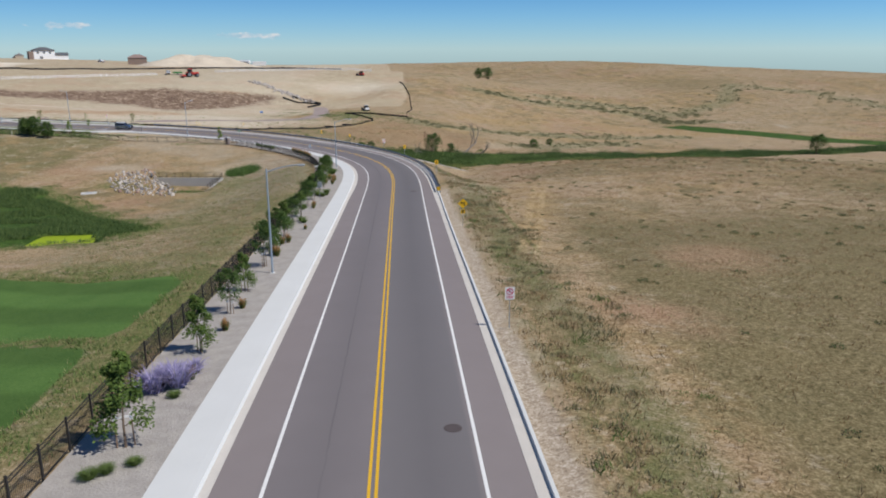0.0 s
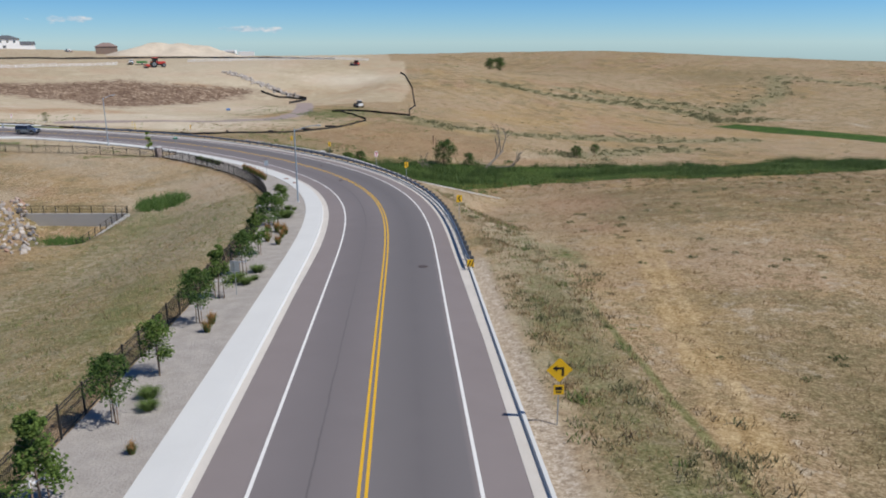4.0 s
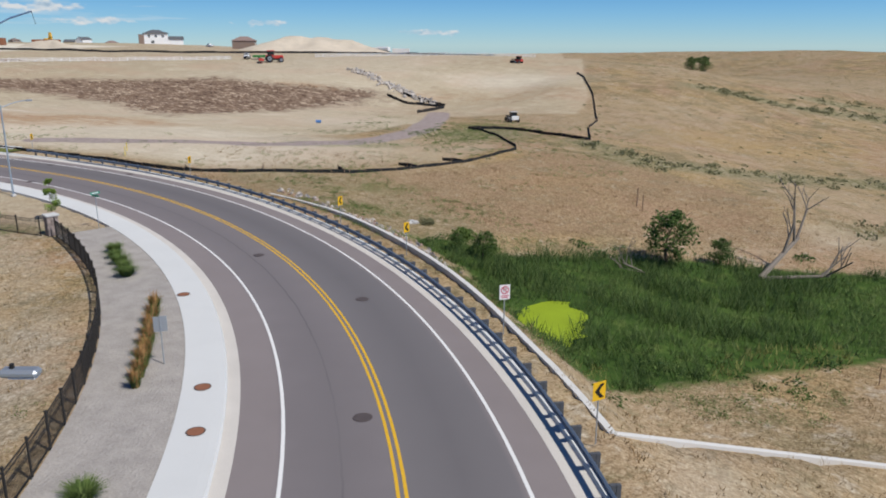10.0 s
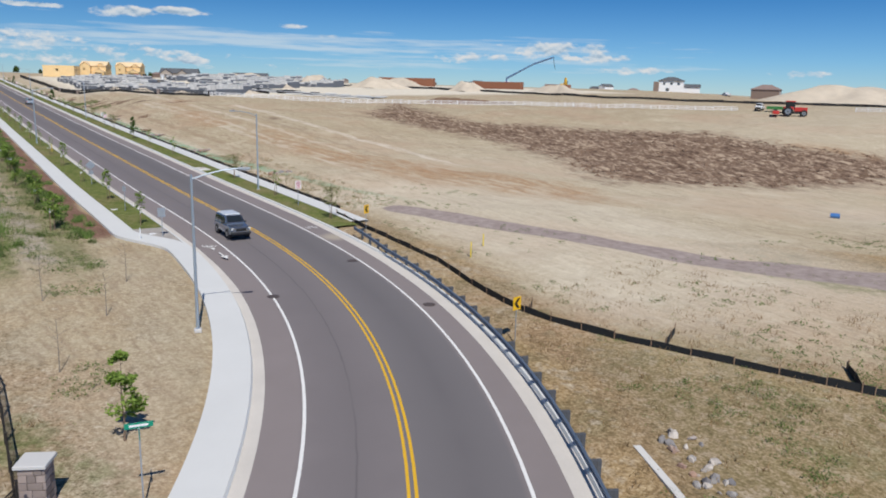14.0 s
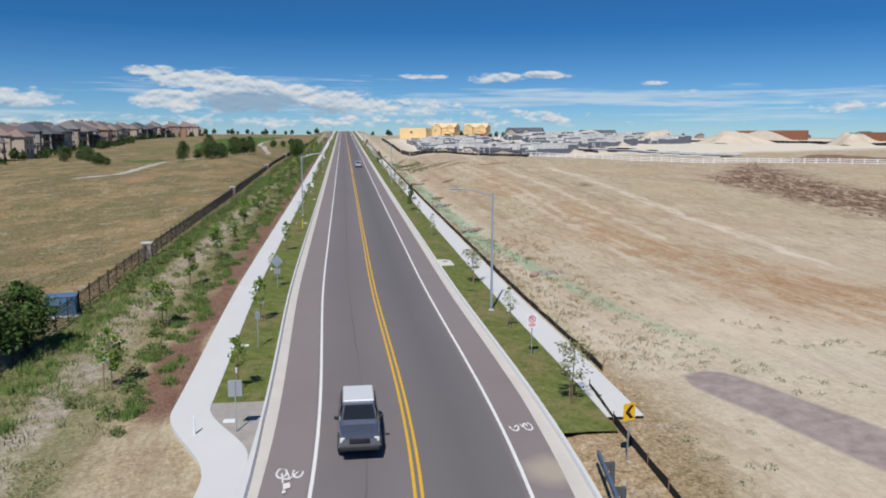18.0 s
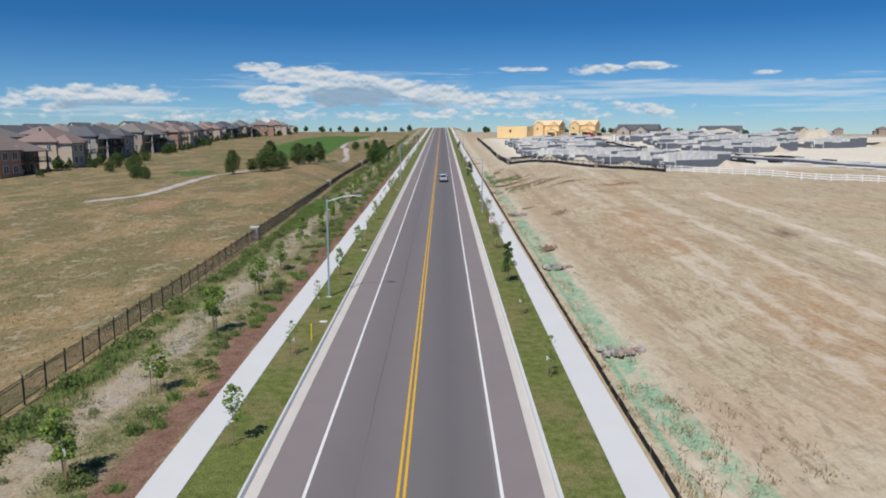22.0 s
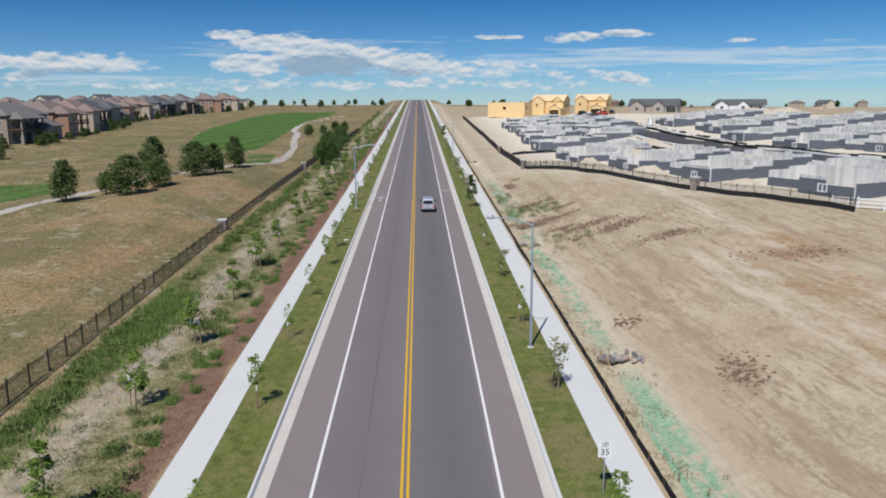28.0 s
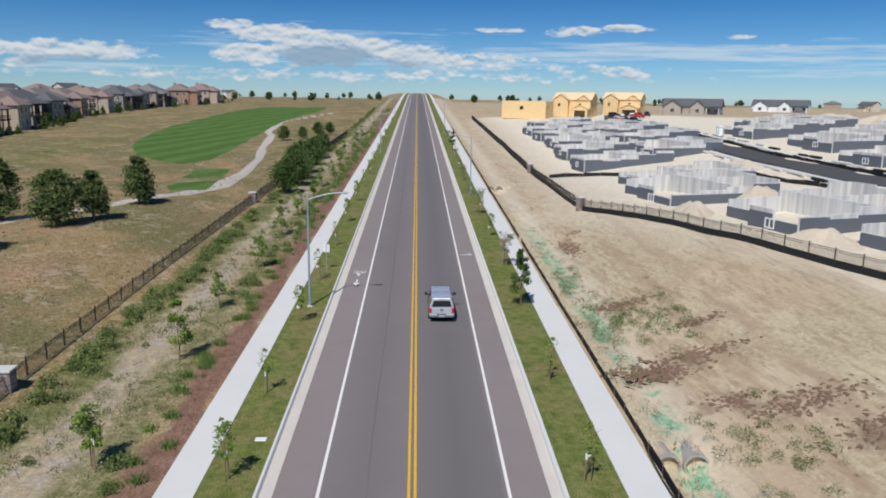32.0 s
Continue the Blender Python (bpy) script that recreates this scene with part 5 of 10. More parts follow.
for i, s in enumerate((246.2, 260, 273.8, 301, 315.5, 327.5, 345.8, 357, 371.8, 384, 397.6, 410.8, 422.2, 437.2, 450, 463, 477, 492, 508, 523, 540, 558, 578, 600)):
    kind = ("strip_d", "strip_b", "strip_d", "strip_b", "strip_b", "strip_c", "strip_d", "strip_a")[i % 8]
    plant(kind, s, 8.35 + .25 * math.sin(i), {"strip_a": "thin staked sapling with few leaves in grass", "strip_b": "nearly bare staked sapling in mown grass",
                                              "strip_c": "leafy young tree in the mown grass strip", "strip_d": "sparse olive-leaved young tree in grass"}[kind], STRIP_E)
plant("verge_a", 205, -11.2, "slim green sapling on dry ground", "", size=1.1)
for s, d in ((224, -14), (214, -15.5), (229, -17.5), (232, -12.5)):
    put("bare_sapling", lambda: (lambda r: (piece("trunk", limbs("trunk", 2.6, .03, 5, .7, .3, 12, M_DEADWOOD), r), r)[1])(group_of("dead_sapling", "bare leafless sapling on dry ground", "tree")),
        beside(s, d, .05, s * 40), "bare leafless sapling on dry ground", "dead saplings beyond the pillar")


def clump(name, label, category, parts):
    def make():
        root = group_of(name, label, category)
        for pn, me, lb in parts():
            piece(pn, me, root, None, lb)
        return root
    return make


GREEN_CLUMP = clump("ornamental_grass", "round green ornamental grass clump in gravel", "grass", lambda: [("blades", blade_mesh("blades", 620, .62, .72, .016, M_SEDGE, 3, .62), "")])
PLUME_CLUMP = clump("feather_grass", "upright feather grass with tan plumes in gravel", "grass", lambda: [
    ("blades", blade_mesh("blades", 340, .85, .6, .015, M_SEDGE, 4, .45), ""), ("plumes", blade_mesh("plumes", 130, 1.2, .60, .018, M_PLUME, 5, .45), "tan seed plumes")])
LAVENDER = clump("flowering_shrub", "loose shrub of lavender-blue flower spikes", "shrub", lambda: [
    ("blades", blade_mesh("blades", 160, .7, .6, .02, M_SAGE, 6, .7), ""), ("flower_mass", blade_mesh("flower_mass", 240, 1.0, .85, .03, M_LAVENDER, 7, .7), "lavender-blue flowers")])
for i, (s, d, k) in enumerate(((25.4, -11.0, .6), (25.8, -10.5, .55), (26.4, -9.6, .5), (101.4, -10.8, 1.0), (100.6, -10.0, .8), (101.8, -9.6, .55), (104.1, -9.8, .9), (127.4, -10.4, 1.25), (128.6, -10.2, .9),
                               (132.7, -10.4, .8), (132.3, -9.7, .5), (145.9, -10.4, .95), (149.8, -10.5, .95), (144, -10.4, .5), (181.9, -10.7, 1.1), (184, -10.6, .95), (185.8, -10.6, 1.05), (187.8, -10.6, .9),
                               (189.8, -10.3, 1.0), (33.2, -10.0, .5), (82.5, -10.4, .8), (81.3, -10.0, .7))):
    put("green_clump", GREEN_CLUMP, beside(early(s), d, .08, i * 50, k), "round green ornamental grass clump in gravel", "grass clumps in the gravel bed")
for i, (s, d, k) in enumerate(((160.2, -10.45, .8), (161.5, -10.4, .9), (163, -10.35, 1), (164.7, -10.3, 1), (166.6, -10.2, 1), (168.4, -10.15, 1), (170.4, -10.0, 1), (172.7, -9.8, .95), (119.7, -10.6, .9), (119.0, -9.9, .9),
                               (115.4, -10.9, .8), (113.9, -9.75, .8), (116.8, -9.8, .7), (118.4, -9.65, .7), (119.8, -11.5, .8), (71.2, -10.1, .8), (70.5, -10.6, .8), (70.4, -11.2, .8), (65.5, -10.2, .9), (65.8, -10.7, .9),
                               (43.8, -9.9, .7), (48.8, -9.85, .7), (35.6, -9.8, .6), (92.4, -10.2, .7), (91, -10.1, .7), (77.6, -9.3, .5))):
    put("plume_clump", PLUME_CLUMP, beside(early(s), d, .08, i * 70, k), "upright feather grass with tan plumes in gravel", "feather grasses in the gravel bed")
for s, d, k in ((34.0, -11.2, 1.1), (34.6, -10.2, 1.15), (35.6, -10.9, .9), (36.6, -9.9, .7)):
    put("lavender", LAVENDER, beside(early(s), d, .08, s * 30, k), "loose shrub of lavender-blue flower spikes", "lavender shrubs in the gravel bed")

# golf-side pines, creek trees and scattered shrubs
PINES = "dark pines beside the golf path"
for x, y, kind, k in ((-279.4, 171.3, "pine_a", 1.0), (-286, 174.5, "broadleaf", .5), (-283.2, 178.5, "pine_b", 1.15), (-290, 181, "pine_b", .9), (-307.5, 176.1, "pine_a", 1.2), (-300.5, 184.5, "pine_b", 1.15),
                      (-303.6, 186.9, "pine_a", .9), (-314.6, 188.6, "pine_a", 1.0)):
    put("tree_" + kind, tree(kind, "dark round-topped pine on dry grass"), on_ground(x, y, x * 37, k), "dark round-topped pine on dry grass", PINES)
BROAD = "dark leafy trees along the golf fence"
for x, y, k in ((-337, 204, .8), (-345, 205.5, .85), (-352, 205, .9), (-360, 205.5, .9), (-372, 206.5, .8), (-384, 207, .75), (-398, 207.5, .7), (-100, 180, .75), (-96, 179, .6), (-102.5, 181.5, .65), (-430, 196, .6), (-434, 201, .5), (-440, 205, .6), (-446, 208, .55)):
    put("tree_broadleaf", tree("broadleaf", "dense dark green leafy tree by the fence"), on_ground(x, y, x * 53, k), "dense dark green leafy tree by the fence", BROAD)
for x, y, k in ((-287, 147, .75), (-284.5, 150, .45), (-297, 146, .5), (-308, 140, .95), (-330, 128, .85), (-326, 133, .6), (-345, 130, .6), (-318, 130, .6), (-360, 128, .7), (-392, 127, .7), (-397, 126, .6)):
    put("tree_pine_b", tree("pine_b", "dark round-topped pine on dry grass"), on_ground(x, y, x * 29, k), "dark bushy evergreen near the golf houses", "evergreens near the golf houses")
for x, y, k in ((-2.5, 197, 1.0), (-18.5, 190, .5), (-21, 190.5, .35), (2.5, 199, .5), (27, 216, .55), (33, 226, .5), (112, 219, 1.15), (24, 500, 1.5), (30, 506, 1.7)):
    put("tree_creek_tree", tree("creek_tree", "leafy green tree beside the creek"), on_ground(x, y, x * 91, k, .1), "leafy dark green tree in the dry valley", "valley trees")


def dead_tree():
    root = group_of("dead_tree", "fallen bleached dead tree at the creek", "tree")
    bm = bmesh.new()
    rng = random.Random(4)

    def grow(a, d, length, r, depth):
        b = a + d * length
        tube(bm, a, b, r, r * .6, 7)
        if depth:
            for k in range(3):
                nd = (d + Vector((rng.uniform(-.8, .8), rng.uniform(-.8, .8), rng.uniform(-.1, .7)))).normalized()
                grow(a + d * length * rng.uniform(.5, 1), nd, length * rng.uniform(.45, .7), r * .5, depth - 1)
    grow(Vector((0, 0, .1)), Vector((.55, .65, .42)).normalized(), 5.2, .22, 3)
    grow(Vector((.3, 0, .1)), Vector((.95, .1, .08)).normalized(), 4.4, .16, 2)
    part("trunk", bm, M_DEADWOOD, root)
    return root


put("dead_tree", dead_tree, on_ground(5.6, 196.5, 0, 1.25))
put("dead_tree", dead_tree, on_ground(-4.5, 194, 160, .5))

# fields of tufts
rng = np.random.default_rng(11)


def scatter(n, x0, x1, y0, y1, keep):
    x, y = rng.uniform(x0, x1, n), rng.uniform(y0, y1, n)
    s, d = road_near(x, y)
    k = keep(x, y, s, d)
    return x[k], y[k], s[k], d[k]


def patches(x, y, f=.12, cut=.1):
    return np.sin(x * f + 1.7 * np.sin(y * f * .7)) * np.sin(y * f * 1.2 + np.sin(x * f * .6)) > cut


def field(name, x, y, lo, hi, mat, label, seed, blades, width, spread, category="grass", leafy=True, squat=.6):
    tuft_field(name, x, y, ground_z(x, y), rng.uniform(lo, hi, len(x)) ** 1.0, mat, label, seed, blades, width, spread, category, leafy, squat)


def lush_line(x, y):
    return poly_distance(x, y, CREEK)


def open_land(x, y):
    return ~inside(x, y, TEE) & ~inside(x, y, TEE_LOW) & ~inside(x, y, POND) & ~inside(x, y, MARSH) & ~inside(x, y, DIRT) & ~inside(x, y, REEDBED) & (lush_line(x, y) > 4)


x, y, s, d = scatter(28000, -60, 80, -8, 225, lambda x, y, s, d: ((d > 8.3) | (d < -13.5)) & open_land(x, y))
field("dry_grass", x[d < 0], y[d < 0], .14, .36, M_STRAW, "dry straw-coloured grass tufts on the golf bank", 44, 9, .024, .55, leafy=False)
field("dry_grass", x[d > 0], y[d > 0], .14, .36, M_STRAW_RED, "dry straw-coloured prairie grass tufts", 1, 9, .024, .55, leafy=False)
x, y, s, d = scatter(13000, -60, 90, -8, 260, lambda x, y, s, d: ((d > 8.5) | (d < -13.5)) & (patches(x, y) | ((d > 9) & (d < 13) & (s < 130)) | ((d < -13.5) & (d > -30) & (s < 150))) & open_land(x, y))
field("prairie_weeds", x, y, .12, .34, M_WEED, "low dusty green weeds in dry grass", 2, 12, .14, 1.4, "weeds")
x, y, s, d = scatter(1000, 12, 130, 20, 190, lambda x, y, s, d: (d > 16) & (lush_line(x, y) > 12))
x2, y2, s2, d2 = scatter(800, -40, 260, 215, 560, lambda x, y, s, d: (lush_line(x, y) > 14) & ~inside(x, y, DIRT))
x, y = np.r_[x, x2], np.r_[y, y2]
k = patches(x, y, .09, -.35)
field("sagebrush", x[k], y[k], .24, .55, M_BRUSH, "small grey-green sagebrush dotted over prairie", 3, 76, .13, 1.15, "shrub", squat=.65)
x, y, s, d = scatter(9000, -10, 40, -8, 165, lambda x, y, s, d: (d > 8.4) & (d < 16.5) & (s < 140) & patches(x, y, .7, .3))
k = patches(x, y, .5, .45)
field("bank_weeds", x[~k], y[~k], .12, .34, M_SAGE, "dusty green weeds on the road bank", 21, 40, .10, 1.2, "weeds")
field("bank_weeds", x[k], y[k], .15, .4, M_BUSH, "leafy green weeds on the road bank", 28, 44, .10, 1.0, "weeds")
for mat, label, seed, cut in ((M_STRAW, "pale straw tussocks on the road bank", 41, -.2), (M_SAGE, "grey olive tussocks on the road bank", 42, .1), (M_SEDGE, "fresh green tussocks on the road bank", 43, .72)):
    x, y, s, d = scatter(6500, -10, 40, -8, 165, lambda x, y, s, d: (d > 8.8) & (d < 15.5 + 1.5 * np.sin(s * .2)) & (s < 150) & patches(x + seed, y, .8, cut))
    field("tussocks", x, y, .2, .45, mat, label, seed, 22, .035, .55, leafy=False)
x, y, s, d = scatter(2600, -75, -10, 55, 170, lambda x, y, s, d: (d < -14) & (d > -50) & (s < 165) & patches(x, y, .3, .35) & open_land(x, y))
field("bank_weeds", x, y, .15, .4, M_BUSH, "low green weeds on the golf bank", 22, 40, .12, 1.3, "weeds")
def edge_of(x, y, *polys):
    return np.minimum.reduce([np.where(inside(x, y, q), 99.0, poly_distance(x, y, q + q[:1])) for q in polys])


x, y, s, d = scatter(26000, -92, -13, 18, 140, lambda x, y, s, d: (d < -13.2) & ~inside(x, y, TEE) & ~inside(x, y, TEE_LOW) & ~inside(x, y, MARSH) & (edge_of(x, y, TEE, TEE_LOW, MARSH) < 1.2 + 3.0 * patches(x, y, .35, .0)))
field("rough_grass", x, y, .14, .4, M_SEDGE, "green rough grass round the tees and the marsh", 39, 10, .035, .6, leafy=False)
k = patches(x, y, .6, .5)
field("rough_weeds", x[k], y[k], .2, .5, M_BUSH, "rank green weeds in the rough round the tees", 40, 30, .10, .9, "weeds", squat=1.0)
x, y, s, d = scatter(60000, -26, 180, 158, 275, lambda x, y, s, d: (inside(x, y, REEDBED) | (lush_line(x, y) < np.interp(x, [-20, 0, 60, 120], [2, 2, 3, 7]) + 1.0 * np.sin(x * .5))) & (d > 9.6) & ((x > -9.6) | ((poly_distance(x, y, DUCKWEED + DUCKWEED[:1]) > .5) & ~inside(x, y, DUCKWEED))))
pale = (poly_distance(x, y, REEDBED[1:9]) < 3.5) & (np.sin(x * .4) > -.3)
sedge = ~pale & np.where((x > 10 + 6 * np.sin(y * .4)) & (y < 206), ~patches(x, y * 1.6, .13, .35), patches(x + 9 * np.sin(y * .21), y * 1.8, .16, .2))
deep = ~pale & ~sedge
rx, ry = x[deep], y[deep]
tall = .75 + .85 * np.clip(.5 + 1.6 * np.sin(rx * .33 + 1.9 * np.sin(ry * .27)) * np.sin(ry * .41 + np.sin(rx * .23)), 0, 1)
tuft_field("reeds", rx, ry, ground_z(rx, ry), tall * rng.uniform(.75, 1.15, len(rx)), M_REED, "dense dark green reeds along the creek", 4, 10, .03, .7, "reeds")
field("sedge", x[sedge], y[sedge], .3, .75, M_SEDGE, "bright green sedge among the creek's reeds", 29, 12, .035, .8, "reeds", False)
field("rushes", x[pale], y[pale], .35, .8, M_REED_PALE, "yellow-green rushes at the creek's edge", 5, 4, .05, .5, "reeds", False)
x, y, s, d = scatter(2600, -30, 150, 160, 262, lambda x, y, s, d: (poly_distance(x, y, REEDBED + REEDBED[:1]) < 3.5) & (d > 10.5) & patches(x, y, .35, .0))
field("creek_bushes", x, y, .5, 1.1, M_LEAF_DARK, "low leafy green bushes along the creek's edge", 14, 90, .11, 1.1, "shrub")
x, y, s, d = scatter(30000, -96, -36, 80, 152, lambda x, y, s, d: (inside(x, y, MARSH) & patches(x, y, .22, -.55) & ~inside(x, y, MARSH_POOL) & (poly_distance(x, y, [(-48, 79.3), (-43, 75.3)]) > 3.2)) )
x2, y2, s2, d2 = scatter(2600, -53, -37, 126, 154, lambda x, y, s, d: (inside(x, y, POND) & (y < 140)) | (np.hypot((x + 41) / 3.5, (y - 149.5) / 3) < 1))
tuft_field("basin_reeds", x2, y2, ground_z(x2, y2) - np.where(y2 < 142, 2.2, 0), rng.uniform(.6, 1.5, len(x2)), M_BLADE, "tall green reeds in the outfall basin", 26, 12, .035, .7, "reeds")
field("marsh_reeds", x, y, .35, .9, M_REED, "dark green marsh reeds beside the golf course", 6, 7, .045, .6, "reeds", False)
x, y, s, d = scatter(16000, -480, -80, 165, 240, lambda x, y, s, d: (d < -14.4) & (d > -21) & (s > 236) & patches(x, y, .55, .0))
field("verge_weeds", x, y, .15, .42, M_SAGE, "weedy olive growth on the mulched verge", 7, 24, .15, 1.2, "weeds", squat=1.0)
x, y, s, d = scatter(22000, -480, -80, 165, 240, lambda x, y, s, d: (d < -13.8) & (d > -21.6) & (s > 236) & patches(x, y, .4, -.2))
field("verge_grass", x, y, .25, .65, M_WEED, "tall thin olive grasses on the verge", 17, 8, .02, .55, leafy=False)
x, y, s, d = scatter(14000, -480, -80, 165, 240, lambda x, y, s, d: (d < -14.2) & (d > -21.4) & (s > 232) & (s < 520) & patches(x, y, .35, .15))
field("verge_grass", x, y, .2, .5, M_SEDGE, "fresh green grasses on the weedy verge", 45, 9, .03, .6, leafy=False)
x, y, s, d = scatter(12000, -60, 30, -8, 150, lambda x, y, s, d: (((d > 8.6) & (d < 14)) | ((d < -13.2) & (d > -32))) & (s < 150) & ~inside(x, y, TEE) & ~inside(x, y, TEE_LOW))
field("roadside_grass", x, y, .2, .55, M_WEED, "tall thin olive grasses beside the road", 18, 7, .02, .6, leafy=False)
def roadside_shrubs():
    """Rows of round shrubs in the mulch, a ragged hedge along the fence, a few between."""
    r = random.Random(77)
    out = []
    for s in np.arange(244, 760, 2.6):
        near = s < 500
        if r.random() < .72:
            for _ in range(r.choice((1, 1, 2, 3)) if near else 1):
                out.append((s + r.uniform(-1.4, 1.4), -14.1 + r.uniform(-1.2, 1.1), r.uniform(.42, .8)))
        if r.random() < (.95 if math.sin(s * .09) > -.4 else .45):
            for _ in range(r.choice((2, 3, 4)) if near else 2):
                out.append((s + r.uniform(-1.4, 1.4), -20.6 + r.uniform(-.6, .9), r.uniform(.45, 1.0)))
        if r.random() < .35:
            out.append((s, -17.3 + r.uniform(-1.6, 1.6), r.uniform(.3, .6)))
        if r.random() < .4:
            out.append((s, -12.6 + r.uniform(-.6, .6), r.uniform(.2, .42)))
    xy = np.array([on_road(s, d)[:2] for s, d, h in out])
    return xy[:, 0], xy[:, 1], np.array([h for s, d, h in out])


q = np.array([on_road(a, b)[:2] for a, b in zip(rng.uniform(204, 480, 5000), rng.uniform(-22, -13.2, 5000))])
x, y = q[:, 0], q[:, 1]
k = patches(x, y, .45, np.where(road_near(x, y)[0] < 236, .62, -.15))
field("verge_weeds", x[k], y[k], .15, .5, M_BUSH, "rank green weeds on the verge above the bend", 30, 34, .11, 1.2, "weeds", squat=.9)

def mulch_clumps():
    """Ornamental grasses set about in the mulch, in loose twos and threes."""
    r = random.Random(91)
    out = []
    for s in np.arange(246, 620, 2.1):
        for _ in range(r.choice((0, 1, 1, 2, 3))):
            out.append((s + r.uniform(-1.1, 1.1), -13.1 + r.gauss(0, .55), r.uniform(.35, .68)))
    xy = np.array([on_road(s, d)[:2] for s, d, h in out])
    return xy[:, 0], xy[:, 1], np.array([h for s, d, h in out])


x, y, h = mulch_clumps()
tuft_field("verge_clumps", x, y, ground_z(x, y), h, M_MOUND, "upright green ornamental grasses in the bark mulch", 46, 110, .03, .42, "grass", False)
q = np.array([on_road(a, b)[:2] for a, b in zip(np.r_[rng.normal(386, 4, 420), rng.normal(370, 6, 120), rng.normal(300, 12, 90), rng.normal(262, 9, 110)], np.r_[rng.normal(-19.8, .9, 420), rng.normal(-20.4, .6, 120), rng.normal(-20.3, .7, 90), rng.normal(-19.4, 1.1, 110)])])
q = q[road_near(q[:, 0], q[:, 1])[1] > -21.4]
tuft_field("verge_grass", q[:, 0], q[:, 1], ground_z(q[:, 0], q[:, 1]), rng.uniform(.35, .75, len(q)), M_MOUND, "tall lush green grass along the fence", 47, 24, .035, .6, "grass", False)
x, y, h = roadside_shrubs()
near = road_near(x, y)[0] < 470
for k, n, leaf in ((near, 200, .105), (~near, 50, .19)):
    tuft_field("verge_shrubs", x[k], y[k], ground_z(x[k], y[k]), h[k], M_BUSH, "round green shrubs on mulch and along the fence", 8, n, leaf, .85, "shrub", True, 1.1)
x, y = x + .5 * np.sin(h * 900), y + .5 * np.cos(h * 900)
tuft_field("verge_shrubs", x, y, ground_z(x, y), h * .7, M_WEED, "pale olive weeds among the verge shrubs", 23, 45, .13, 1.2, "weeds", True, 1.0)
x, y, s, d = scatter(26000, -420, -60, 120, 200, lambda x, y, s, d: (d < -22) & (d > -75) & (s > 225) & ~inside(x, y, FAIRWAY) & ~inside(x, y, TEES_FAR))
field("meadow_grass", x, y, .10, .26, M_STRAW, "dry yellow meadow grass behind the fence", 9, 4, .06, .5, leafy=False)
x, y, s, d = scatter(1500, -420, -60, 120, 200, lambda x, y, s, d: (d < -23) & (d > -75) & (s > 225) & patches(x, y, .08, .2))
field("meadow_weeds", x, y, .12, .3, M_WEED, "low green weeds in the dry meadow", 15, 30, .15, 1.6, "weeds")
x, y, s, d = scatter(9000, -330, -40, 200, 262, lambda x, y, s, d: (((d > 12.2) & (d < 16 + .095 * np.maximum(0, 300 - s))) & patches(x, y, .5, .4)) | ((d > 12) & (d < 30) & (s < 262) & (s > 190) & patches(x, y, .3, .4)))
field("ditch_weeds", x, y, .14, .42, M_BUSH, "scattered green weeds beside the construction ditch", 10, 36, .11, 1.0, "weeds", squat=.9)
for mat, label, seed, n in ((M_STRAW, "pale straw tufts beside the silt fence", 48, 260), (M_SAGE, "grey olive weeds beside the silt fence", 49, 150), (M_BUSH, "small green weeds on the graded earth", 51, 170)):
    q = np.array([on_road(a, b)[:2] for a, b in zip(np.r_[rng.uniform(250, 300, n), rng.uniform(300, 460, n // 2)], np.r_[12.1 + 7.5 * rng.uniform(0, 1, n) ** 1.3, 12.1 + 2.2 * rng.uniform(0, 1, n // 2)])])
    field("ditch_weeds", q[:, 0], q[:, 1], .14, .4, mat, label, seed, 14 if mat is M_STRAW else 34, .03 if mat is M_STRAW else .09, .6 if mat is M_STRAW else 1.0, "weeds", mat is not M_STRAW, squat=.9)
q = np.array([on_road(a, b)[:2] for a, b in zip(np.r_[rng.normal(433, 3, 130), rng.normal(414, 2.5, 50), rng.normal(445, 6, 40)], np.r_[rng.uniform(13, 20, 130), rng.uniform(15, 20, 50), rng.uniform(12.5, 15, 40)])])
field("ditch_weeds", q[:, 0], q[:, 1], .25, .7, M_BUSH, "tall green weeds round the ditch culvert", 33, 100, .07, .9, "weeds", squat=1.0)
x, y, s, d = scatter(5000, -60, 0, 195, 290, lambda x, y, s, d: (np.hypot((x + 28) / 14, (y - 255) / 24) < 1) | ((d > 18) & (s > 195) & (s < 235) & patches(x, y, .25, .2)))
field("slope_weeds", x, y, .15, .45, M_BUSH, "green weeds on the slope below the site", 16, 14, .16, 1.1, "weeds")
x, y, s, d = scatter(1900, -48, -20, 230, 276, lambda x, y, s, d: inside(x, y, [(-41, 268), (-33, 266), (-22, 240), (-27, 229), (-35, 232), (-41, 246)]) & patches(x, y, .5, -.1))
field("slope_weeds", x, y, .14, .4, M_BUSH, "patch of green weeds between haul track and silt fence", 38, 30, .13, 1.1, "weeds", squat=.9)
for cx, cy, h, wide, mat, label in ((-21.4, 194.2, 1.25, .8, M_LEAF_MID, "round bright green bush on the dry bank"), (-18.6, 192.2, 1.0, .9, M_LEAF_MID, "low bright green bush on the dry bank"), (-16.2, 190.0, .8, 1.0, M_LEAF_MID, "low spreading green bush on the dry bank"), (-25.2, 196.2, .75, .7, M_SAGE, "round grey-green bush beside a plastic sheet")):
    r = np.random.default_rng(int(-cx * 10))
    px, py = cx + r.normal(0, wide * .5, 9), cy + r.normal(0, wide * .5, 9)
    tuft_field("bush", px, py, ground_z(px, py), h * r.uniform(.6, 1.0, 9), mat, label, 50 + int(h * 10), 150, .10, .8, "shrub", True, 1.0)
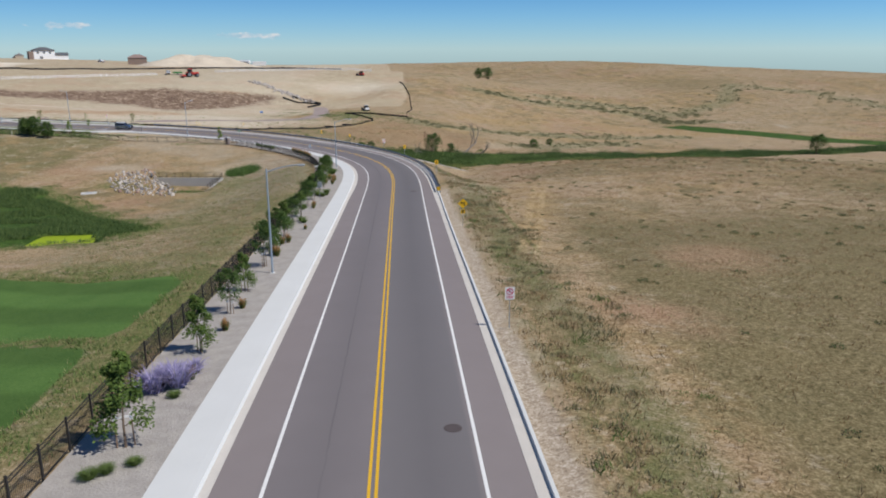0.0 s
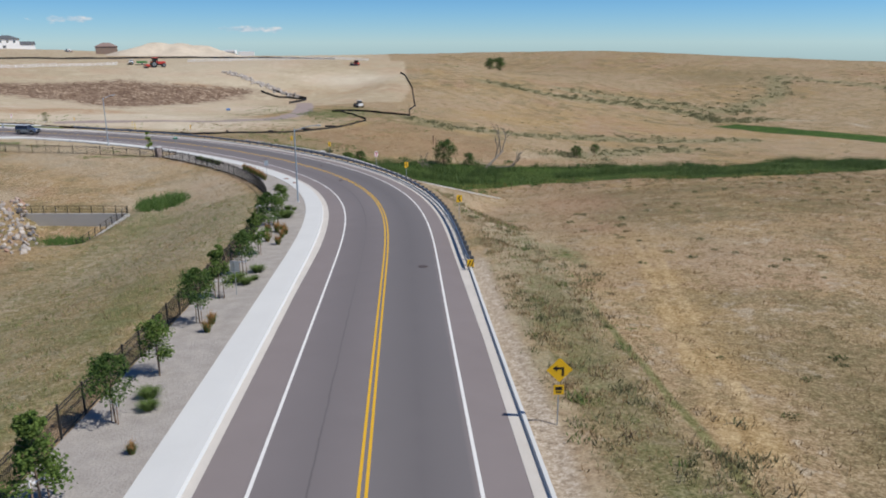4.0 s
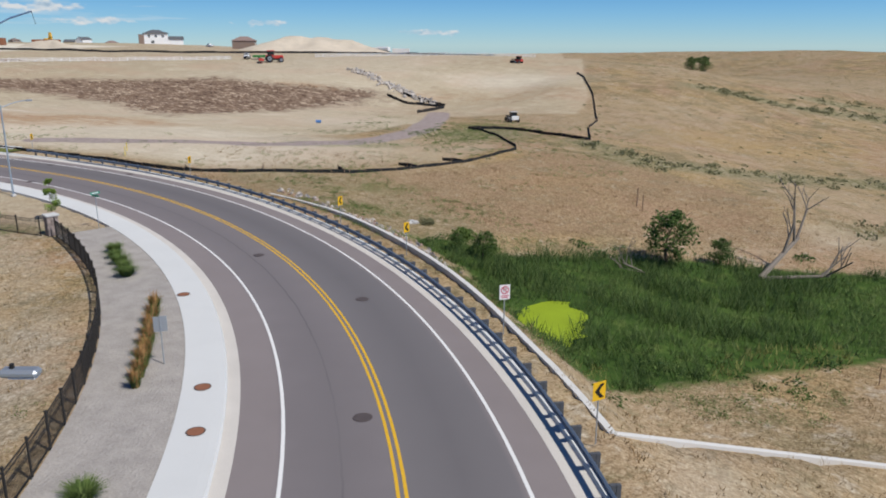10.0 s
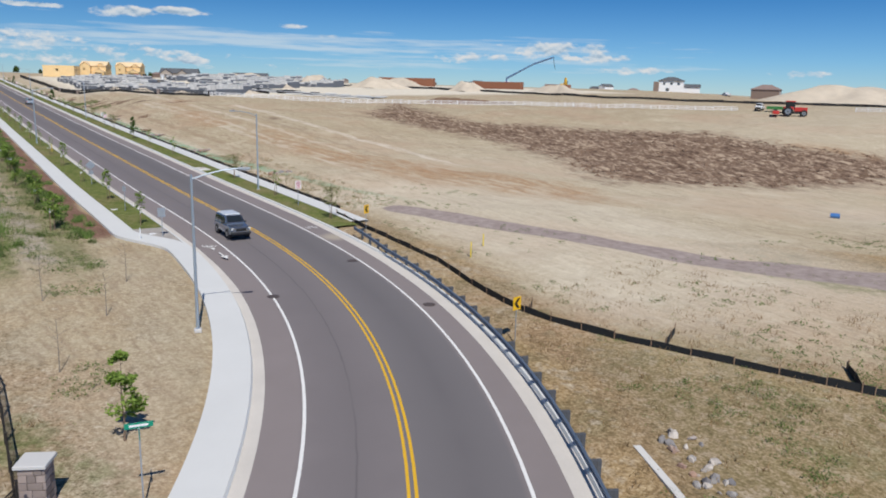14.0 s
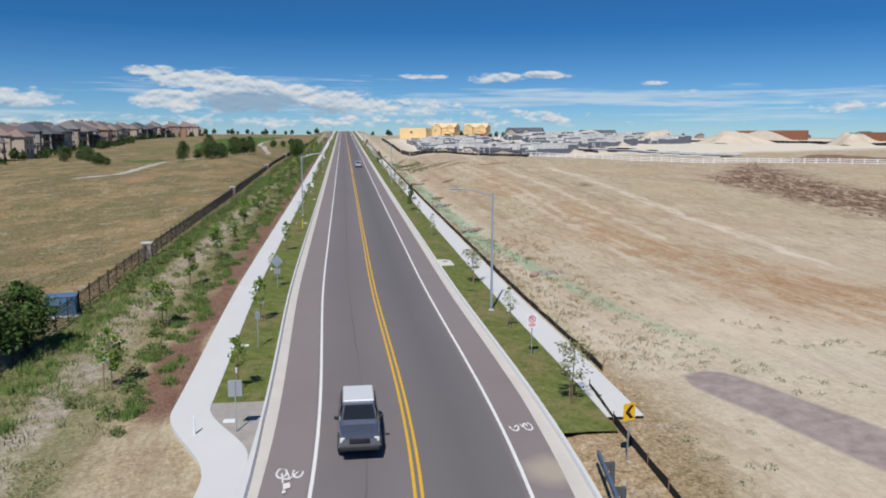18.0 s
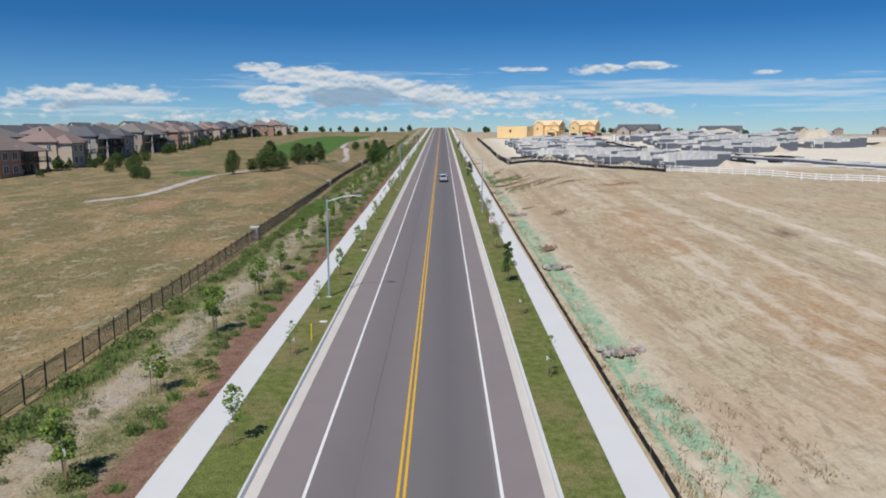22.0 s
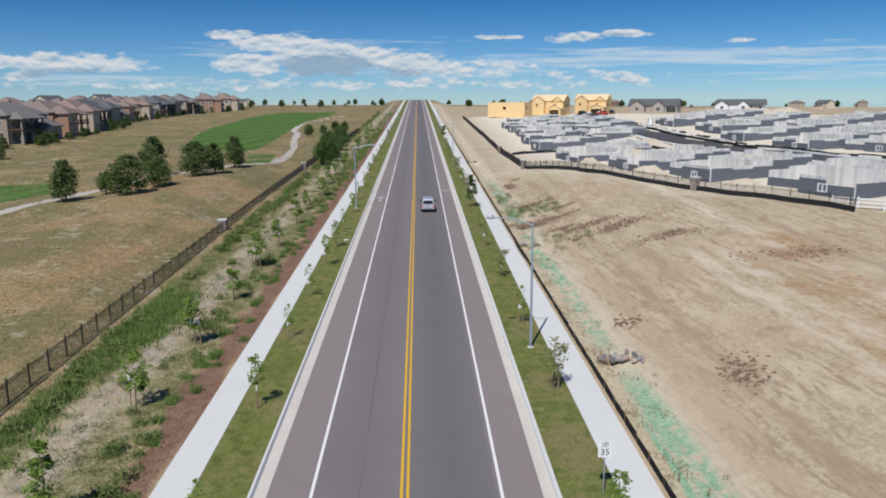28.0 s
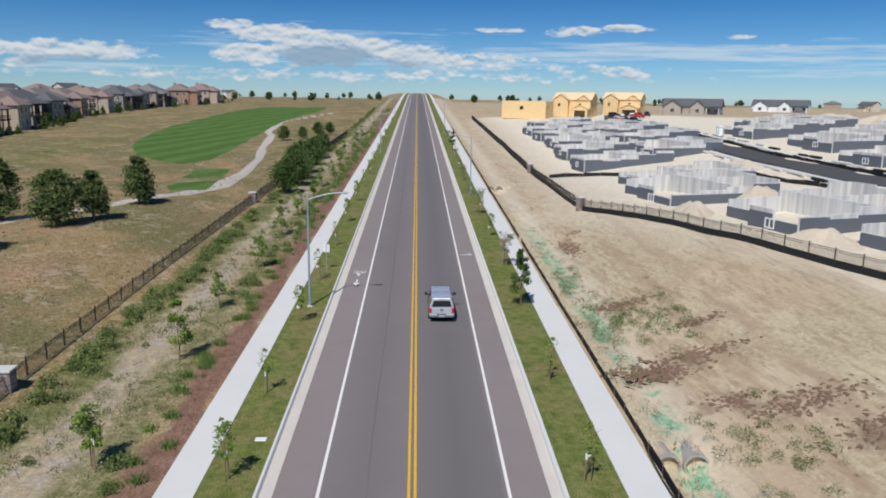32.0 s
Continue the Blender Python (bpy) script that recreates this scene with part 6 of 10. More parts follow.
q = np.array([on_road(a, b)[:2] for a, b in zip(rng.uniform(158, 208, 3000), 9.2 + 20 * rng.uniform(0, 1, 3600) ** 1.3)])
x, y = q[:, 0], q[:, 1]
k = patches(x, y, .3, -.05) & ~inside(x, y, DUCKWEED) & (poly_distance(x, y, DUCKWEED + DUCKWEED[:1]) > 1)
field("bank_weeds", x[k], y[k], .15, .5, M_BUSH, "green weeds on the bank below the guard rail", 27, 40, .10, 1.1, "weeds", squat=.9)


def along(line, n, wide):
    """Places strewn along a line on the plan."""
    seg = rng.integers(0, len(line) - 1, n)
    t = rng.uniform(0, 1, n)
    p = np.array(line, float)
    q = p[seg] + (p[seg + 1] - p[seg]) * t[:, None] + rng.normal(0, wide, (n, 2))
    return q[:, 0], q[:, 1]


for line, n, wide, lo, hi in ((GULLY, 260, 3, .5, 1.1), (SCRUB, 130, 3.5, .4, .9), (KNOLL, 60, 3, .5, 1.0), (RIM, 260, 6, .5, 1.1)):
    x, y = along(line, n, wide)
    field("scrub", x, y, lo, hi * 1.25, M_SAGE, "olive scrub bushes along a dry gully", n, 34, .22, 1.4, "shrub", squat=.8)

# ---- street furniture ----
M_SIGN_BACK = speckled("bare_aluminium", (.42, .45, .48), .08, 3, 30, .45, .6, .5, relief=0)
M_SIGN_WHITE = speckled("white_sign_sheeting", (.80, .79, .78), .05, 4, 30, .5)
M_SIGN_YELLOW = speckled("yellow_sign_sheeting", (.80, .47, .02), .06, 4, 30, .45)
M_SIGN_BLACK = speckled("black_sign_film", (.015, .015, .015), .2, 4, 30, .5)
M_SIGN_RED = speckled("red_sign_film", (.55, .05, .10), .1, 4, 30, .5)
M_SIGN_GREEN = speckled("green_sign_sheeting", (.01, .26, .16), .1, 4, 30, .5)
M_RUST = speckled("rusty_iron", (.30, .13, .075), .25, 3, 25, .85, .2, relief=.3)
M_IRON = speckled("worn_cast_iron", (.13, .105, .10), .25, 3, 25, .7, .4, relief=.4)
M_STONE = speckled("pillar_stone", (.30, .245, .22), .3, 3, 20, .9, relief=.5, by_piece=.3)
M_CAP = speckled("pillar_cap_concrete", (.58, .57, .55), .08, 2, 20, .85)
M_HEADWALL = speckled("headwall_concrete", (.66, .64, .60), .12, .8, 16, .88, relief=.2)
M_BLUE_BOX = speckled("blue_box_paint", (.10, .19, .30), .15, 1.5, 20, .5)
M_PIPE = speckled("corrugated_steel_pipe", (.50, .48, .45), .2, 2, 20, .6, .4, relief=.3)
M_FLAG_PINK = speckled("pink_marker", (.75, .25, .45), .1, 4, 20, .6)
M_POST_YELLOW = speckled("yellow_marker_plastic", (.80, .60, .03), .1, 4, 20, .5)
M_ROCK = speckled("broken_rock", (.34, .28, .245), .35, 1.4, 12, .9, relief=.5, by_piece=.6)
M_ROCK_PALE = speckled("pale_riprap", (.44, .395, .35), .3, 1.4, 12, .9, relief=.5, by_piece=.35)


def flat(bm, pts, y, thick=.004):
    """A flat shape in x and z, at y, facing -y."""
    vs = [bm.verts.new((px, y, pz)) for px, pz in pts]
    f = bm.faces.new(vs)
    r = bmesh.ops.extrude_face_region(bm, geom=[f])
    for v in r["geom"]:
        if isinstance(v, bmesh.types.BMVert):
            v.co.y += thick
    return bm


def ring_mesh(bm, r0, r1, y, cx=0.0, cz=0.0, n=24):
    a = [bm.verts.new((cx + r0 * math.cos(2 * math.pi * i / n), y, cz + r0 * math.sin(2 * math.pi * i / n))) for i in range(n)]
    b = [bm.verts.new((cx + r1 * math.cos(2 * math.pi * i / n), y, cz + r1 * math.sin(2 * math.pi * i / n))) for i in range(n)]
    for i in range(n):
        bm.faces.new((a[i], a[(i + 1) % n], b[(i + 1) % n], b[i]))
    return bm


def text_part(name, body, size, mat, parent, y, x=0.0, z=0.0):
    cu = bpy.data.curves.new(name, 'FONT')
    cu.body, cu.size, cu.align_x, cu.align_y, cu.extrude = body, size, 'CENTER', 'CENTER', .002
    tmp = bpy.data.objects.new(name, cu)
    scene.collection.objects.link(tmp)
    me = bpy.data.meshes.new_from_object(tmp.evaluated_get(bpy.context.evaluated_depsgraph_get()))
    bpy.data.objects.remove(tmp)
    me.materials.clear()
    me.materials.append(mat)
    return piece(name, me, parent, pose(x, y, z, 90, 0, 0))


def post_part(root, height, width=.055, mat=None):
    bm = bmesh.new()
    box(bm, -width / 2, .012, -.2, width / 2, .012 + width * .7, height, .006)
    return part("post", bm, mat or M_SIGN_BACK, root)


def panel_part(root, w, h, z, mat, corner=.03, name="panel"):
    bm = bmesh.new()
    box(bm, -w / 2, -.004, z - h / 2, w / 2, .008, z + h / 2, .003)
    p = part(name, bm, mat, root)
    return p


def chevron_sign():
    root = group_of("chevron_sign", "yellow chevron sign with a black arrow on a post", "road sign")
    post_part(root, 2.35)
    p = panel_part(root, .62, .76, 2.05, M_SIGN_YELLOW)
    bm = bmesh.new()
    flat(bm, [(-.22, 2.05), (.04, 2.34), (.24, 2.34), (-.01, 2.05), (.24, 1.76), (.04, 1.76)], -.012)
    part("arrow", bm, M_SIGN_BLACK, p, "black chevron arrow")
    return root


def curve_sign():
    root = group_of("curve_warning_sign", "yellow diamond turn sign with a small plate", "road sign")
    post_part(root, 3.0)
    bm = bmesh.new()
    flat(bm, [(0, 1.85), (.57, 2.42), (0, 2.99), (-.57, 2.42)], -.004, .012)
    p = part("panel", bm, M_SIGN_YELLOW, root)
    bm = bmesh.new()
    flat(bm, [(.1, 2.14), (.2, 2.14), (.2, 2.55), (-.1, 2.55), (-.1, 2.65), (-.3, 2.5), (-.1, 2.35), (-.1, 2.45), (.1, 2.45)], -.012)
    part("arrow", bm, M_SIGN_BLACK, p, "black turn arrow")
    q = panel_part(root, .46, .46, 1.5, M_SIGN_YELLOW, name="plate")
    bm = bmesh.new()
    box(bm, -.15, -.012, 1.48, .15, -.006, 1.64)
    box(bm, -.12, -.012, 1.36, .12, -.006, 1.42)
    part("legend", bm, M_SIGN_BLACK, q)
    return root


def no_parking_sign():
    root = group_of("no_parking_sign", "white no-parking sign with a red ring on a post", "road sign")
    post_part(root, 2.65)
    p = panel_part(root, .60, .82, 2.22, M_SIGN_WHITE)
    bm = bmesh.new()
    ring_mesh(bm, .17, .225, -.01, 0, 2.34)
    flat(bm, [(-.17, 2.47), (-.13, 2.51), (.17, 2.21), (.13, 2.17)], -.012)
    part("ring", bm, M_SIGN_RED, p, "red prohibition ring")
    text_part("letter", "P", .34, M_SIGN_BLACK, p, -.009, 0, 2.34)
    bm = bmesh.new()
    box(bm, -.22, -.012, 2.0, .22, -.006, 2.05)
    box(bm, -.18, -.012, 1.9, .18, -.006, 1.95)
    part("legend", bm, M_SIGN_RED, p)
    return root


def speed_sign():
    root = group_of("speed_limit_sign", "white speed limit sign reading 35 on a post", "road sign")
    post_part(root, 2.6)
    p = panel_part(root, .61, .76, 2.2, M_SIGN_WHITE)
    text_part("number", "35", .42, M_SIGN_BLACK, p, -.009, 0, 2.06)
    text_part("words", "SPEED", .13, M_SIGN_BLACK, p, -.009, 0, 2.47)
    text_part("words", "LIMIT", .13, M_SIGN_BLACK, p, -.009, 0, 2.35)
    return root


def plain_sign(shape, back=False):
    def make():
        what = "grey back of a road sign on a steel post" if back else "plain white sign on a steel post"
        root = group_of("road_sign", what, "road sign")
        post_part(root, 2.5)
        if shape == "diamond":
            bm = bmesh.new()
            flat(bm, [(0, 1.75), (.53, 2.28), (0, 2.81), (-.53, 2.28)], -.004, .012)
            part("panel", bm, M_SIGN_BACK if back else M_SIGN_WHITE, root)
            panel_part(root, .5, .42, 1.45, M_SIGN_BACK, name="plate")
        else:
            w, h = {"tall": (.46, .62), "wide": (.62, .76), "pair": (.6, .76), "slim": (.3, .46)}[shape]
            panel_part(root, w, h, 2.1, M_SIGN_BACK if back else M_SIGN_WHITE)
        return root
    return make


def street_name_sign():
    root = group_of("street_name_sign", "green street-name blades crossed on a post", "road sign")
    post_part(root, 2.85)
    for k, (z, turn) in enumerate(((2.95, 0), (2.72, 90))):
        bm = bmesh.new()
        box(bm, -.45, -.01, z - .1, .45, .01, z + .1, .004)
        b = part("blade", bm, M_SIGN_GREEN, root, "green blade with white bars")
        b.matrix_basis = pose(0, .03, 0, 0, 0, turn)
        bm = bmesh.new()
        box(bm, -.3, -.016, z - .04, .3, -.011, z + .04)
        part("legend", bm, M_SIGN_WHITE, b)
    return root


def sign(key, make, s, d, turn=0.0, label="", group=""):
    """turn 0 faces the traffic that comes up the road from its start."""
    return put(key, make, beside(s, d, .05, turn), label, group)


CHEV = "chevron signs round the bend"
for s, d, turn in ((125, 7.9, 12), (151.3, 7.75, 20), (178.2, 8.4, 25), (188.6, 8.0, 25), (214.3, 8.0, 25), (240.5, 9.0, 20)):
    sign("chevron", chevron_sign, s, d, turn, "", CHEV)
sign("curve", curve_sign, 77, 8.2)
sign("no_parking", no_parking_sign, 38.8, 8.0, 0, "", "no-parking signs")
for s, d in ((162.5, 7.9), (253.7, 8.3), (355.2, 8.3), (450.5, 8.5), (545, 8.4)):
    sign("no_parking", no_parking_sign, s, d, 0, "", "no-parking signs")
sign("speed", speed_sign, 360.3, 8.75)
for s, d, shape in ((163, -9.4, "wide"), (98, -10.1, "wide"), (244.7, -7.8, "wide"), (257.5, -8.0, "slim"), (350.5, -8.05, "pair"), (448.2, -8.2, "pair")):
    sign("back_" + shape, plain_sign(shape, shape not in ("pair",)), s, d, 180, "", "signs seen from behind")
sign("back_diamond", plain_sign("diamond", True), 274, -7.9, 180)
sign("street_name", street_name_sign, 199.3, -9.15, 20)


def street_lamp():
    root = group_of("street_lamp", "tall grey steel street lamp with a curved arm", "street lamp")
    bm = bmesh.new()
    tube(bm, (0, 0, .1), (0, 0, 8.75), .095, .065, 12)
    pole = part("pole", bm, M_STEEL, root)
    bm = bmesh.new()
    box(bm, -.2, -.2, -.1, .2, .2, .12, .03)
    part("base", bm, M_CAP, root, "square concrete footing")
    bm = bmesh.new()
    last = None
    for i in range(9):
        t = i / 8
        p = Vector((2.55 * t, 0, 8.5 + .55 * math.sin(t * math.pi / 2)))
        if last:
            tube(bm, last, p, .042, .038, 8)
        last = p
    part("arm", bm, M_STEEL, root)
    bm = bmesh.new()
    box(bm, 2.45, -.13, 8.98, 3.1, .13, 9.12, .05)
    head = part("lamp_head", bm, M_SIGN_BACK, root, "pale grey lamp head")
    bm = bmesh.new()
    box(bm, 2.6, -.09, 8.955, 3.05, .09, 8.985, .01)
    part("lens", bm, M_TAG, head)
    bm = bmesh.new()
    tube(bm, (2.65, 0, 9.1), (2.65, 0, 9.2), .04, .04, 8)
    part("photocell", bm, M_SIGN_BLACK, head)
    return root


for s, d in ((54.5, -9.5), (138, -9.2), (219.2, -9.15), (321.9, -8.25), (437, -8.2), (552, -8.2), (667, -8.2)):
    put("street_lamp", street_lamp, beside(s, d, .05), "", "street lamps along the road")
for s, d in ((264.6, 8.25), (379, 8.3), (493, 8.3), (607, 8.3)):
    put("street_lamp", street_lamp, beside(s, d, .05, 180), "", "street lamps along the road")


# ---- guard rail ----
def guard_rail():
    root = group_of("guard_rail", "dark steel guard rail on timber posts round the bend", "guard rail")
    prof = [(.0, .50), (-.08, .53), (-.08, .60), (-.02, .63), (-.02, .67), (-.08, .70), (-.08, .77), (0, .80), (.02, .80), (.02, .50)]

    def flare(s):
        return 6.66 + .12 * max(0, (112 - s) / 8) ** 2 + .9 * max(0, (s - 232) / 8)
    for i, sa in enumerate(np.arange(104.5, 238, 7.62)):
        sb = min(sa + 7.64, 240)
        seg = sweep("rail", sa, sb, lambda s: [(flare(s) + a, b - .05) for a, b in prof], M_RAIL, 1.9, parent=root)
        for p in seg.data.polygons:
            p.use_smooth = False
    bm = bmesh.new()
    box(bm, -.09, -.075, -.4, .09, .075, .82, .012)
    post = bpy.data.meshes.new("post")
    bm.to_mesh(post)
    bm.free()
    post.materials.append(M_POST)
    bm = bmesh.new()
    box(bm, -.11, -.07, .5, .11, .07, .82, .012)
    block = bpy.data.meshes.new("spacer")
    bm.to_mesh(block)
    bm.free()
    block.materials.append(M_POST)
    for s in np.arange(105.5, 240, 1.905):
        d = flare(s)
        th = math.degrees(float(np.interp(s, SS, CTH)))
        x, y, z = on_road(s, d + .33, -.05)
        piece("post", post, root, yaw_pose(x, y, z, th))
        x, y, z = on_road(s, d + .13, -.05)
        piece("spacer", block, root, yaw_pose(x, y, z, th))
    x, y, z = on_road(104.2, flare(104.2), -.05)
    bm = bmesh.new()
    box(bm, -.28, -.06, .28, .28, .06, .86, .03)
    e = part("end_plate", bm, M_SIGN_YELLOW, root, "yellow end plate with black stripes")
    e.matrix_basis = yaw_pose(x, y, z, 4)
    bm = bmesh.new()
    for k in (-.15, .1):
        flat(bm, [(k - .1, .3), (k, .3), (k + .22, .84), (k + .12, .84)], -.068)
    part("stripes", bm, M_SIGN_BLACK, e)
    return root


guard_rail()


def headwall():
    """The concrete culvert wall below the bend, with its wing to the creek."""
    root = group_of("headwall", "long white concrete culvert wall below the bend", "wall", kind="structure")
    path = [on_road(s, float(np.interp(s, [152, 162, 173, 193, 204.2], [8.75, 8.6, 9.2, 10.0, 9.35]))) for s in np.arange(152, 204.5, 3)]
    for a, b in zip(path, path[1:]):
        wall_piece(root, (a[0], a[1], -6.02), (b[0], b[1], -6.02), .32, 5.2)
    wx, wy = np.linspace(-7.2, 6.6, 9), np.linspace(155.2, 163.5, 9)
    wing = list(zip(wx, wy, np.linspace(-6.02, -10.57, 9)))
    for a, b in zip(wing, wing[1:]):
        wall_piece(root, a, b, .32, 1.5)
    return root


def wall_piece(root, a, b, w, deep, mat=None, name="wall_section"):
    a, b = Vector(a), Vector(b)
    u = Vector((b.x - a.x, b.y - a.y, 0)).normalized()
    n = Vector((-u.y, u.x, 0)) * w / 2
    a, b = a - u * .01, b + u * .01
    top = [a - n, b - n, b + n, a + n]
    verts = [Vector(v) for v in top] + [Vector(v) - Vector((0, 0, deep)) for v in top]
    me = mesh_of(name, verts, [(0, 1, 2, 3), (7, 6, 5, 4), (0, 4, 5, 1), (1, 5, 6, 2), (2, 6, 7, 3), (3, 7, 4, 0)], mat or M_HEADWALL)
    return piece(name, me, root)


headwall()


# ---- fences ----
def panel_mesh(length, height, gap=.125):
    bm = bmesh.new()
    for z in (.12, height - .22, height - .05):
        box(bm, 0, -.016, z - .018, length, .016, z + .018)
    n = int(length / gap)
    for i in range(1, n):
        q = length * i / n
        box(bm, q - .0032, -.008, .06, q + .0032, .008, height)
    me = bpy.data.meshes.new("fence_panel")
    bm.to_mesh(me)
    bm.free()
    me.materials.append(M_BLACK)
    return me


def fence_along(points, label, bay=2.4, height=1.45, post_w=.075, fabric=False):
    root = group_of("fence", label, "fence", kind="structure")
    panel = panel_mesh(1.0, height, .05 if bay > 2 else .1)
    bm = bmesh.new()
    box(bm, -post_w / 2, -post_w / 2, -.2, post_w / 2, post_w / 2, height + .1, .006)
    box(bm, -post_w * .62, -post_w * .62, height + .1, post_w * .62, post_w * .62, height + .14, .004)
    post = bpy.data.meshes.new("post")
    bm.to_mesh(post)
    bm.free()
    post.materials.append(M_BLACK)
    pts = [Vector(p) for p in points]
    for a, b in zip(pts, pts[1:]):
        piece("post", post, root, Matrix.Translation(a))
        u = b - a
        x = u.normalized()
        m = Matrix((x, Vector((-x.y, x.x, 0)).normalized(), (0, 0, 1))).transposed().to_4x4()
        piece("fence_panel", panel, root, Matrix.Translation(a) @ m @ Matrix.Diagonal((u.length, 1, 1, 1)))
        if fabric:
            wall_piece(root, (a.x, a.y, a.z + .62), (b.x, b.y, b.z + .62), .03, .75, M_NET, "silt_fabric")
    piece("post", post, root, Matrix.Translation(pts[-1]))
    return root


def walk_line(line, step):
    """Places every step metres along a line on the ground."""
    out, left = [], 0.0
    for (ax, ay), (bx, by) in zip(line, line[1:]):
        length = math.hypot(bx - ax, by - ay)
        q = left
        while q < length:
            out.append((ax + (bx - ax) * q / length, ay + (by - ay) * q / length))
            q += step
        left = q - length
    out.append(line[-1])
    xs, ys = zip(*out)
    return [(px, py, pz) for px, py, pz in zip(xs, ys, ground_z(xs, ys))]


def road_line(sa, sb, d, step, up):
    return [on_road(s, d(s) if callable(d) else d, up) for s in np.arange(sa, sb + .01, step)]


fence_along(road_line(-57, 198.4, -12.75, 2.43, .03), "black steel picket fence along the gravel bed")
fence_along(walk_line([(-52.6, 177.4), (-62, 178.4), (-75, 178.8), (-88, 179.6), (-99, 181)], 2.4), "black steel picket fence on dry grass")
fence_along(road_line(256, 600, lambda s: float(np.interp(s, [256, 300, 360, 440, 490, 540, 600], [-21.5, -22, -22.6, -22.9, -22.5, -21.5, -20])), 2.45, .0), "black steel picket fence beside the golf course")
PAD_EDGE = [(-508, 260), (-430, 253), (-358.5, 247.1), (-313, 242.7), (-287, 247.5), (-264.6, 254), (-252.2, 259.1), (-244, 262)]
fence_along(walk_line(PAD_EDGE, 2.45), "black fence with silt fabric round the building plots", fabric=True)


def pillar():
    root = group_of("fence_pillar", "square stone fence pillar with a concrete cap", "pillar")
    rng = random.Random(3)
    bm = bmesh.new()
    box(bm, -.36, -.36, -.3, .36, .36, 1.62)
    core = part("core", bm, M_STONE, root)
    for row in range(6):
        for side in range(4):
            q = -.42
            while q < .42:
                w = rng.choice((.28, .42, .5))
                if q + w > .43:
                    w = .42 - q
                if w < .05:
                    break
                bm = bmesh.new()
                dz = row * .27
                box(bm, q + .008, -.42 - rng.uniform(0, .02), dz + .008, q + w - .008, -.35, dz + .258, .012)
                s = part("stone", bm, M_STONE, root)
                s.matrix_basis = pose(0, 0, 0, 0, 0, 90 * side)
                q += w
    bm = bmesh.new()
    box(bm, -.52, -.52, 1.6, .52, .52, 1.74, .02)
    part("cap", bm, M_CAP, root, "pale concrete cap")
    return root


for s, d in ((126.5, -12.9), (199.6, -12.7), (289, -21.9), (353.6, -22.6), (420.5, -22.95), (484, -22.6), (549, -21.3)):
    put("pillar", pillar, beside(s, d, -.05, 3), "", "stone pillars of the fences")
for x, y in ((-358.5, 247.1), (-313, 242.7), (-264.6, 254.2)):
    put("pillar", pillar, on_ground(x, y, 20), "", "stone pillars of the fences")


def silt_fence(line, label, height=.45, step=2.2):
    root = group_of("silt_fence", label, "silt fence", kind="structure")
    pts = walk_line(line, step)
    bm = bmesh.new()
    box(bm, -.025, -.025, -.3, .025, .025, height + .12)
    stake = bpy.data.meshes.new("stake")
    bm.to_mesh(stake)
    bm.free()
    stake.materials.append(M_STAKE)
    rng = random.Random(8)
    for a, b in zip(pts, pts[1:]):
        h1, h2 = height * rng.uniform(.75, 1.05), height * rng.uniform(.75, 1.05)
        wall_piece(root, (a[0], a[1], a[2] + h1), (b[0], b[1], b[2] + h2), .025, height + .1, M_NET, "fabric")
        piece("stake", stake, root, yaw_pose(*a, rng.uniform(0, 90)))
    return root


silt_fence([on_road(s, 11.75)[:2] for s in np.arange(251, 462, 3)], "low black silt fence with timber stakes beside the footpath", .42)
silt_fence([on_road(s, 11.75)[:2] for s in np.arange(463, 640, 4)], "low black silt fence along the far footpath", .42, 4)
silt_fence([(-90, 212.6), (-86.3, 212.0), (-78.4, 211.1), (-70, 209.9), (-64.3, 208.1), (-60.7, 207.2), (-57.6, 206.8), (-54.8, 206.9), (-51, 207.5), (-47.2, 208.4), (-43.9, 210), (-39.3, 211.6), (-33.4, 218), (-27.5, 225.5), (-21.8, 238), (-27.5, 253.5), (-34.5, 264.5)], "long sagging black silt fence below the graded site")
silt_fence([(-34.5, 264.5), (-27, 266), (-16.3, 258.8), (-11.9, 256.3), (-13.4, 286), (-11.9, 296), (-14.2, 330), (-18, 356), (-20.6, 364)], "black silt fence climbing the slope to the site", .6)
silt_fence([(-350, 248.5), (-341, 264.5), (-340, 275), (-323, 275), (-294.5, 279.5), (-282, 281), (-262, 290)], "black silt fence between the building plots", .7, 3)
silt_fence([(-420, 296), (-374, 291), (-338, 291), (-318, 290), (-296, 295), (-270, 306)], "black silt fence beyond the new street", .7, 3)
silt_fence([(-338, 327), (-315, 355), (-294, 376), (-250, 389), (-203, 397), (-165, 412), (-139, 432), (-100, 445), (-60, 452)], "black silt fence on the plateau's rim", .9, 6)
for a, b in (((-57.2, 206.9), (-58.3, 208.2)), ((-48.2, 208.3), (-49.5, 211.1)), ((-39.3, 211.8), (-41.2, 214.5)), ((-32.3, 219.4), (-35.0, 220.2)), ((-27.6, 225.6), (-30.6, 226.2))):
    silt_fence([a, b], "short black silt fence spur running uphill", .5, 1.5)


def vinyl_fence(line, label, bay=2.44):
    root = group_of("rail_fence", label, "fence", kind="structure")
    bm = bmesh.new()
    box(bm, -.065, -.065, -.2, .065, .065, 1.35, .01)
    post = bpy.data.meshes.new("post")
    bm.to_mesh(post)
    bm.free()
    post.materials.append(M_TAG)
    pts = walk_line(line, bay)
    for a, b in zip(pts, pts[1:]):
        piece("post", post, root, Matrix.Translation(a))
        for z in (1.18, .78, .38):
            wall_piece(root, (a[0], a[1], a[2] + z), (b[0], b[1], b[2] + z), .04, .14, M_TAG, "rail")
    return root


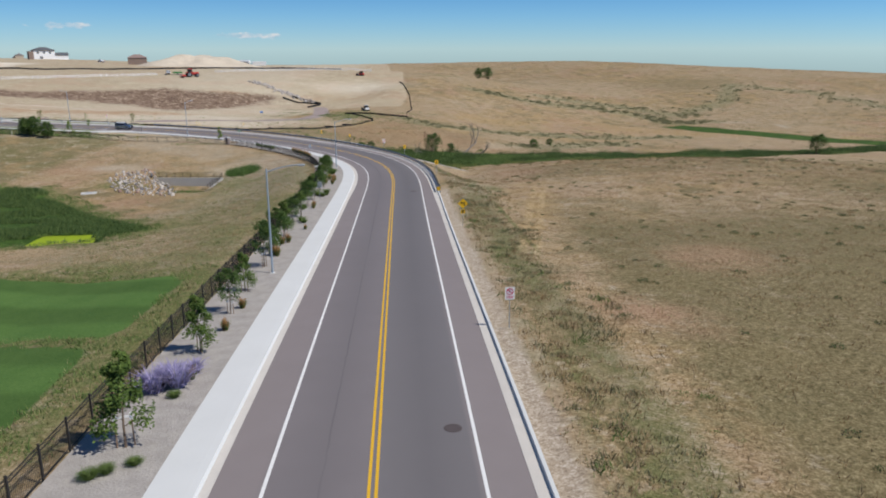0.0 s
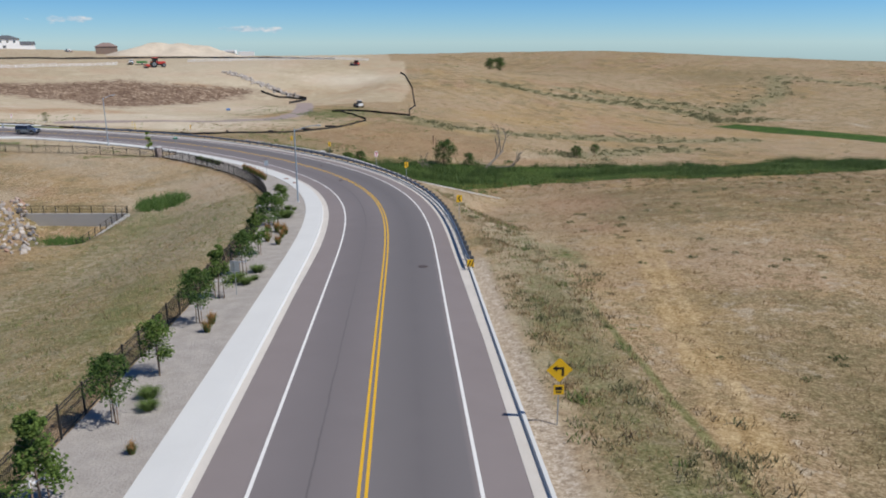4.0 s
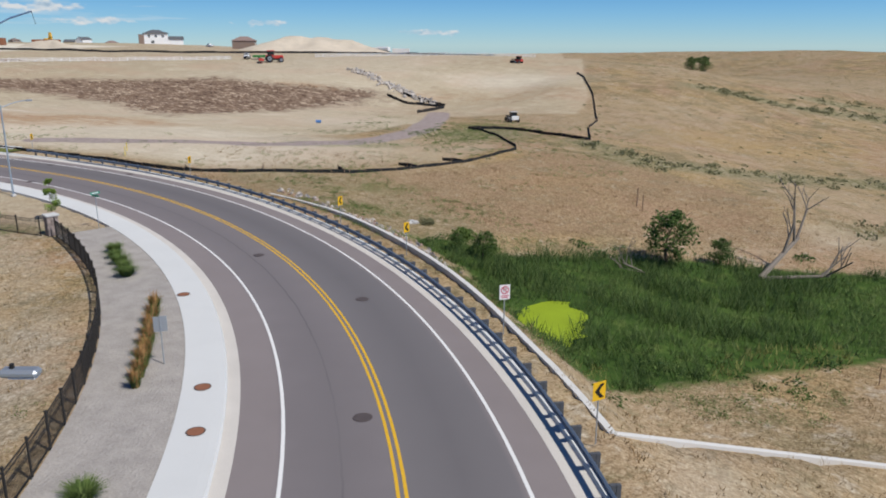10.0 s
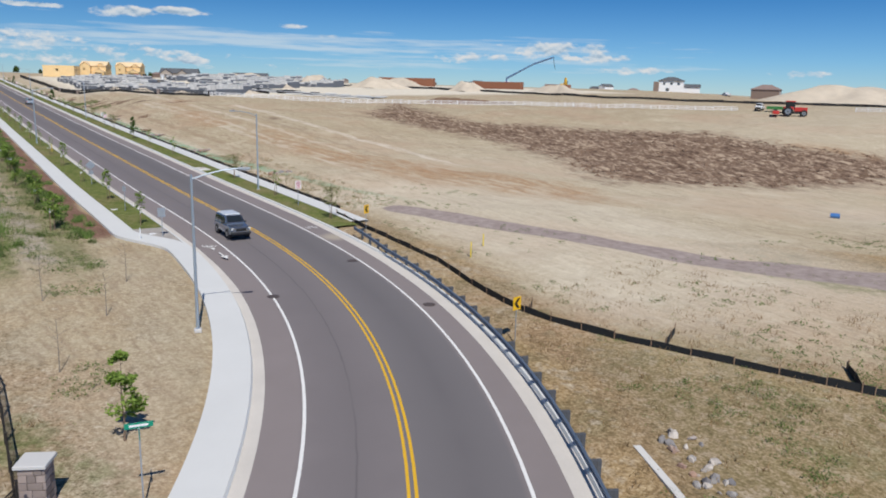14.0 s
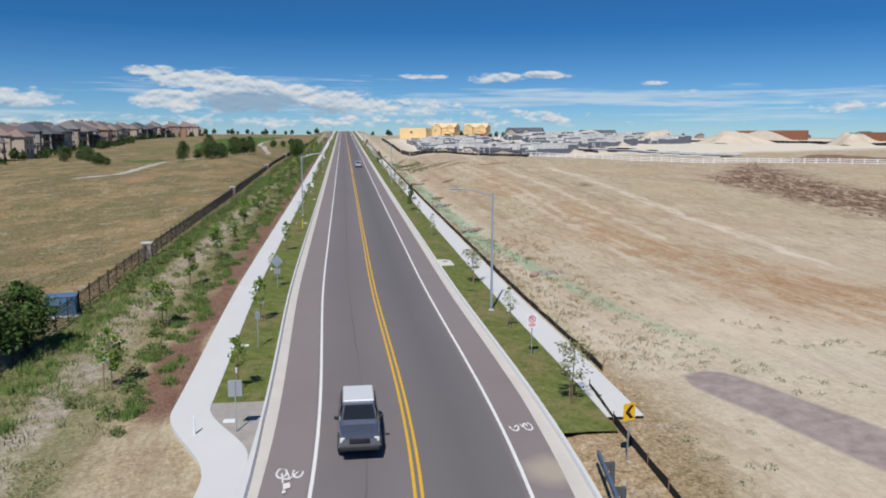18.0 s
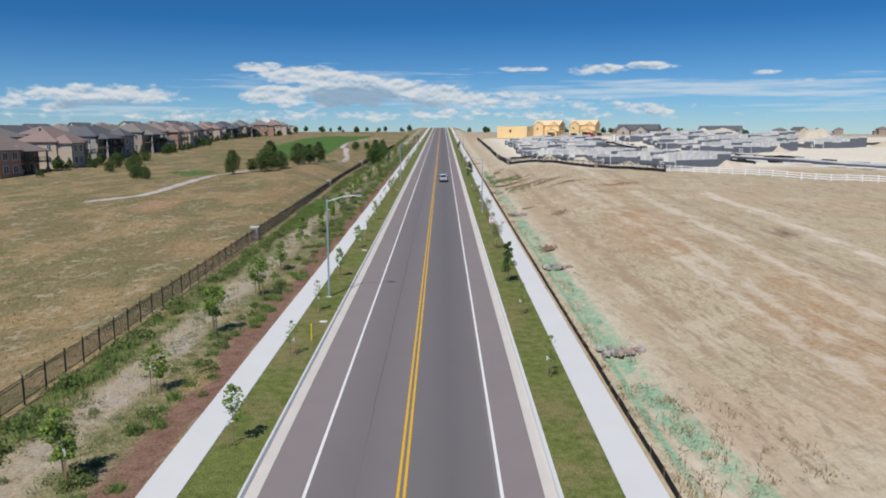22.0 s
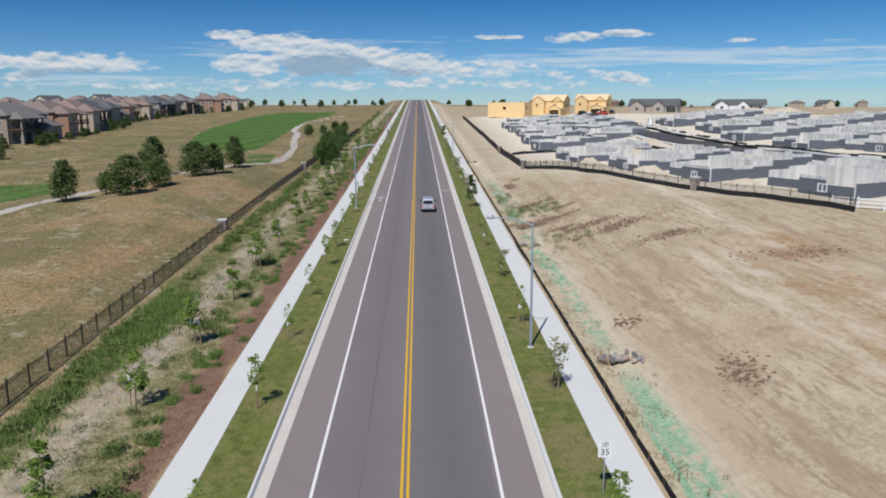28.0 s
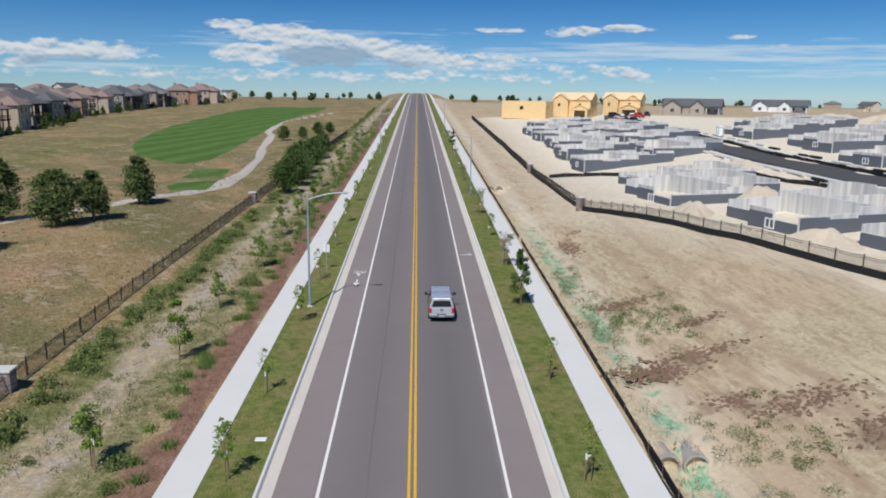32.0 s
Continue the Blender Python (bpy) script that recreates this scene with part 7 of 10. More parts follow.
vinyl_fence([(-247, 261.5), (-226, 285), (-205, 316), (-181, 339), (-160, 356.5), (-140, 373)], "white three-rail vinyl fence across the graded site")
vinyl_fence([(-118, 396), (-90, 405), (-60, 408), (-38, 410)], "white three-rail vinyl fence on the plateau's edge", 3.0)


# ---- ironwork, marks and small things on and by the road ----
def disc(name, label, category, r, mat, s, d, up, group=""):
    def make():
        root = group_of(name, label, category)
        bm = bmesh.new()
        bmesh.ops.create_cone(bm, cap_ends=True, segments=24, radius1=r, radius2=r * .97, depth=.03)
        lid = part("lid", bm, mat, root)
        bm = bmesh.new()
        ring_mesh(bm, r * .98, r * 1.13, 0)
        bmesh.ops.rotate(bm, verts=bm.verts, cent=(0, 0, 0), matrix=Matrix.Rotation(radians(90), 3, 'X'))
        bmesh.ops.translate(bm, verts=bm.verts, vec=(0, 0, .012))
        part("frame", bm, M_IRON, root)
        return root
    return put(name + str(r), make, beside(s, d, up), label, group)


for s, d in ((24.4, 3.4), (105.4, 3.05), (154.7, -.95), (170.1, 2.0), (225.1, -4.1), (232.1, 3.75), (220.9, 5.1), (183, -1.4)):
    disc("manhole_cover", "round dark iron manhole cover in the asphalt", "manhole cover", .36, M_IRON, s, d, .03 - .012 * abs(d), "manhole covers in the road")
for s, d in ((159.2, -7.55), (154.5, -7.5), (175.1, -8.0)):
    disc("valve_cover", "round rusty cover in the concrete footpath", "manhole cover", .34, M_RUST, s, d, .165, "rusty covers in the footpath")


def bike_mark():
    root = group_of("bike_lane_mark", "white painted bicycle and arrow on the asphalt", "road marking")
    stretch = Matrix.Diagonal((.78, 1.75, 1))
    bm = bmesh.new()
    for cx in (-.42, .42):
        ring_mesh(bm, .21, .30, 0, cx, 0, 20)
    for v in bm.verts:
        v.co = Vector((v.co.x, v.co.z, 0))
    for pts in ([(-.45, -.03), (-.1, .34), (-.03, .30), (-.38, -.06)], [(-.12, .36), (.3, .36), (.3, .28), (-.12, .28)], [(.36, 0), (.2, .5), (.28, .52), (.45, .02)], [(-.1, .3), (.1, -.05), (.16, 0), (-.02, .34)],
                [(-.2, .75), (.15, .85), (.22, .55), (-.1, .5)], [(-.03, 1.0), (.14, 1.04), (.2, .9), (.02, .86)]):
        bm.faces.new([bm.verts.new((px, py, 0)) for px, py in pts])
    bmesh.ops.transform(bm, matrix=stretch.to_4x4(), verts=bm.verts)
    part("bicycle", bm, M_WHITE, root)
    bm = bmesh.new()
    for pts in ([(-.07, 2.9), (.07, 2.9), (.07, 4.2), (-.07, 4.2)], [(-.3, 4.1), (.3, 4.1), (0, 5.2)]):
        bm.faces.new([bm.verts.new((px, py, 0)) for px, py in pts])
    part("arrow", bm, M_WHITE, root)
    return root


for s, d, turn in ((240.6, -5.1, 180), (244.2, 5.25, 0), (455, 5.25, 0), (448, -5.1, 180)):
    put("bike_mark", bike_mark, beside(s, d, .03 - .012 * abs(d), turn), "", "bicycle lane marks")


def inlet():
    root = group_of("storm_inlet", "pale concrete storm inlet slab at the kerb", "storm drain")
    bm = bmesh.new()
    box(bm, -.1, -1.6, -.25, 1.25, 1.6, .06, .02)
    part("slab", bm, M_HEADWALL, root)
    bm = bmesh.new()
    bmesh.ops.create_cone(bm, cap_ends=True, segments=20, radius1=.28, radius2=.27, depth=.02, matrix=Matrix.Translation((.6, .3, .07)))
    part("lid", bm, M_RUST, root)
    return root


put("inlet", inlet, beside(283.5, 6.95, .1))


def rock_mesh(seed):
    rng = random.Random(seed)
    bm = bmesh.new()
    bmesh.ops.create_icosphere(bm, subdivisions=1, radius=.5)
    for v in bm.verts:
        v.co *= rng.uniform(.7, 1.15)
        v.co.z *= .7
    me = bpy.data.meshes.new("stone")
    bm.to_mesh(me)
    bm.free()
    return me


ROCKS = [rock_mesh(i) for i in range(4)]
for me in ROCKS:
    me.materials.append(M_ROCK)
PALE = [rock_mesh(i + 10) for i in range(4)]
for me in PALE:
    me.materials.append(M_ROCK_PALE)


def rock_pile(name, label, places, meshes, size, seed):
    root = group_of(name, label, "rocks")
    rng = random.Random(seed)
    for px, py in places:
        k = size * rng.uniform(.5, 1.3)
        z = float(ground_z(px, py)[0]) + .1 * k
        piece("stone", rng.choice(meshes), root, Matrix.LocRotScale((px, py, z), Euler((rng.uniform(0, 3), rng.uniform(0, 3), rng.uniform(0, 6))), (k * rng.uniform(.8, 1.3), k, k * .85)))
    return root


M_SHEET = speckled("dirty_plastic_sheet", (.46, .455, .45), .3, 3, 20, .5)


def plastic_sheet():
    """A crumpled sheet, caught on the slope and half buried."""
    rng = random.Random(12)
    bm = bmesh.new()
    bmesh.ops.create_icosphere(bm, subdivisions=3, radius=.5)
    for v in bm.verts:
        c = v.co
        fold = 1 + .3 * math.sin(c.x * 11 + 4 * c.y) * math.sin(c.y * 9 - 3 * c.z) + rng.uniform(-.06, .06)
        v.co = Vector((c.x * 1.15 * fold, c.y * .6 * fold, max(c.z, -.1) * .7 * fold))
    me = bpy.data.meshes.new("plastic_sheet")
    bm.to_mesh(me)
    bm.free()
    me.materials.append(M_SHEET)
    ob = new("plastic_sheet", me)
    ob.matrix_world = on_ground(-26.6, 195.8, 30)
    return tagged(ob, "crumpled white plastic sheet caught on the dry slope", "plastic sheet")


plastic_sheet()
rr = random.Random(5)
for s in (277.5, 306.5, 335.5, 377):
    places = [on_road(s + rr.gauss(0, .32), 12.5 + 3.1 * rr.random() + .095 * max(0, 300 - s))[:2] for _ in range(46)]
    rock_pile("rock_check_dam", "row of broken rock across the ditch", places, ROCKS, .46, int(s))
rock_pile("riprap", "loose tan, grey and pink rock below the culvert wall", [on_road(rr.uniform(179, 192), 10.75 + 3.2 * rr.random() ** 1.3)[:2] for _ in range(160)] + [on_road(rr.uniform(191, 204), 10.6 + 1.7 * rr.random() ** 1.4)[:2] for _ in range(80)], ROCKS + PALE[:2], .42, 3)
APRON = [(-66, 149), (-61, 151.5), (-58.6, 147.5), (-57, 143), (-52, 137), (-48, 131), (-45.5, 128), (-48, 126), (-55, 128), (-61, 132), (-65.5, 140)]
apron = [(px + rr.uniform(-.4, .4), py + rr.uniform(-.4, .4)) for px in np.arange(-66.5, -44, 1.08) for py in np.arange(125.5, 152, 1.12)]
rock_pile("pond_riprap", "mixed pale boulders laid round the outfall", [q for q in apron if inside(np.array([q[0]]), np.array([q[1]]), APRON)[0]][:188], PALE + ROCKS[:2], .78, 4)
rock_pile("riprap_channel", "channel of pale riprap down the graded slope", [(-90.2 + 35 * t + rr.gauss(0, 1.2), 356.4 - 33.5 * t + rr.gauss(0, 1.0)) for t in [rr.random() for _ in range(245)]], PALE, 1.35, 6)
silt_fence([(-69.5, 327.5), (-62, 320), (-55.5, 320.5), (-51.4, 319.8), (-54.5, 303)], "black silt fence round the riprap channel", .8)
silt_fence([(-66, 331), (-58, 325), (-52, 322)], "black silt fence above the riprap channel", .8)


def culvert():
    """Two round pipe mouths in a low end wall, with earth banked over them."""
    root = group_of("culvert_pipes", "pair of concrete culvert mouths in a sandy ditch", "culvert")
    n = 24
    for k in (-.72, .72):
        bm = bmesh.new()
        rings = [[bm.verts.new((k + r * math.cos(2 * math.pi * i / n), y, .55 + r * math.sin(2 * math.pi * i / n))) for i in range(n)] for r, y in ((.66, .25), (.66, -.15), (.55, -.15), (.55, 1.6))]
        for p, q in zip(rings, rings[1:]):
            for i in range(n):
                bm.faces.new((p[i], p[(i + 1) % n], q[(i + 1) % n], q[i]))
        part("pipe", bm, M_PIPE, root)
        # a black disc closes the bore and paints the shade inside it
        bm = bmesh.new()
        bmesh.ops.create_circle(bm, cap_ends=True, segments=n, radius=.56, matrix=Matrix.Translation((k, 1.5, .55)) @ Matrix.Rotation(radians(90), 4, 'X'))
        part("pipe_end", bm, M_NET, root, "black disc standing for the shade deep in the pipe")
    bm = bmesh.new()
    m = 24
    top = [bm.verts.new((-2.0 + 4.0 * i / m, .12, .2 + .98 * max(abs(math.sin(i / m * 2 * math.pi)) ** .45, .55) * min(1, 4 * i / m, 4 * (m - i) / m))) for i in range(m + 1)]
    low = [bm.verts.new((v.co.x, .12, -.6)) for v in top]
    back = [bm.verts.new((v.co.x * 1.15, 2.6, v.co.z * .9)) for v in top]
    for i in range(m):
        bm.faces.new((low[i], low[i + 1], top[i + 1], top[i]))
        bm.faces.new((top[i], top[i + 1], back[i + 1], back[i]))
    part("earth_bank", bm, M_EARTH, root, "sandy earth banked over the pipes")
    return root


M_EARTH = speckled("banked_sandy_earth", (.55, .45, .33), .2, .8, 9, .95, relief=.5)
put("culvert", culvert, beside(413.8, 13.4, -1.35, 0))
put("culvert", culvert, beside(503, 13.1, -1.35, 0))


def utility_box():
    root = group_of("utility_cabinet", "blue steel utility cabinet beside the fence", "utility box")
    bm = bmesh.new()
    box(bm, -1.0, -.7, .05, 1.0, .7, 1.35, .03)
    body = part("body", bm, M_BLUE_BOX, root)
    bm = bmesh.new()
    box(bm, -1.05, -.75, 1.35, 1.05, .75, 1.45, .03)
    part("lid", bm, M_BLUE_BOX, root)
    bm = bmesh.new()
    box(bm, -1.15, -.85, -.3, 1.15, .85, .06, .02)
    part("plinth", bm, M_CAP, root)
    for k in (-.5, .5):
        bm = bmesh.new()
        box(bm, k - .46, -.725, .12, k + .46, -.70, 1.3, .01)
        dr = part("door", bm, M_BLUE_BOX, root)
        bm = bmesh.new()
        box(bm, k * .2 - .03, -.76, .7, k * .2 + .03, -.725, .85)
        part("handle", bm, M_SIGN_BACK, dr)
    return root


put("utility_box", utility_box, beside(267.6, -22.6, 0, 10))


def marker(mat, label, h):
    def make():
        root = group_of("marker_post", label, "marker post")
        bm = bmesh.new()
        tube(bm, (0, 0, -.1), (0, 0, h), .045, .045, 8)
        part("post", bm, mat, root)
        bm = bmesh.new()
        tube(bm, (0, 0, h), (0, 0, h + .06), .055, .03, 8)
        part("cap", bm, mat, root)
        return root
    return make


for s, d in ((309, -7.6), (226.5, -21), (232, 15.5), (230, 13)):
    put("marker_yellow", marker(M_POST_YELLOW, "yellow plastic utility marker post", 1.2), beside(s, d, .05), "", "yellow marker posts")
for s, d in ((262, -22.8), (244.5, -9.6)):
    put("marker_white", marker(M_TAG, "white plastic utility marker post", .9), beside(s, d, .05), "", "white marker posts")
for x, y, h in ((-5, 214.5, 2.0), (-4.4, 213.2, 1.8), (-4.9, 216, 1.7), (20, 178, 1.2), (28, 170, 1.1), (9, 175, 1.1)):
    put("old_post", marker(M_STAKE, "weathered timber fence post on dry ground", 1.4), on_ground(x, y, 0, h / 1.4), "", "weathered timber posts")
def slab_cover():
    root = group_of("culvert_slab", "pale concrete slab over a drain in grass", "slab")
    bm = bmesh.new()
    box(bm, -1.3, -.9, -.3, 1.3, .9, .12, .04)
    part("slab", bm, M_CAP, root)
    bm = bmesh.new()
    box(bm, -.5, -.35, .12, .5, .35, .16, .015)
    part("lid", bm, M_SIGN_BACK, root, "grey steel lid")
    return root


put("slab_cover", slab_cover, on_ground(-64.6, 130.5, 20))
# irrigation lids in the grass strip
for s, d in ((246, -8.3), (313.8, -7.5), (345, -7.5), (415, -7.6), (258, -8.9)):
    def lid():
        root = group_of("irrigation_lid", "pale plastic irrigation box lid in grass", "valve box")
        bm = bmesh.new()
        box(bm, -.28, -.2, 0, .28, .2, .05, .015)
        part("lid", bm, M_TAG, root)
        return root
    put("irrigation_lid", lid, beside(s, d, .1), "", "irrigation lids in grass")

# water and algae
M_WATER, wnt, wb = material("pond_water", .3, 0, .4)
wnt.links.new(ramp(wnt, noise_at(wnt, place(wnt), .3, 3), (.3, (.15, .15, .15)), (.7, (.22, .215, .21))), wb.inputs["Base Color"])
M_ALGAE = speckled("duckweed", (.27, .36, .016), .3, .6, 8, .8, relief=.3)


def pool(name, poly, z, mat, label):
    rng = random.Random(len(name) + int(poly[0][0]))
    out = []
    for (ax, ay), (bx, by) in zip(poly, poly[1:] + poly[:1]):
        n = max(2, int(math.dist((ax, ay), (bx, by)) / .7))
        for k in range(n):
            t = k / n
            out.append((ax + (bx - ax) * t + rng.gauss(0, .22), ay + (by - ay) * t + rng.gauss(0, .22)))
    poly = out
    me = mesh_of(name, [(px, py, z) for px, py in poly], [tuple(range(len(poly)))], mat)
    return tagged(new(name, me), label, "water", kind="structure")


# greyer than the headwall's concrete: the wall's shade is put into its colour
M_OUTFALL = speckled("grey_outfall_concrete", (.40, .395, .38), .2, .5, 9, .9, relief=.2)


def outfall():
    """A concrete outfall wall with its wing, sunk into the golf slope."""
    root = group_of("outfall_wall", "concrete outfall wall, greyed for shade, sunk in the slope", "wall", kind="structure")
    for k in range(4):
        wall_piece(root, (-58.6 + 3.5 * k, 146.1, -8.95), (-55.1 + 3.5 * k, 146.1, -8.95), .4, 3.0, M_OUTFALL)
    for k in range(4):
        wall_piece(root, (-44.5, 146 - 3.6 * k, -8.95 - .2 * k), (-44.3, 142.4 - 3.6 * k, -9.1 - .2 * k), .35, 2.8, M_OUTFALL)
    for name, run, label in (("rail_fence", [(-59 + 1.6 * k, 146.1) for k in range(10)], "black metal safety rail on the outfall wall"), ("rail_fence", [(-44.5 + .01 * k, 145.6 - 1.6 * k) for k in range(10)], "black metal safety rail on the wing wall")):
        rail = group_of(name, label, "fence")
        tops = [-8.97 if py == 146.1 else -8.97 - .055 * (146 - py) for px, py in run]
        for (px, py), z in zip(run, tops):
            bm = bmesh.new()
            box(bm, px - .035, py - .035, z - .05, px + .035, py + .035, z + 1.1)
            part("post", bm, M_BLACK, rail)
        for h in (.25, .62, 1.02):
            bm = bmesh.new()
            for (a, za), (b, zb) in zip(zip(run, tops), list(zip(run, tops))[1:]):
                tube(bm, (*a, za + h), (*b, zb + h), .028, .028, 6)
            part("rail", bm, M_BLACK, rail)


outfall()
pool("water_2", [(-15, 173.4), (-15.8, 180.6), (-14.2, 183.2), (-11.2, 183.9), (-9.3, 181.6), (-9.2, 176.6), (-10.8, 173.4), (-12.8, 172.2)], -10.5, M_ALGAE, "creek pool covered with bright green duckweed")
pool("water_3", [(-51, 76), (-39.5, 78.5), (-41.5, 87), (-50, 86.3)], -6.1, M_ALGAE, "marsh pool with yellow-green duckweed")

# ---- vehicles ----
def paint(name, base, metal=.35, rough=.32):
    m = speckled(name, base, .05, 1.2, 40, rough, metal, .5, relief=0)
    m.node_tree.nodes["Principled BSDF"].inputs["Coat Weight"].default_value = .6
    return m


M_SILVER = paint("silver_car_paint", (.66, .69, .74), .45, .22)
M_GREYCAR = paint("dark_grey_car_paint", (.33, .36, .41), .8, .2)
M_WHITECAR = paint("white_car_paint", (.78, .78, .77), 0, .3)
M_REDCAR = paint("red_machine_paint", (.55, .04, .03), 0, .4)
M_BLACKCAR = paint("black_car_paint", (.02, .02, .025), .2, .3)
M_YELLOWCAR = paint("yellow_machine_paint", (.72, .42, .04), 0, .45)
M_BOOM = paint("blue_grey_boom_paint", (.10, .17, .30), 0, .45)
M_GREENCAR = paint("green_machine_paint", (.04, .20, .05), 0, .45)
M_GLASS = speckled("dark_car_glass", (.018, .022, .026), .1, 2, 20, .06, 0, .6, relief=0)
M_TYRE = speckled("tyre_rubber", (.022, .022, .023), .2, 5, 40, .85)
M_RIM = speckled("alloy_rim", (.40, .41, .42), .1, 5, 40, .35, .8, .5, relief=0)
M_TRIM = speckled("black_plastic_trim", (.03, .03, .032), .2, 5, 40, .6)
M_TAIL = speckled("red_lamp_lens", (.50, .02, .025), .1, 8, 40, .2, 0, .5, relief=0)
M_LENS = speckled("clear_lamp_lens", (.70, .70, .68), .05, 8, 40, .15, 0, .5, relief=0)


def loft(bm, stations, corner=.1):
    """A hull along y: each station gives y, half width below and above, height of its foot and top; the upper edges are rounded."""
    rings = []
    for y, w0, w1, z0, z1 in stations:
        c = min(corner, w1 * .4, (z1 - z0) * .45)
        zm = z0 + (z1 - z0) * .45
        half = [(w0 * .94, z0), (w0, z0 + .06), (w0 + (w1 - w0) * .4, zm), (w1, z1 - c), (w1 - c * .35, z1 - c * .3), (w1 - c, z1)]
        rings.append([bm.verts.new((x, y, z)) for x, z in half] + [bm.verts.new((-x, y, z)) for x, z in reversed(half)])
    n = len(rings[0])
    for a, b in zip(rings, rings[1:]):
        for i in range(n):
            bm.faces.new((a[i], a[(i + 1) % n], b[(i + 1) % n], b[i]))
    bm.faces.new(rings[0])
    bm.faces.new(list(reversed(rings[-1])))
    bmesh.ops.recalc_face_normals(bm, faces=bm.faces)
    return bm


def quad_panel(bm, pts, thick=.015):
    """A thin panel through four corners, pushed out along its normal."""
    p = [Vector(v) for v in pts]
    n = (p[1] - p[0]).cross(p[3] - p[0]).normalized() * thick
    vs = [bm.verts.new(v) for v in p] + [bm.verts.new(v + n) for v in p]
    for f in ((3, 2, 1, 0), (4, 5, 6, 7), (0, 1, 5, 4), (1, 2, 6, 5), (2, 3, 7, 6), (3, 0, 4, 7)):
        bm.faces.new([vs[i] for i in f])
    return bm


def add_wheel(root, x, y, r, w=.24):
    side = 1 if x > 0 else -1
    bm = bmesh.new()
    tube(bm, (x - side * w / 2, y, r), (x + side * w / 2, y, r), r, r, 22)
    bmesh.ops.bevel(bm, geom=[e for e in bm.edges if len(e.link_faces) == 2 and any(len(f.verts) > 4 for f in e.link_faces)], offset=.035, segments=2, affect='EDGES')
    wheel = part("wheel", bm, M_TYRE, root, "black rubber tyre")
    bm = bmesh.new()
    tube(bm, (x + side * (w / 2 - .03), y, r), (x + side * (w / 2 + .012), y, r), r * .62, r * .56, 18)
    rim = part("rim", bm, M_RIM, wheel, "grey alloy rim")
    bm = bmesh.new()
    tube(bm, (x + side * (w / 2), y, r), (x + side * (w / 2 + .03), y, r), r * .17, r * .14, 10)
    part("hub_cap", bm, M_TRIM, wheel)


def panels(root, name, mat, quads, label="", thick=.012):
    for q in quads:
        bm = bmesh.new()
        part(name, quad_panel(bm, q, thick), mat, root, label)


def mirrored(q):
    return [(-x, y, z) for x, y, z in reversed(q)]


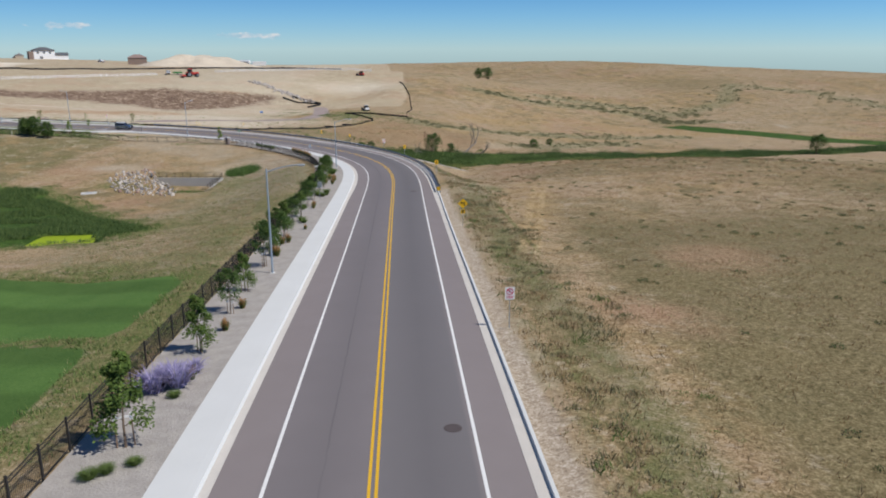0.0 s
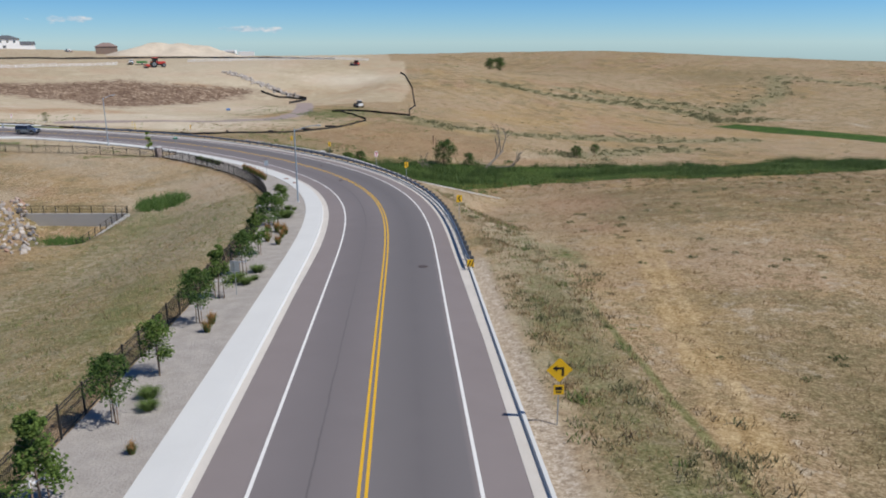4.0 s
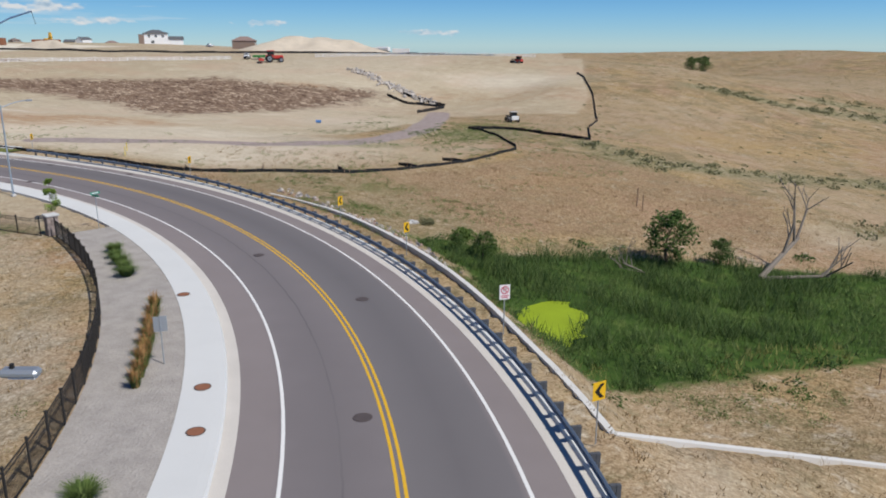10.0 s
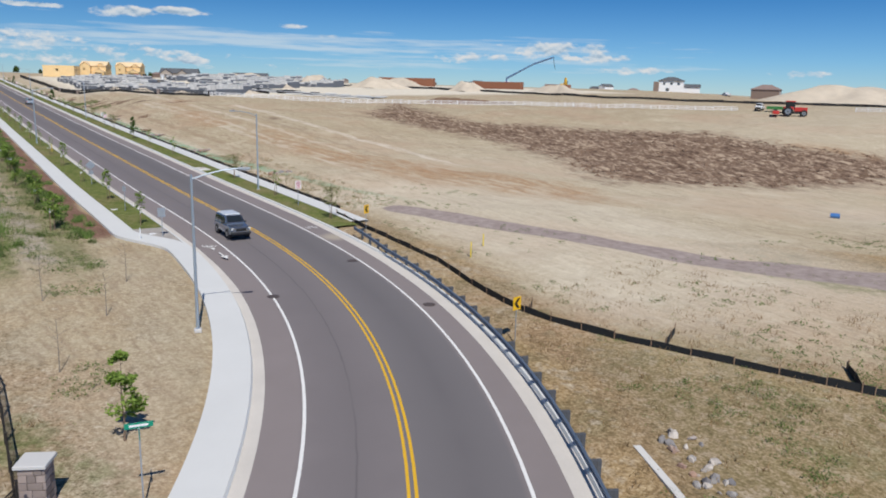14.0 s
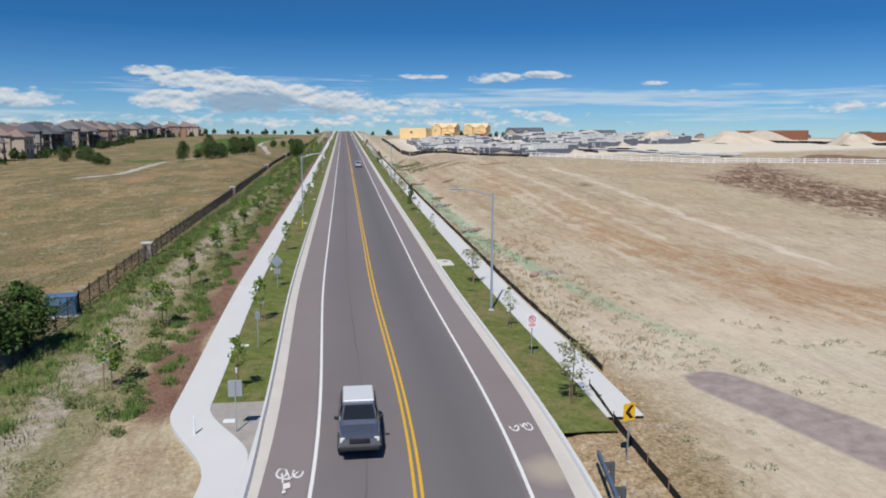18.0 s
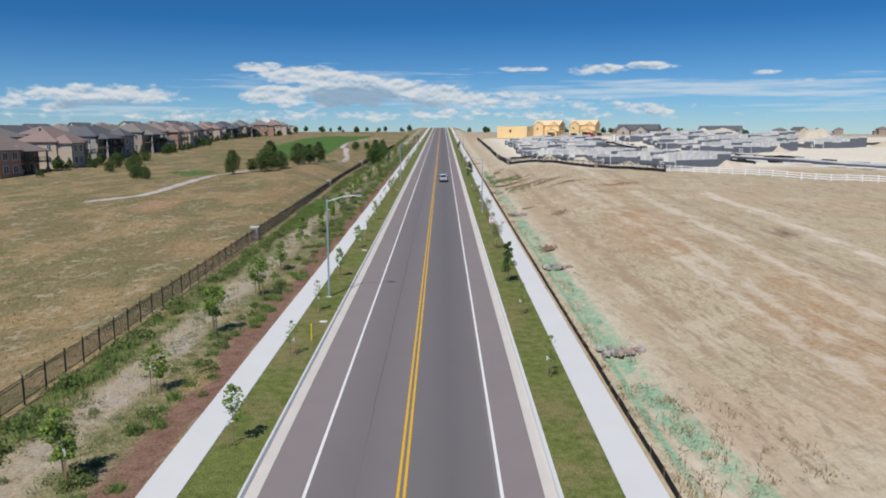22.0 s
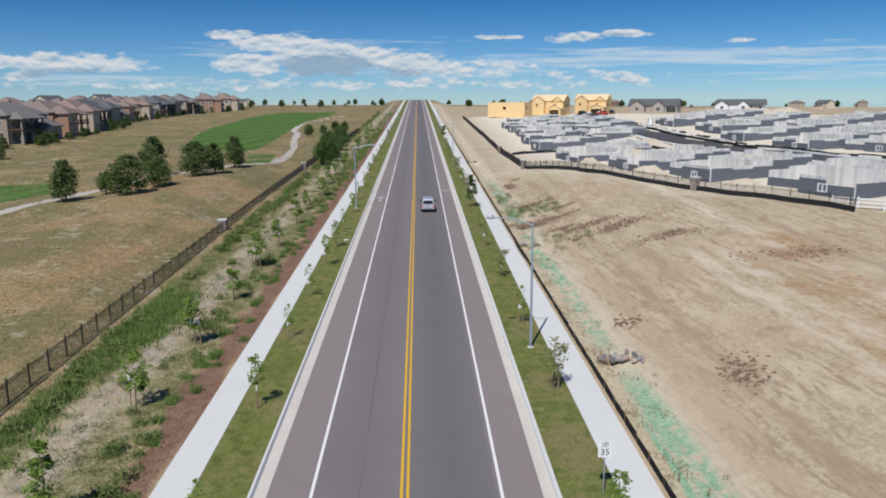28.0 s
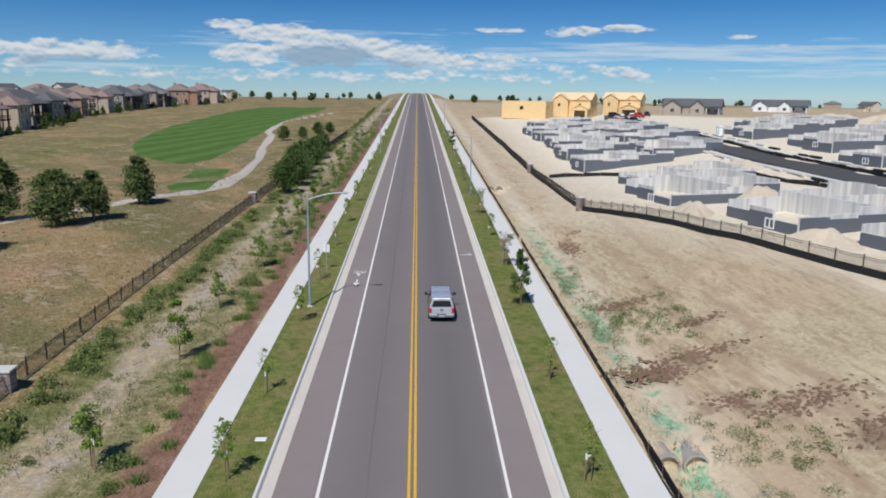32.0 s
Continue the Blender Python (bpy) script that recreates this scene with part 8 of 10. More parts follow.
def pickup(coat, label, topper=True):
    """A crew-cab pickup, its tail at y = 0."""
    def make():
        root = group_of("pickup_truck", label, "car")
        bm = bmesh.new()
        loft(bm, [(.06, .90, .88, .52, 1.10), (.14, .95, .92, .46, 1.13), (1.9, .97, .94, .40, 1.14), (3.9, .97, .93, .40, 1.12), (4.25, .97, .90, .40, 1.13), (5.1, .96, .86, .42, 1.06), (5.42, .90, .80, .46, .98), (5.5, .82, .74, .52, .86)], .1)
        body = part("body", bm, coat, root)
        bm = bmesh.new()
        loft(bm, [(1.93, .91, .72, 1.08, 1.70), (2.05, .92, .74, 1.08, 1.84), (2.9, .93, .75, 1.08, 1.90), (3.5, .92, .72, 1.08, 1.86), (3.72, .90, .68, 1.08, 1.74), (4.45, .86, .80, 1.08, 1.16)], .12)
        cab = part("cab", bm, coat, root)
        panels(cab, "windscreen", M_GLASS, [[(.72, 4.30, 1.265), (-.72, 4.30, 1.265), (-.60, 3.76, 1.73), (.60, 3.76, 1.73)]])
        for y0, y1 in ((2.98, 3.66), (2.1, 2.9)):
            q = [(.905, y0, 1.20), (.905, y1 + (.2 if y0 > 2.5 else 0), 1.20), (.785, y1, 1.70), (.785, y0, 1.70)]
            panels(cab, "side_window", M_GLASS, [q, mirrored(q)], "dark tinted side window", .02)
        if topper:
            bm = bmesh.new()
            loft(bm, [(.06, .87, .70, 1.10, 1.78), (.10, .90, .73, 1.10, 1.84), (1.0, .92, .77, 1.10, 1.92), (1.95, .91, .75, 1.10, 1.88)], .12)
            top = part("canopy", bm, coat, root, "fibreglass canopy over the load bed")
            panels(top, "rear_window", M_GLASS, [[(-.74, .055, 1.20), (.74, .055, 1.20), (.60, .055, 1.66), (-.60, .055, 1.66)]], "dark rear window", .02)
            q = [(.915, .35, 1.22), (.925, 1.75, 1.22), (.80, 1.7, 1.68), (.795, .45, 1.66)]
            panels(top, "side_window", M_GLASS, [q, mirrored(q)], "dark tinted side window", .02)
            bm = bmesh.new()
            box(bm, -.16, .03, 1.735, .16, .09, 1.775, .008)
            part("brake_light", bm, M_TAIL, top, "red high-mounted brake light")
            bm = bmesh.new()
            box(bm, -.68, 1.93, 1.86, .68, 1.96, 1.885)
            part("seam", bm, M_TRIM, top)
        else:
            bm = bmesh.new()
            box(bm, -.78, .2, 1.10, .78, 1.88, 1.155, .01)
            part("load_bed", bm, M_TRIM, body, "dark open load bed")
        bm = bmesh.new()
        box(bm, -.74, .035, .66, .74, .075, 1.08, .02)
        gate = part("tailgate", bm, coat, root)
        bm = bmesh.new()
        box(bm, -.13, .02, .93, .13, .04, 1.0, .008)
        part("handle", bm, M_TRIM, gate)
        bm = bmesh.new()
        tube(bm, (0, .036, .84), (0, .022, .84), .07, .065, 14)
        part("emblem", bm, M_RIM, gate)
        bm = bmesh.new()
        box(bm, -.93, -.13, .42, .93, .1, .64, .05)
        bumper = part("rear_bumper", bm, M_RIM, root, "bright metal rear bumper")
        bm = bmesh.new()
        box(bm, -.32, -.145, .60, .32, -.02, .655, .01)
        part("step", bm, M_TRIM, bumper)
        bm = bmesh.new()
        box(bm, -.16, -.145, .46, .16, -.128, .60, .006)
        plate = part("number_plate", bm, M_TAG, bumper, "white number plate")
        bm = bmesh.new()
        box(bm, -.12, -.15, .50, .12, -.145, .56)
        part("bar", bm, M_BOOM, plate)
        for s in (-1, 1):
            bm = bmesh.new()
            box(bm, min(s * .75, s * .93), .02, .70, max(s * .75, s * .93), .12, 1.08, .025)
            part("tail_light", bm, M_TAIL, root, "red tail light")
            bm = bmesh.new()
            box(bm, min(s * .55, s * .80), 5.38, .74, max(s * .55, s * .80), 5.5, .92, .02)
            part("headlight", bm, M_LENS, root, "clear headlight")
            bm = bmesh.new()
            box(bm, min(s * .90, s * 1.02), 3.78, 1.12, max(s * .90, s * 1.02), 3.86, 1.17)
            box(bm, min(s * 1.0, s * 1.24), 3.74, 1.10, max(s * 1.0, s * 1.24), 3.86, 1.33, .03)
            part("mirror", bm, M_TRIM, root, "black door mirror")
            for y in (2.15, 3.1):
                bm = bmesh.new()
                box(bm, min(s * .955, s * .99), y, .98, max(s * .955, s * .99), y + .16, 1.02, .006)
                part("door_handle", bm, M_TRIM, root)
            for y in (1.15, 4.5):
                # a solid dark disc paints the shade in the hollow round the wheel
                bm = bmesh.new()
                tube(bm, (s * .70, y, .42), (s * .972, y, .42), .47, .47, 22)
                part("wheel_arch", bm, M_TRIM, root, "dark disc standing for the shaded wheel arch")
                add_wheel(root, s * .86, y, .39, .26)
        bm = bmesh.new()
        box(bm, -.84, 5.38, .44, .84, 5.56, .66, .05)
        part("front_bumper", bm, M_TRIM, root)
        bm = bmesh.new()
        box(bm, -.5, 5.44, .68, .5, 5.52, .9, .02)
        part("grille", bm, M_TRIM, root)
        bm = bmesh.new()
        box(bm, -.7, .3, .28, .7, 5.1, .5)
        part("underbody", bm, M_TRIM, root)
        return root
    return make


def suv(coat, label, roof=None):
    """A boxy four-door car, its tail at y = 0."""
    def make():
        root = group_of("car", label, "car")
        bm = bmesh.new()
        loft(bm, [(.03, .84, .82, .5, 1.02), (.12, .90, .88, .42, 1.08), (2.0, .92, .90, .38, 1.10), (3.2, .92, .88, .38, 1.10), (4.2, .90, .82, .40, 1.02), (4.5, .80, .72, .5, .9)], .09)
        part("body", bm, coat, root)
        bm = bmesh.new()
        loft(bm, [(.08, .86, .70, 1.04, 1.62), (.3, .88, .72, 1.04, 1.76), (1.6, .88, .72, 1.04, 1.80), (2.5, .86, .70, 1.04, 1.74), (3.25, .82, .76, 1.04, 1.14)], .1)
        cab = part("cab", bm, coat, root)
        # an added pale panel paints the sky's reflection on the roof
        if roof:
            bm = bmesh.new()
            box(bm, -.68, .34, 1.74, .68, 2.36, 1.83, .035)
            part("roof", bm, roof, cab, "white panel painting the sky's reflection on the roof")
        panels(cab, "windscreen", M_GLASS, [[(.70, 3.14, 1.24), (-.70, 3.14, 1.24), (-.60, 2.56, 1.68), (.60, 2.56, 1.68)]])
        panels(cab, "rear_window", M_GLASS, [[(-.68, .075, 1.15), (.68, .075, 1.15), (.6, .09, 1.58), (-.6, .09, 1.58)]])
        for y0, y1 in ((.3, 1.15), (1.22, 1.95), (2.02, 2.5)):
            q = [(.872, y0, 1.16), (.868, y1 + (.25 if y0 > 2 else 0), 1.16), (.758, y1, 1.62), (.758, y0, 1.62)]
            panels(cab, "side_window", M_GLASS, [q, mirrored(q)], "", .02)
        for s in (-1, 1):
            for nm, y0, y1, mat in (("tail_light", .0, .08, M_TAIL), ("headlight", 4.38, 4.47, M_LENS)):
                bm = bmesh.new()
                box(bm, min(s * .6, s * .82), y0, .76, max(s * .6, s * .82), y1, .95, .02)
                part(nm, bm, mat, root)
            bm = bmesh.new()
            box(bm, min(s * .88, s * 1.08), 2.6, 1.08, max(s * .88, s * 1.08), 2.7, 1.24, .03)
            part("mirror", bm, M_TRIM, root)
            for y in (.85, 3.55):
                # dark disc in place of the arch's shaded hollow
                bm = bmesh.new()
                tube(bm, (s * .62, y, .4), (s * .925, y, .4), .43, .43, 20)
                part("wheel_arch", bm, M_TRIM, root)
                add_wheel(root, s * .82, y, .36, .23)
        for nm, y0, y1 in (("rear_bumper", -.06, .1), ("front_bumper", 4.36, 4.56)):
            bm = bmesh.new()
            box(bm, -.84, y0, .4, .84, y1, .62, .05)
            part(nm, bm, M_TRIM, root)
        bm = bmesh.new()
        box(bm, -.45, 4.4, .66, .45, 4.5, .92, .02)
        part("grille", bm, M_TRIM, root)
        bm = bmesh.new()
        box(bm, -.66, .3, .26, .66, 4.2, .46)
        part("underbody", bm, M_TRIM, root)
        return root
    return make


put("pickup_silver", pickup(M_SILVER, "silver pickup truck with a matching canopy, driving up the road"), beside(433.4, 2.05, .0, 0))
put("suv_grey", suv(M_GREYCAR, "dark grey boxy car, sky reflection painted white on its roof, coming down the road", M_WHITECAR), beside(245.7, -2.3, .0, 180))


# ---- houses ----
def stucco(name, base, rough=.9):
    return speckled(name, base, .1, .4, 9, rough, relief=.2)


M_OSB = speckled("yellow_strand_board", (.80, .57, .29), .16, .8, 8, .85, relief=.15)
M_OSB_ROOF = speckled("pale_roof_boarding", (.80, .60, .36), .14, .8, 8, .85, relief=.15)
# near-black, for shade indoors put into the colour
M_SHADE_IN = speckled("dark_interior", (.05, .04, .035), .2, 1, 8, .9, relief=0)
M_PANE = speckled("house_window_glass", (.05, .06, .07), .2, .3, 3, .08, 0, .6, relief=0)
M_TRIMWHITE = stucco("white_house_trim", (.70, .69, .66))
M_DECK = stucco("dark_deck_timber", (.14, .09, .065))
M_SHINGLE = [speckled(n, c, .22, .5, 7, .9, relief=.4, distance=.04) for n, c in (("brown_shingles", (.235, .185, .165)), ("grey_brown_shingles", (.20, .185, .175)), ("red_brown_shingles", (.27, .195, .17)), ("dark_grey_shingles", (.115, .12, .128)))]
M_WALL = [stucco(n, c) for n, c in (("taupe_stucco", (.34, .275, .225)), ("brown_stucco", (.25, .185, .15)), ("sand_stucco", (.46, .385, .30)), ("cream_stucco", (.64, .55, .42)), ("white_house_wrap", (.80, .80, .79)), ("stone_veneer", (.30, .26, .225)))]


def hip_roof(bm, x0, y0, x1, y1, z, rise, over=.5, fascia=.22):
    x0, y0, x1, y1 = x0 - over, y0 - over, x1 + over, y1 + over
    w, d = x1 - x0, y1 - y0
    if w >= d:
        r = [((x0 + d / 2), (y0 + y1) / 2), ((x1 - d / 2), (y0 + y1) / 2)]
    else:
        r = [((x0 + x1) / 2, y0 + w / 2), ((x0 + x1) / 2, y1 - w / 2)]
    lo = [bm.verts.new((x, y, z - fascia)) for x, y in ((x0, y0), (x1, y0), (x1, y1), (x0, y1))]
    up = [bm.verts.new((x, y, z)) for x, y in ((x0, y0), (x1, y0), (x1, y1), (x0, y1))]
    a, b = (bm.verts.new((*p, z + rise)) for p in r)
    for i in range(4):
        bm.faces.new((lo[i], lo[(i + 1) % 4], up[(i + 1) % 4], up[i]))
    bm.faces.new(lo[::-1])
    if w >= d:
        faces = ((up[0], up[1], b, a), (up[1], up[2], b), (up[2], up[3], a, b), (up[3], up[0], a))
    else:
        faces = ((up[0], up[1], a), (up[1], up[2], b, a), (up[2], up[3], b), (up[3], up[0], a, b))
    for f in faces:
        bm.faces.new(f)
    return bm


def gable_roof(bm, x0, y0, x1, y1, z, rise, along='x', over=.45, thick=.2):
    """Two sloping slabs that meet in a ridge."""
    def at(u, v, h):
        return (u, v, h) if along == 'x' else (v, u, h)
    a0, a1, b0, b1 = (x0, x1, y0, y1) if along == 'x' else (y0, y1, x0, x1)
    mid, half = (b0 + b1) / 2, (b1 - b0) / 2
    drop = rise * over / half
    for side in (-1, 1):
        pts = [(a0 - over, mid + side * (half + over), z - drop), (a1 + over, mid + side * (half + over), z - drop), (a1 + over, mid, z + rise), (a0 - over, mid, z + rise)]
        lo = [bm.verts.new(at(*p)) for p in pts]
        hi = [bm.verts.new(at(p[0], p[1], p[2] + thick)) for p in pts]
        for f in ((lo[0], lo[1], lo[2], lo[3]), (hi[3], hi[2], hi[1], hi[0]), (lo[0], hi[0], hi[1], lo[1]), (lo[1], hi[1], hi[2], lo[2]), (lo[3], lo[2], hi[2], hi[3]), (lo[0], lo[3], hi[3], hi[0])):
            bm.faces.new(f)
    bmesh.ops.recalc_face_normals(bm, faces=bm.faces)
    return bm


def gable_end(bm, x0, y0, x1, y1, z, rise, along='x', inset=.0):
    """Triangular wall prisms under a gable roof."""
    def at(u, v, h):
        return (u, v, h) if along == 'x' else (v, u, h)
    a0, a1, b0, b1 = (x0, x1, y0, y1) if along == 'x' else (y0, y1, x0, x1)
    mid = (b0 + b1) / 2
    vs = [bm.verts.new(at(u, v, h)) for u in (a0 + inset, a1 - inset) for v, h in ((b0, z), (b1, z), (mid, z + rise))]
    for f in ((0, 1, 2), (5, 4, 3), (0, 3, 4, 1), (1, 4, 5, 2), (2, 5, 3, 0)):
        bm.faces.new([vs[i] for i in f])
    bmesh.ops.recalc_face_normals(bm, faces=bm.faces)
    return bm


def window_at(root, x, y, z, w, h, facing, frame=None, far=False):
    """A framed window on a wall; facing names the way it looks: +y, -y, +x or -x."""
    turn = {"-y": 0, "+x": 90, "+y": 180, "-x": 270}[facing]
    bm = bmesh.new()
    t = .11
    for a in ((-w / 2 - t, -h / 2 - t, w / 2 + t, -h / 2), (-w / 2 - t, h / 2, w / 2 + t, h / 2 + t), (-w / 2 - t, -h / 2, -w / 2, h / 2), (w / 2, -h / 2, w / 2 + t, h / 2), (-.035, -h / 2, .035, h / 2)):
        box(bm, a[0], -.06, a[1], a[2], .04, a[3])
    if far:
        n = len(bm.faces)
        box(bm, -w / 2, -.02, -h / 2, w / 2, .02, h / 2)
        bm.faces.ensure_lookup_table()
        for face in bm.faces[n:]:
            face.material_index = 1
    f = part("window", bm, frame or M_TRIMWHITE, root, "window in a pale frame")
    f.matrix_basis = pose(x, y, z, 0, 0, turn)
    if far:
        f.data.materials.append(M_PANE)
        return
    bm = bmesh.new()
    box(bm, -w / 2, -.02, -h / 2, w / 2, .02, h / 2)
    part("pane", bm, M_PANE, f)


def wall_mass(root, x0, y0, x1, y1, z0, z1, mat, name="wall", label=""):
    bm = bmesh.new()
    return part(name, box(bm, x0, y0, z0, x1, y1, z1), mat, root, label)


def roof_part(root, bm, mat, label=""):
    return part("roof", bm, mat, root, label)


M_BRICK, M_GREYWALL = stucco("orange_brown_brick", (.36, .215, .15)), stucco("grey_siding", (.30, .285, .27))


def golf_house(v, label):
    """A two-storey house with hipped roofs whose deck and patio look towards +y."""
    wall, roof, stone = (M_BRICK, M_GREYWALL, M_WALL[2], M_WALL[0])[v], M_SHINGLE[(0, 3, 2, 1)[v]], M_WALL[5]
    k = (1, -1, 1, -1)[v]

    def X(a, b):
        return (min(k * a, k * b), max(k * a, k * b))

    def make():
        root = group_of("house", label, "house")
        x0, x1 = X(-9, 9)
        wall_mass(root, x0, -6, x1, 4, -1.5, 6.0, wall)
        roof_part(root, hip_roof(bmesh.new(), x0, -6, x1, 4, 6.1, 2.9), roof)
        x0, x1 = X(1.5, 8.5)
        wall_mass(root, x0, 3.9, x1, 7.5, -1.5, (5.6, 6.0, 5.6, 3.2)[v], stone if v % 2 else wall, "wing_wall", "projecting stone-clad wing")
        roof_part(root, hip_roof(bmesh.new(), x0, 2.0, x1, 7.5, (5.75, 6.15, 5.75, 3.35)[v], 2.1), roof)
        for z in (1.5, 4.4) if v < 3 else (1.5,):
            window_at(root, k * 3.4, 7.5, z, 1.5, 1.6, "+y")
            window_at(root, k * 6.4, 7.5, z, 1.5, 1.6, "+y")
        dx0, dx1 = X(-8.6, 1.4)
        bm = bmesh.new()
        box(bm, dx0, 3.9, 2.75, dx1, 7.3, 3.0, .03)
        deck = part("deck", bm, M_DECK, root, "dark timber deck")
        for x in (dx0 + .4, (dx0 + dx1) / 2, dx1 - .4):
            bm = bmesh.new()
            box(bm, x - .35, 6.5, -1.5, x + .35, 7.2, 1.4, .03)
            part("pier", bm, stone, deck, "stone pier")
            bm = bmesh.new()
            box(bm, x - .17, 6.65, 1.4, x + .17, 7.0, 5.3)
            part("post", bm, wall, deck)
        bm = bmesh.new()
        box(bm, dx0, 7.2, 3.85, dx1, 7.28, 3.95)
        for i in range(26):
            x = dx0 + .1 + (dx1 - dx0 - .2) * i / 25
            box(bm, x - .025, 7.21, 3.0, x + .025, 7.26, 3.86)
        part("railing", bm, M_BLACK, deck, "dark metal deck railing")
        if v != 2:
            roof_part(root, hip_roof(bmesh.new(), dx0, 2.0, dx1, 7.3, 5.4, 1.4, .4), roof, "low roof over the deck")
        for x in (-6.6, -3.6, -.6):
            window_at(root, k * x, 4.0, 4.4, 1.8, 2.0, "+y")
            window_at(root, k * x, 4.0, 1.2, 1.8, 2.1, "+y")
        for y in (-4, -.8, 2.2):
            for z in (1.5, 4.5):
                window_at(root, 9, y, z, 1.0, 1.5, "+x")
        window_at(root, -9, -1, 4.5, 1.2, 1.4, "-x")
        bm = bmesh.new()
        box(bm, k * 4 - .6, -3, 6.5, k * 4 + .6, -2, 9.4, .03)
        part("chimney", bm, stone, root)
        return root
    return make


def plain_house(v, label):
    """A simpler two-storey house of the rows behind."""
    wall, roof = M_WALL[(2, 3, 0, 1, 4)[v]], M_SHINGLE[(1, 3, 0, 2, 3)[v]]

    def make():
        root = group_of("house", label, "house")
        wall_mass(root, -7.5, -5, 7.5, 5, -2, 5.8, wall)
        if v in (1, 4):
            roof_part(root, gable_roof(bmesh.new(), -7.5, -5, 7.5, 5, 5.8, 2.9), roof)
            part("gable", gable_end(bmesh.new(), -7.5, -5, 7.5, 5, 5.8, 2.9), wall, root)
        else:
            roof_part(root, hip_roof(bmesh.new(), -7.5, -5, 7.5, 5, 5.9, 2.7), roof)
        wall_mass(root, -1, 4.9, 6, 8, -2, 3.2, wall, "wing_wall")
        roof_part(root, hip_roof(bmesh.new(), -1, 3, 6, 8, 3.3, 1.7), roof)
        for x in (-5, -1.5, 2, 5.2):
            window_at(root, x, 5, 4.4, 1.3, 1.4, "+y", far=True)
        for y in (-2.5, 1.5):
            window_at(root, 7.5, y, 4.3, 1.2, 1.4, "+x", far=True)
            window_at(root, 7.5, y, 1.4, 1.2, 1.4, "+x", far=True)
        window_at(root, -4.5, 5, 1.4, 1.6, 1.6, "+y", far=True)
        return root
    return make


FRONT = [(-316, 110), (-344, 115), (-372, 117), (-400, 124), (-428, 124), (-456, 122), (-484, 117), (-512, 113), (-540, 111), (-568, 113), (-596, 117), (-624, 124), (-651, 133), (-677, 140)]
LABELS = ("orange-brown brick house with a brown hipped roof", "grey house with a stone wing and covered deck", "sand-coloured house with an open deck and red-brown roof", "taupe house with a low stone wing and deck")
for i, (x, y) in enumerate(FRONT):
    v = (0, 2, 1, 3)[i % 4]
    put(f"golf_house_{v}", golf_house(v, LABELS[v]), on_ground(x, y - 9, (-14, -8, -4, -2)[min(i, 3)] + 5 * math.sin(i * 1.7), 1.2), "", "houses beside the golf course")
BACK_LABELS = ("sand-coloured house with a grey-brown hipped roof", "cream house with a dark gabled roof", "taupe house with a brown hipped roof", "brown house with a red-brown hipped roof", "white-wrapped house with a dark gabled roof")
for i, (x, y) in enumerate(FRONT):
    for row in (0, 1):
        v = (i * 2 + row * 3) % 4
        put(f"plain_house_{v}", plain_house(v, BACK_LABELS[v]), on_ground(x - 9 + 5 * math.sin(i * 2.1), y - 48 - 38 * row, -10 + 8 * math.sin(i * 3.1 + row) + 180 * row, 1.15), "", "houses in the rows behind")
for i, (x, y) in enumerate([(-770, 470), (-790, 430), (-745, 520), (-712, 545), (-700, 590), (-660, 620), (-640, 655), (-590, 660), (-560, 700), (-520, 700), (-480, 720), (-450, 735), (-420, 660), (-380, 690),
                            (-610, 565), (-640, 520), (-575, 600), (-530, 620), (-800, 60), (-830, 100), (-790, 130), (-860, 60), (-900, 110), (-770, 20)]):
    v = (1, 3, 4, 0, 2)[i % 5]
    put(f"plain_house_{v}", plain_house(v, BACK_LABELS[v]), on_ground(x, y, 37 * i, .66), "", "distant houses on the skyline")


# houses under construction
def holed_wall(bm, length, height, thick, holes, z0=0.0):
    """A wall along x from 0, with openings given as x0, z0, x1, z1 that go right through."""
    xs = sorted({0, length, *(h[0] for h in holes), *(h[2] for h in holes)})
    zs = sorted({0, height, *(h[1] for h in holes), *(h[3] for h in holes)})
    for a, b in zip(xs, xs[1:]):
        for c, d in zip(zs, zs[1:]):
            mx, mz = (a + b) / 2, (c + d) / 2
            if not any(h[0] < mx < h[2] and h[1] < mz < h[3] for h in holes):
                box(bm, a, 0, z0 + c, b, thick, z0 + d)
    return bm


def shell(root, x0, y0, x1, y1, h, openings, mat, roof=None, rise=0.0, along='x'):
    """Four boarded walls; openings by side s, e, n, w."""
    for side, (ox, oy, turn, length) in {"s": (x0, y0, 0, x1 - x0), "e": (x1, y0, 90, y1 - y0), "n": (x1, y1, 180, x1 - x0), "w": (x0, y1, 270, y1 - y0)}.items():
        p = part("wall", holed_wall(bmesh.new(), length, h, .16, openings.get(side, [])), mat, root)
        p.matrix_basis = pose(ox, oy, 0, 0, 0, turn)
    bm = bmesh.new()
    box(bm, x0 + .2, y0 + .2, 2.75, x1 - .2, y1 - .2, 3.0)
    part("upper_floor", bm, M_OSB, root)
    if roof:
        part("gable", gable_end(bmesh.new(), x0, y0, x1, y1, h, rise, along, .0), mat, root)
        roof_part(root, gable_roof(bmesh.new(), x0, y0, x1, y1, h + .03, rise, along, .4, .12), roof)


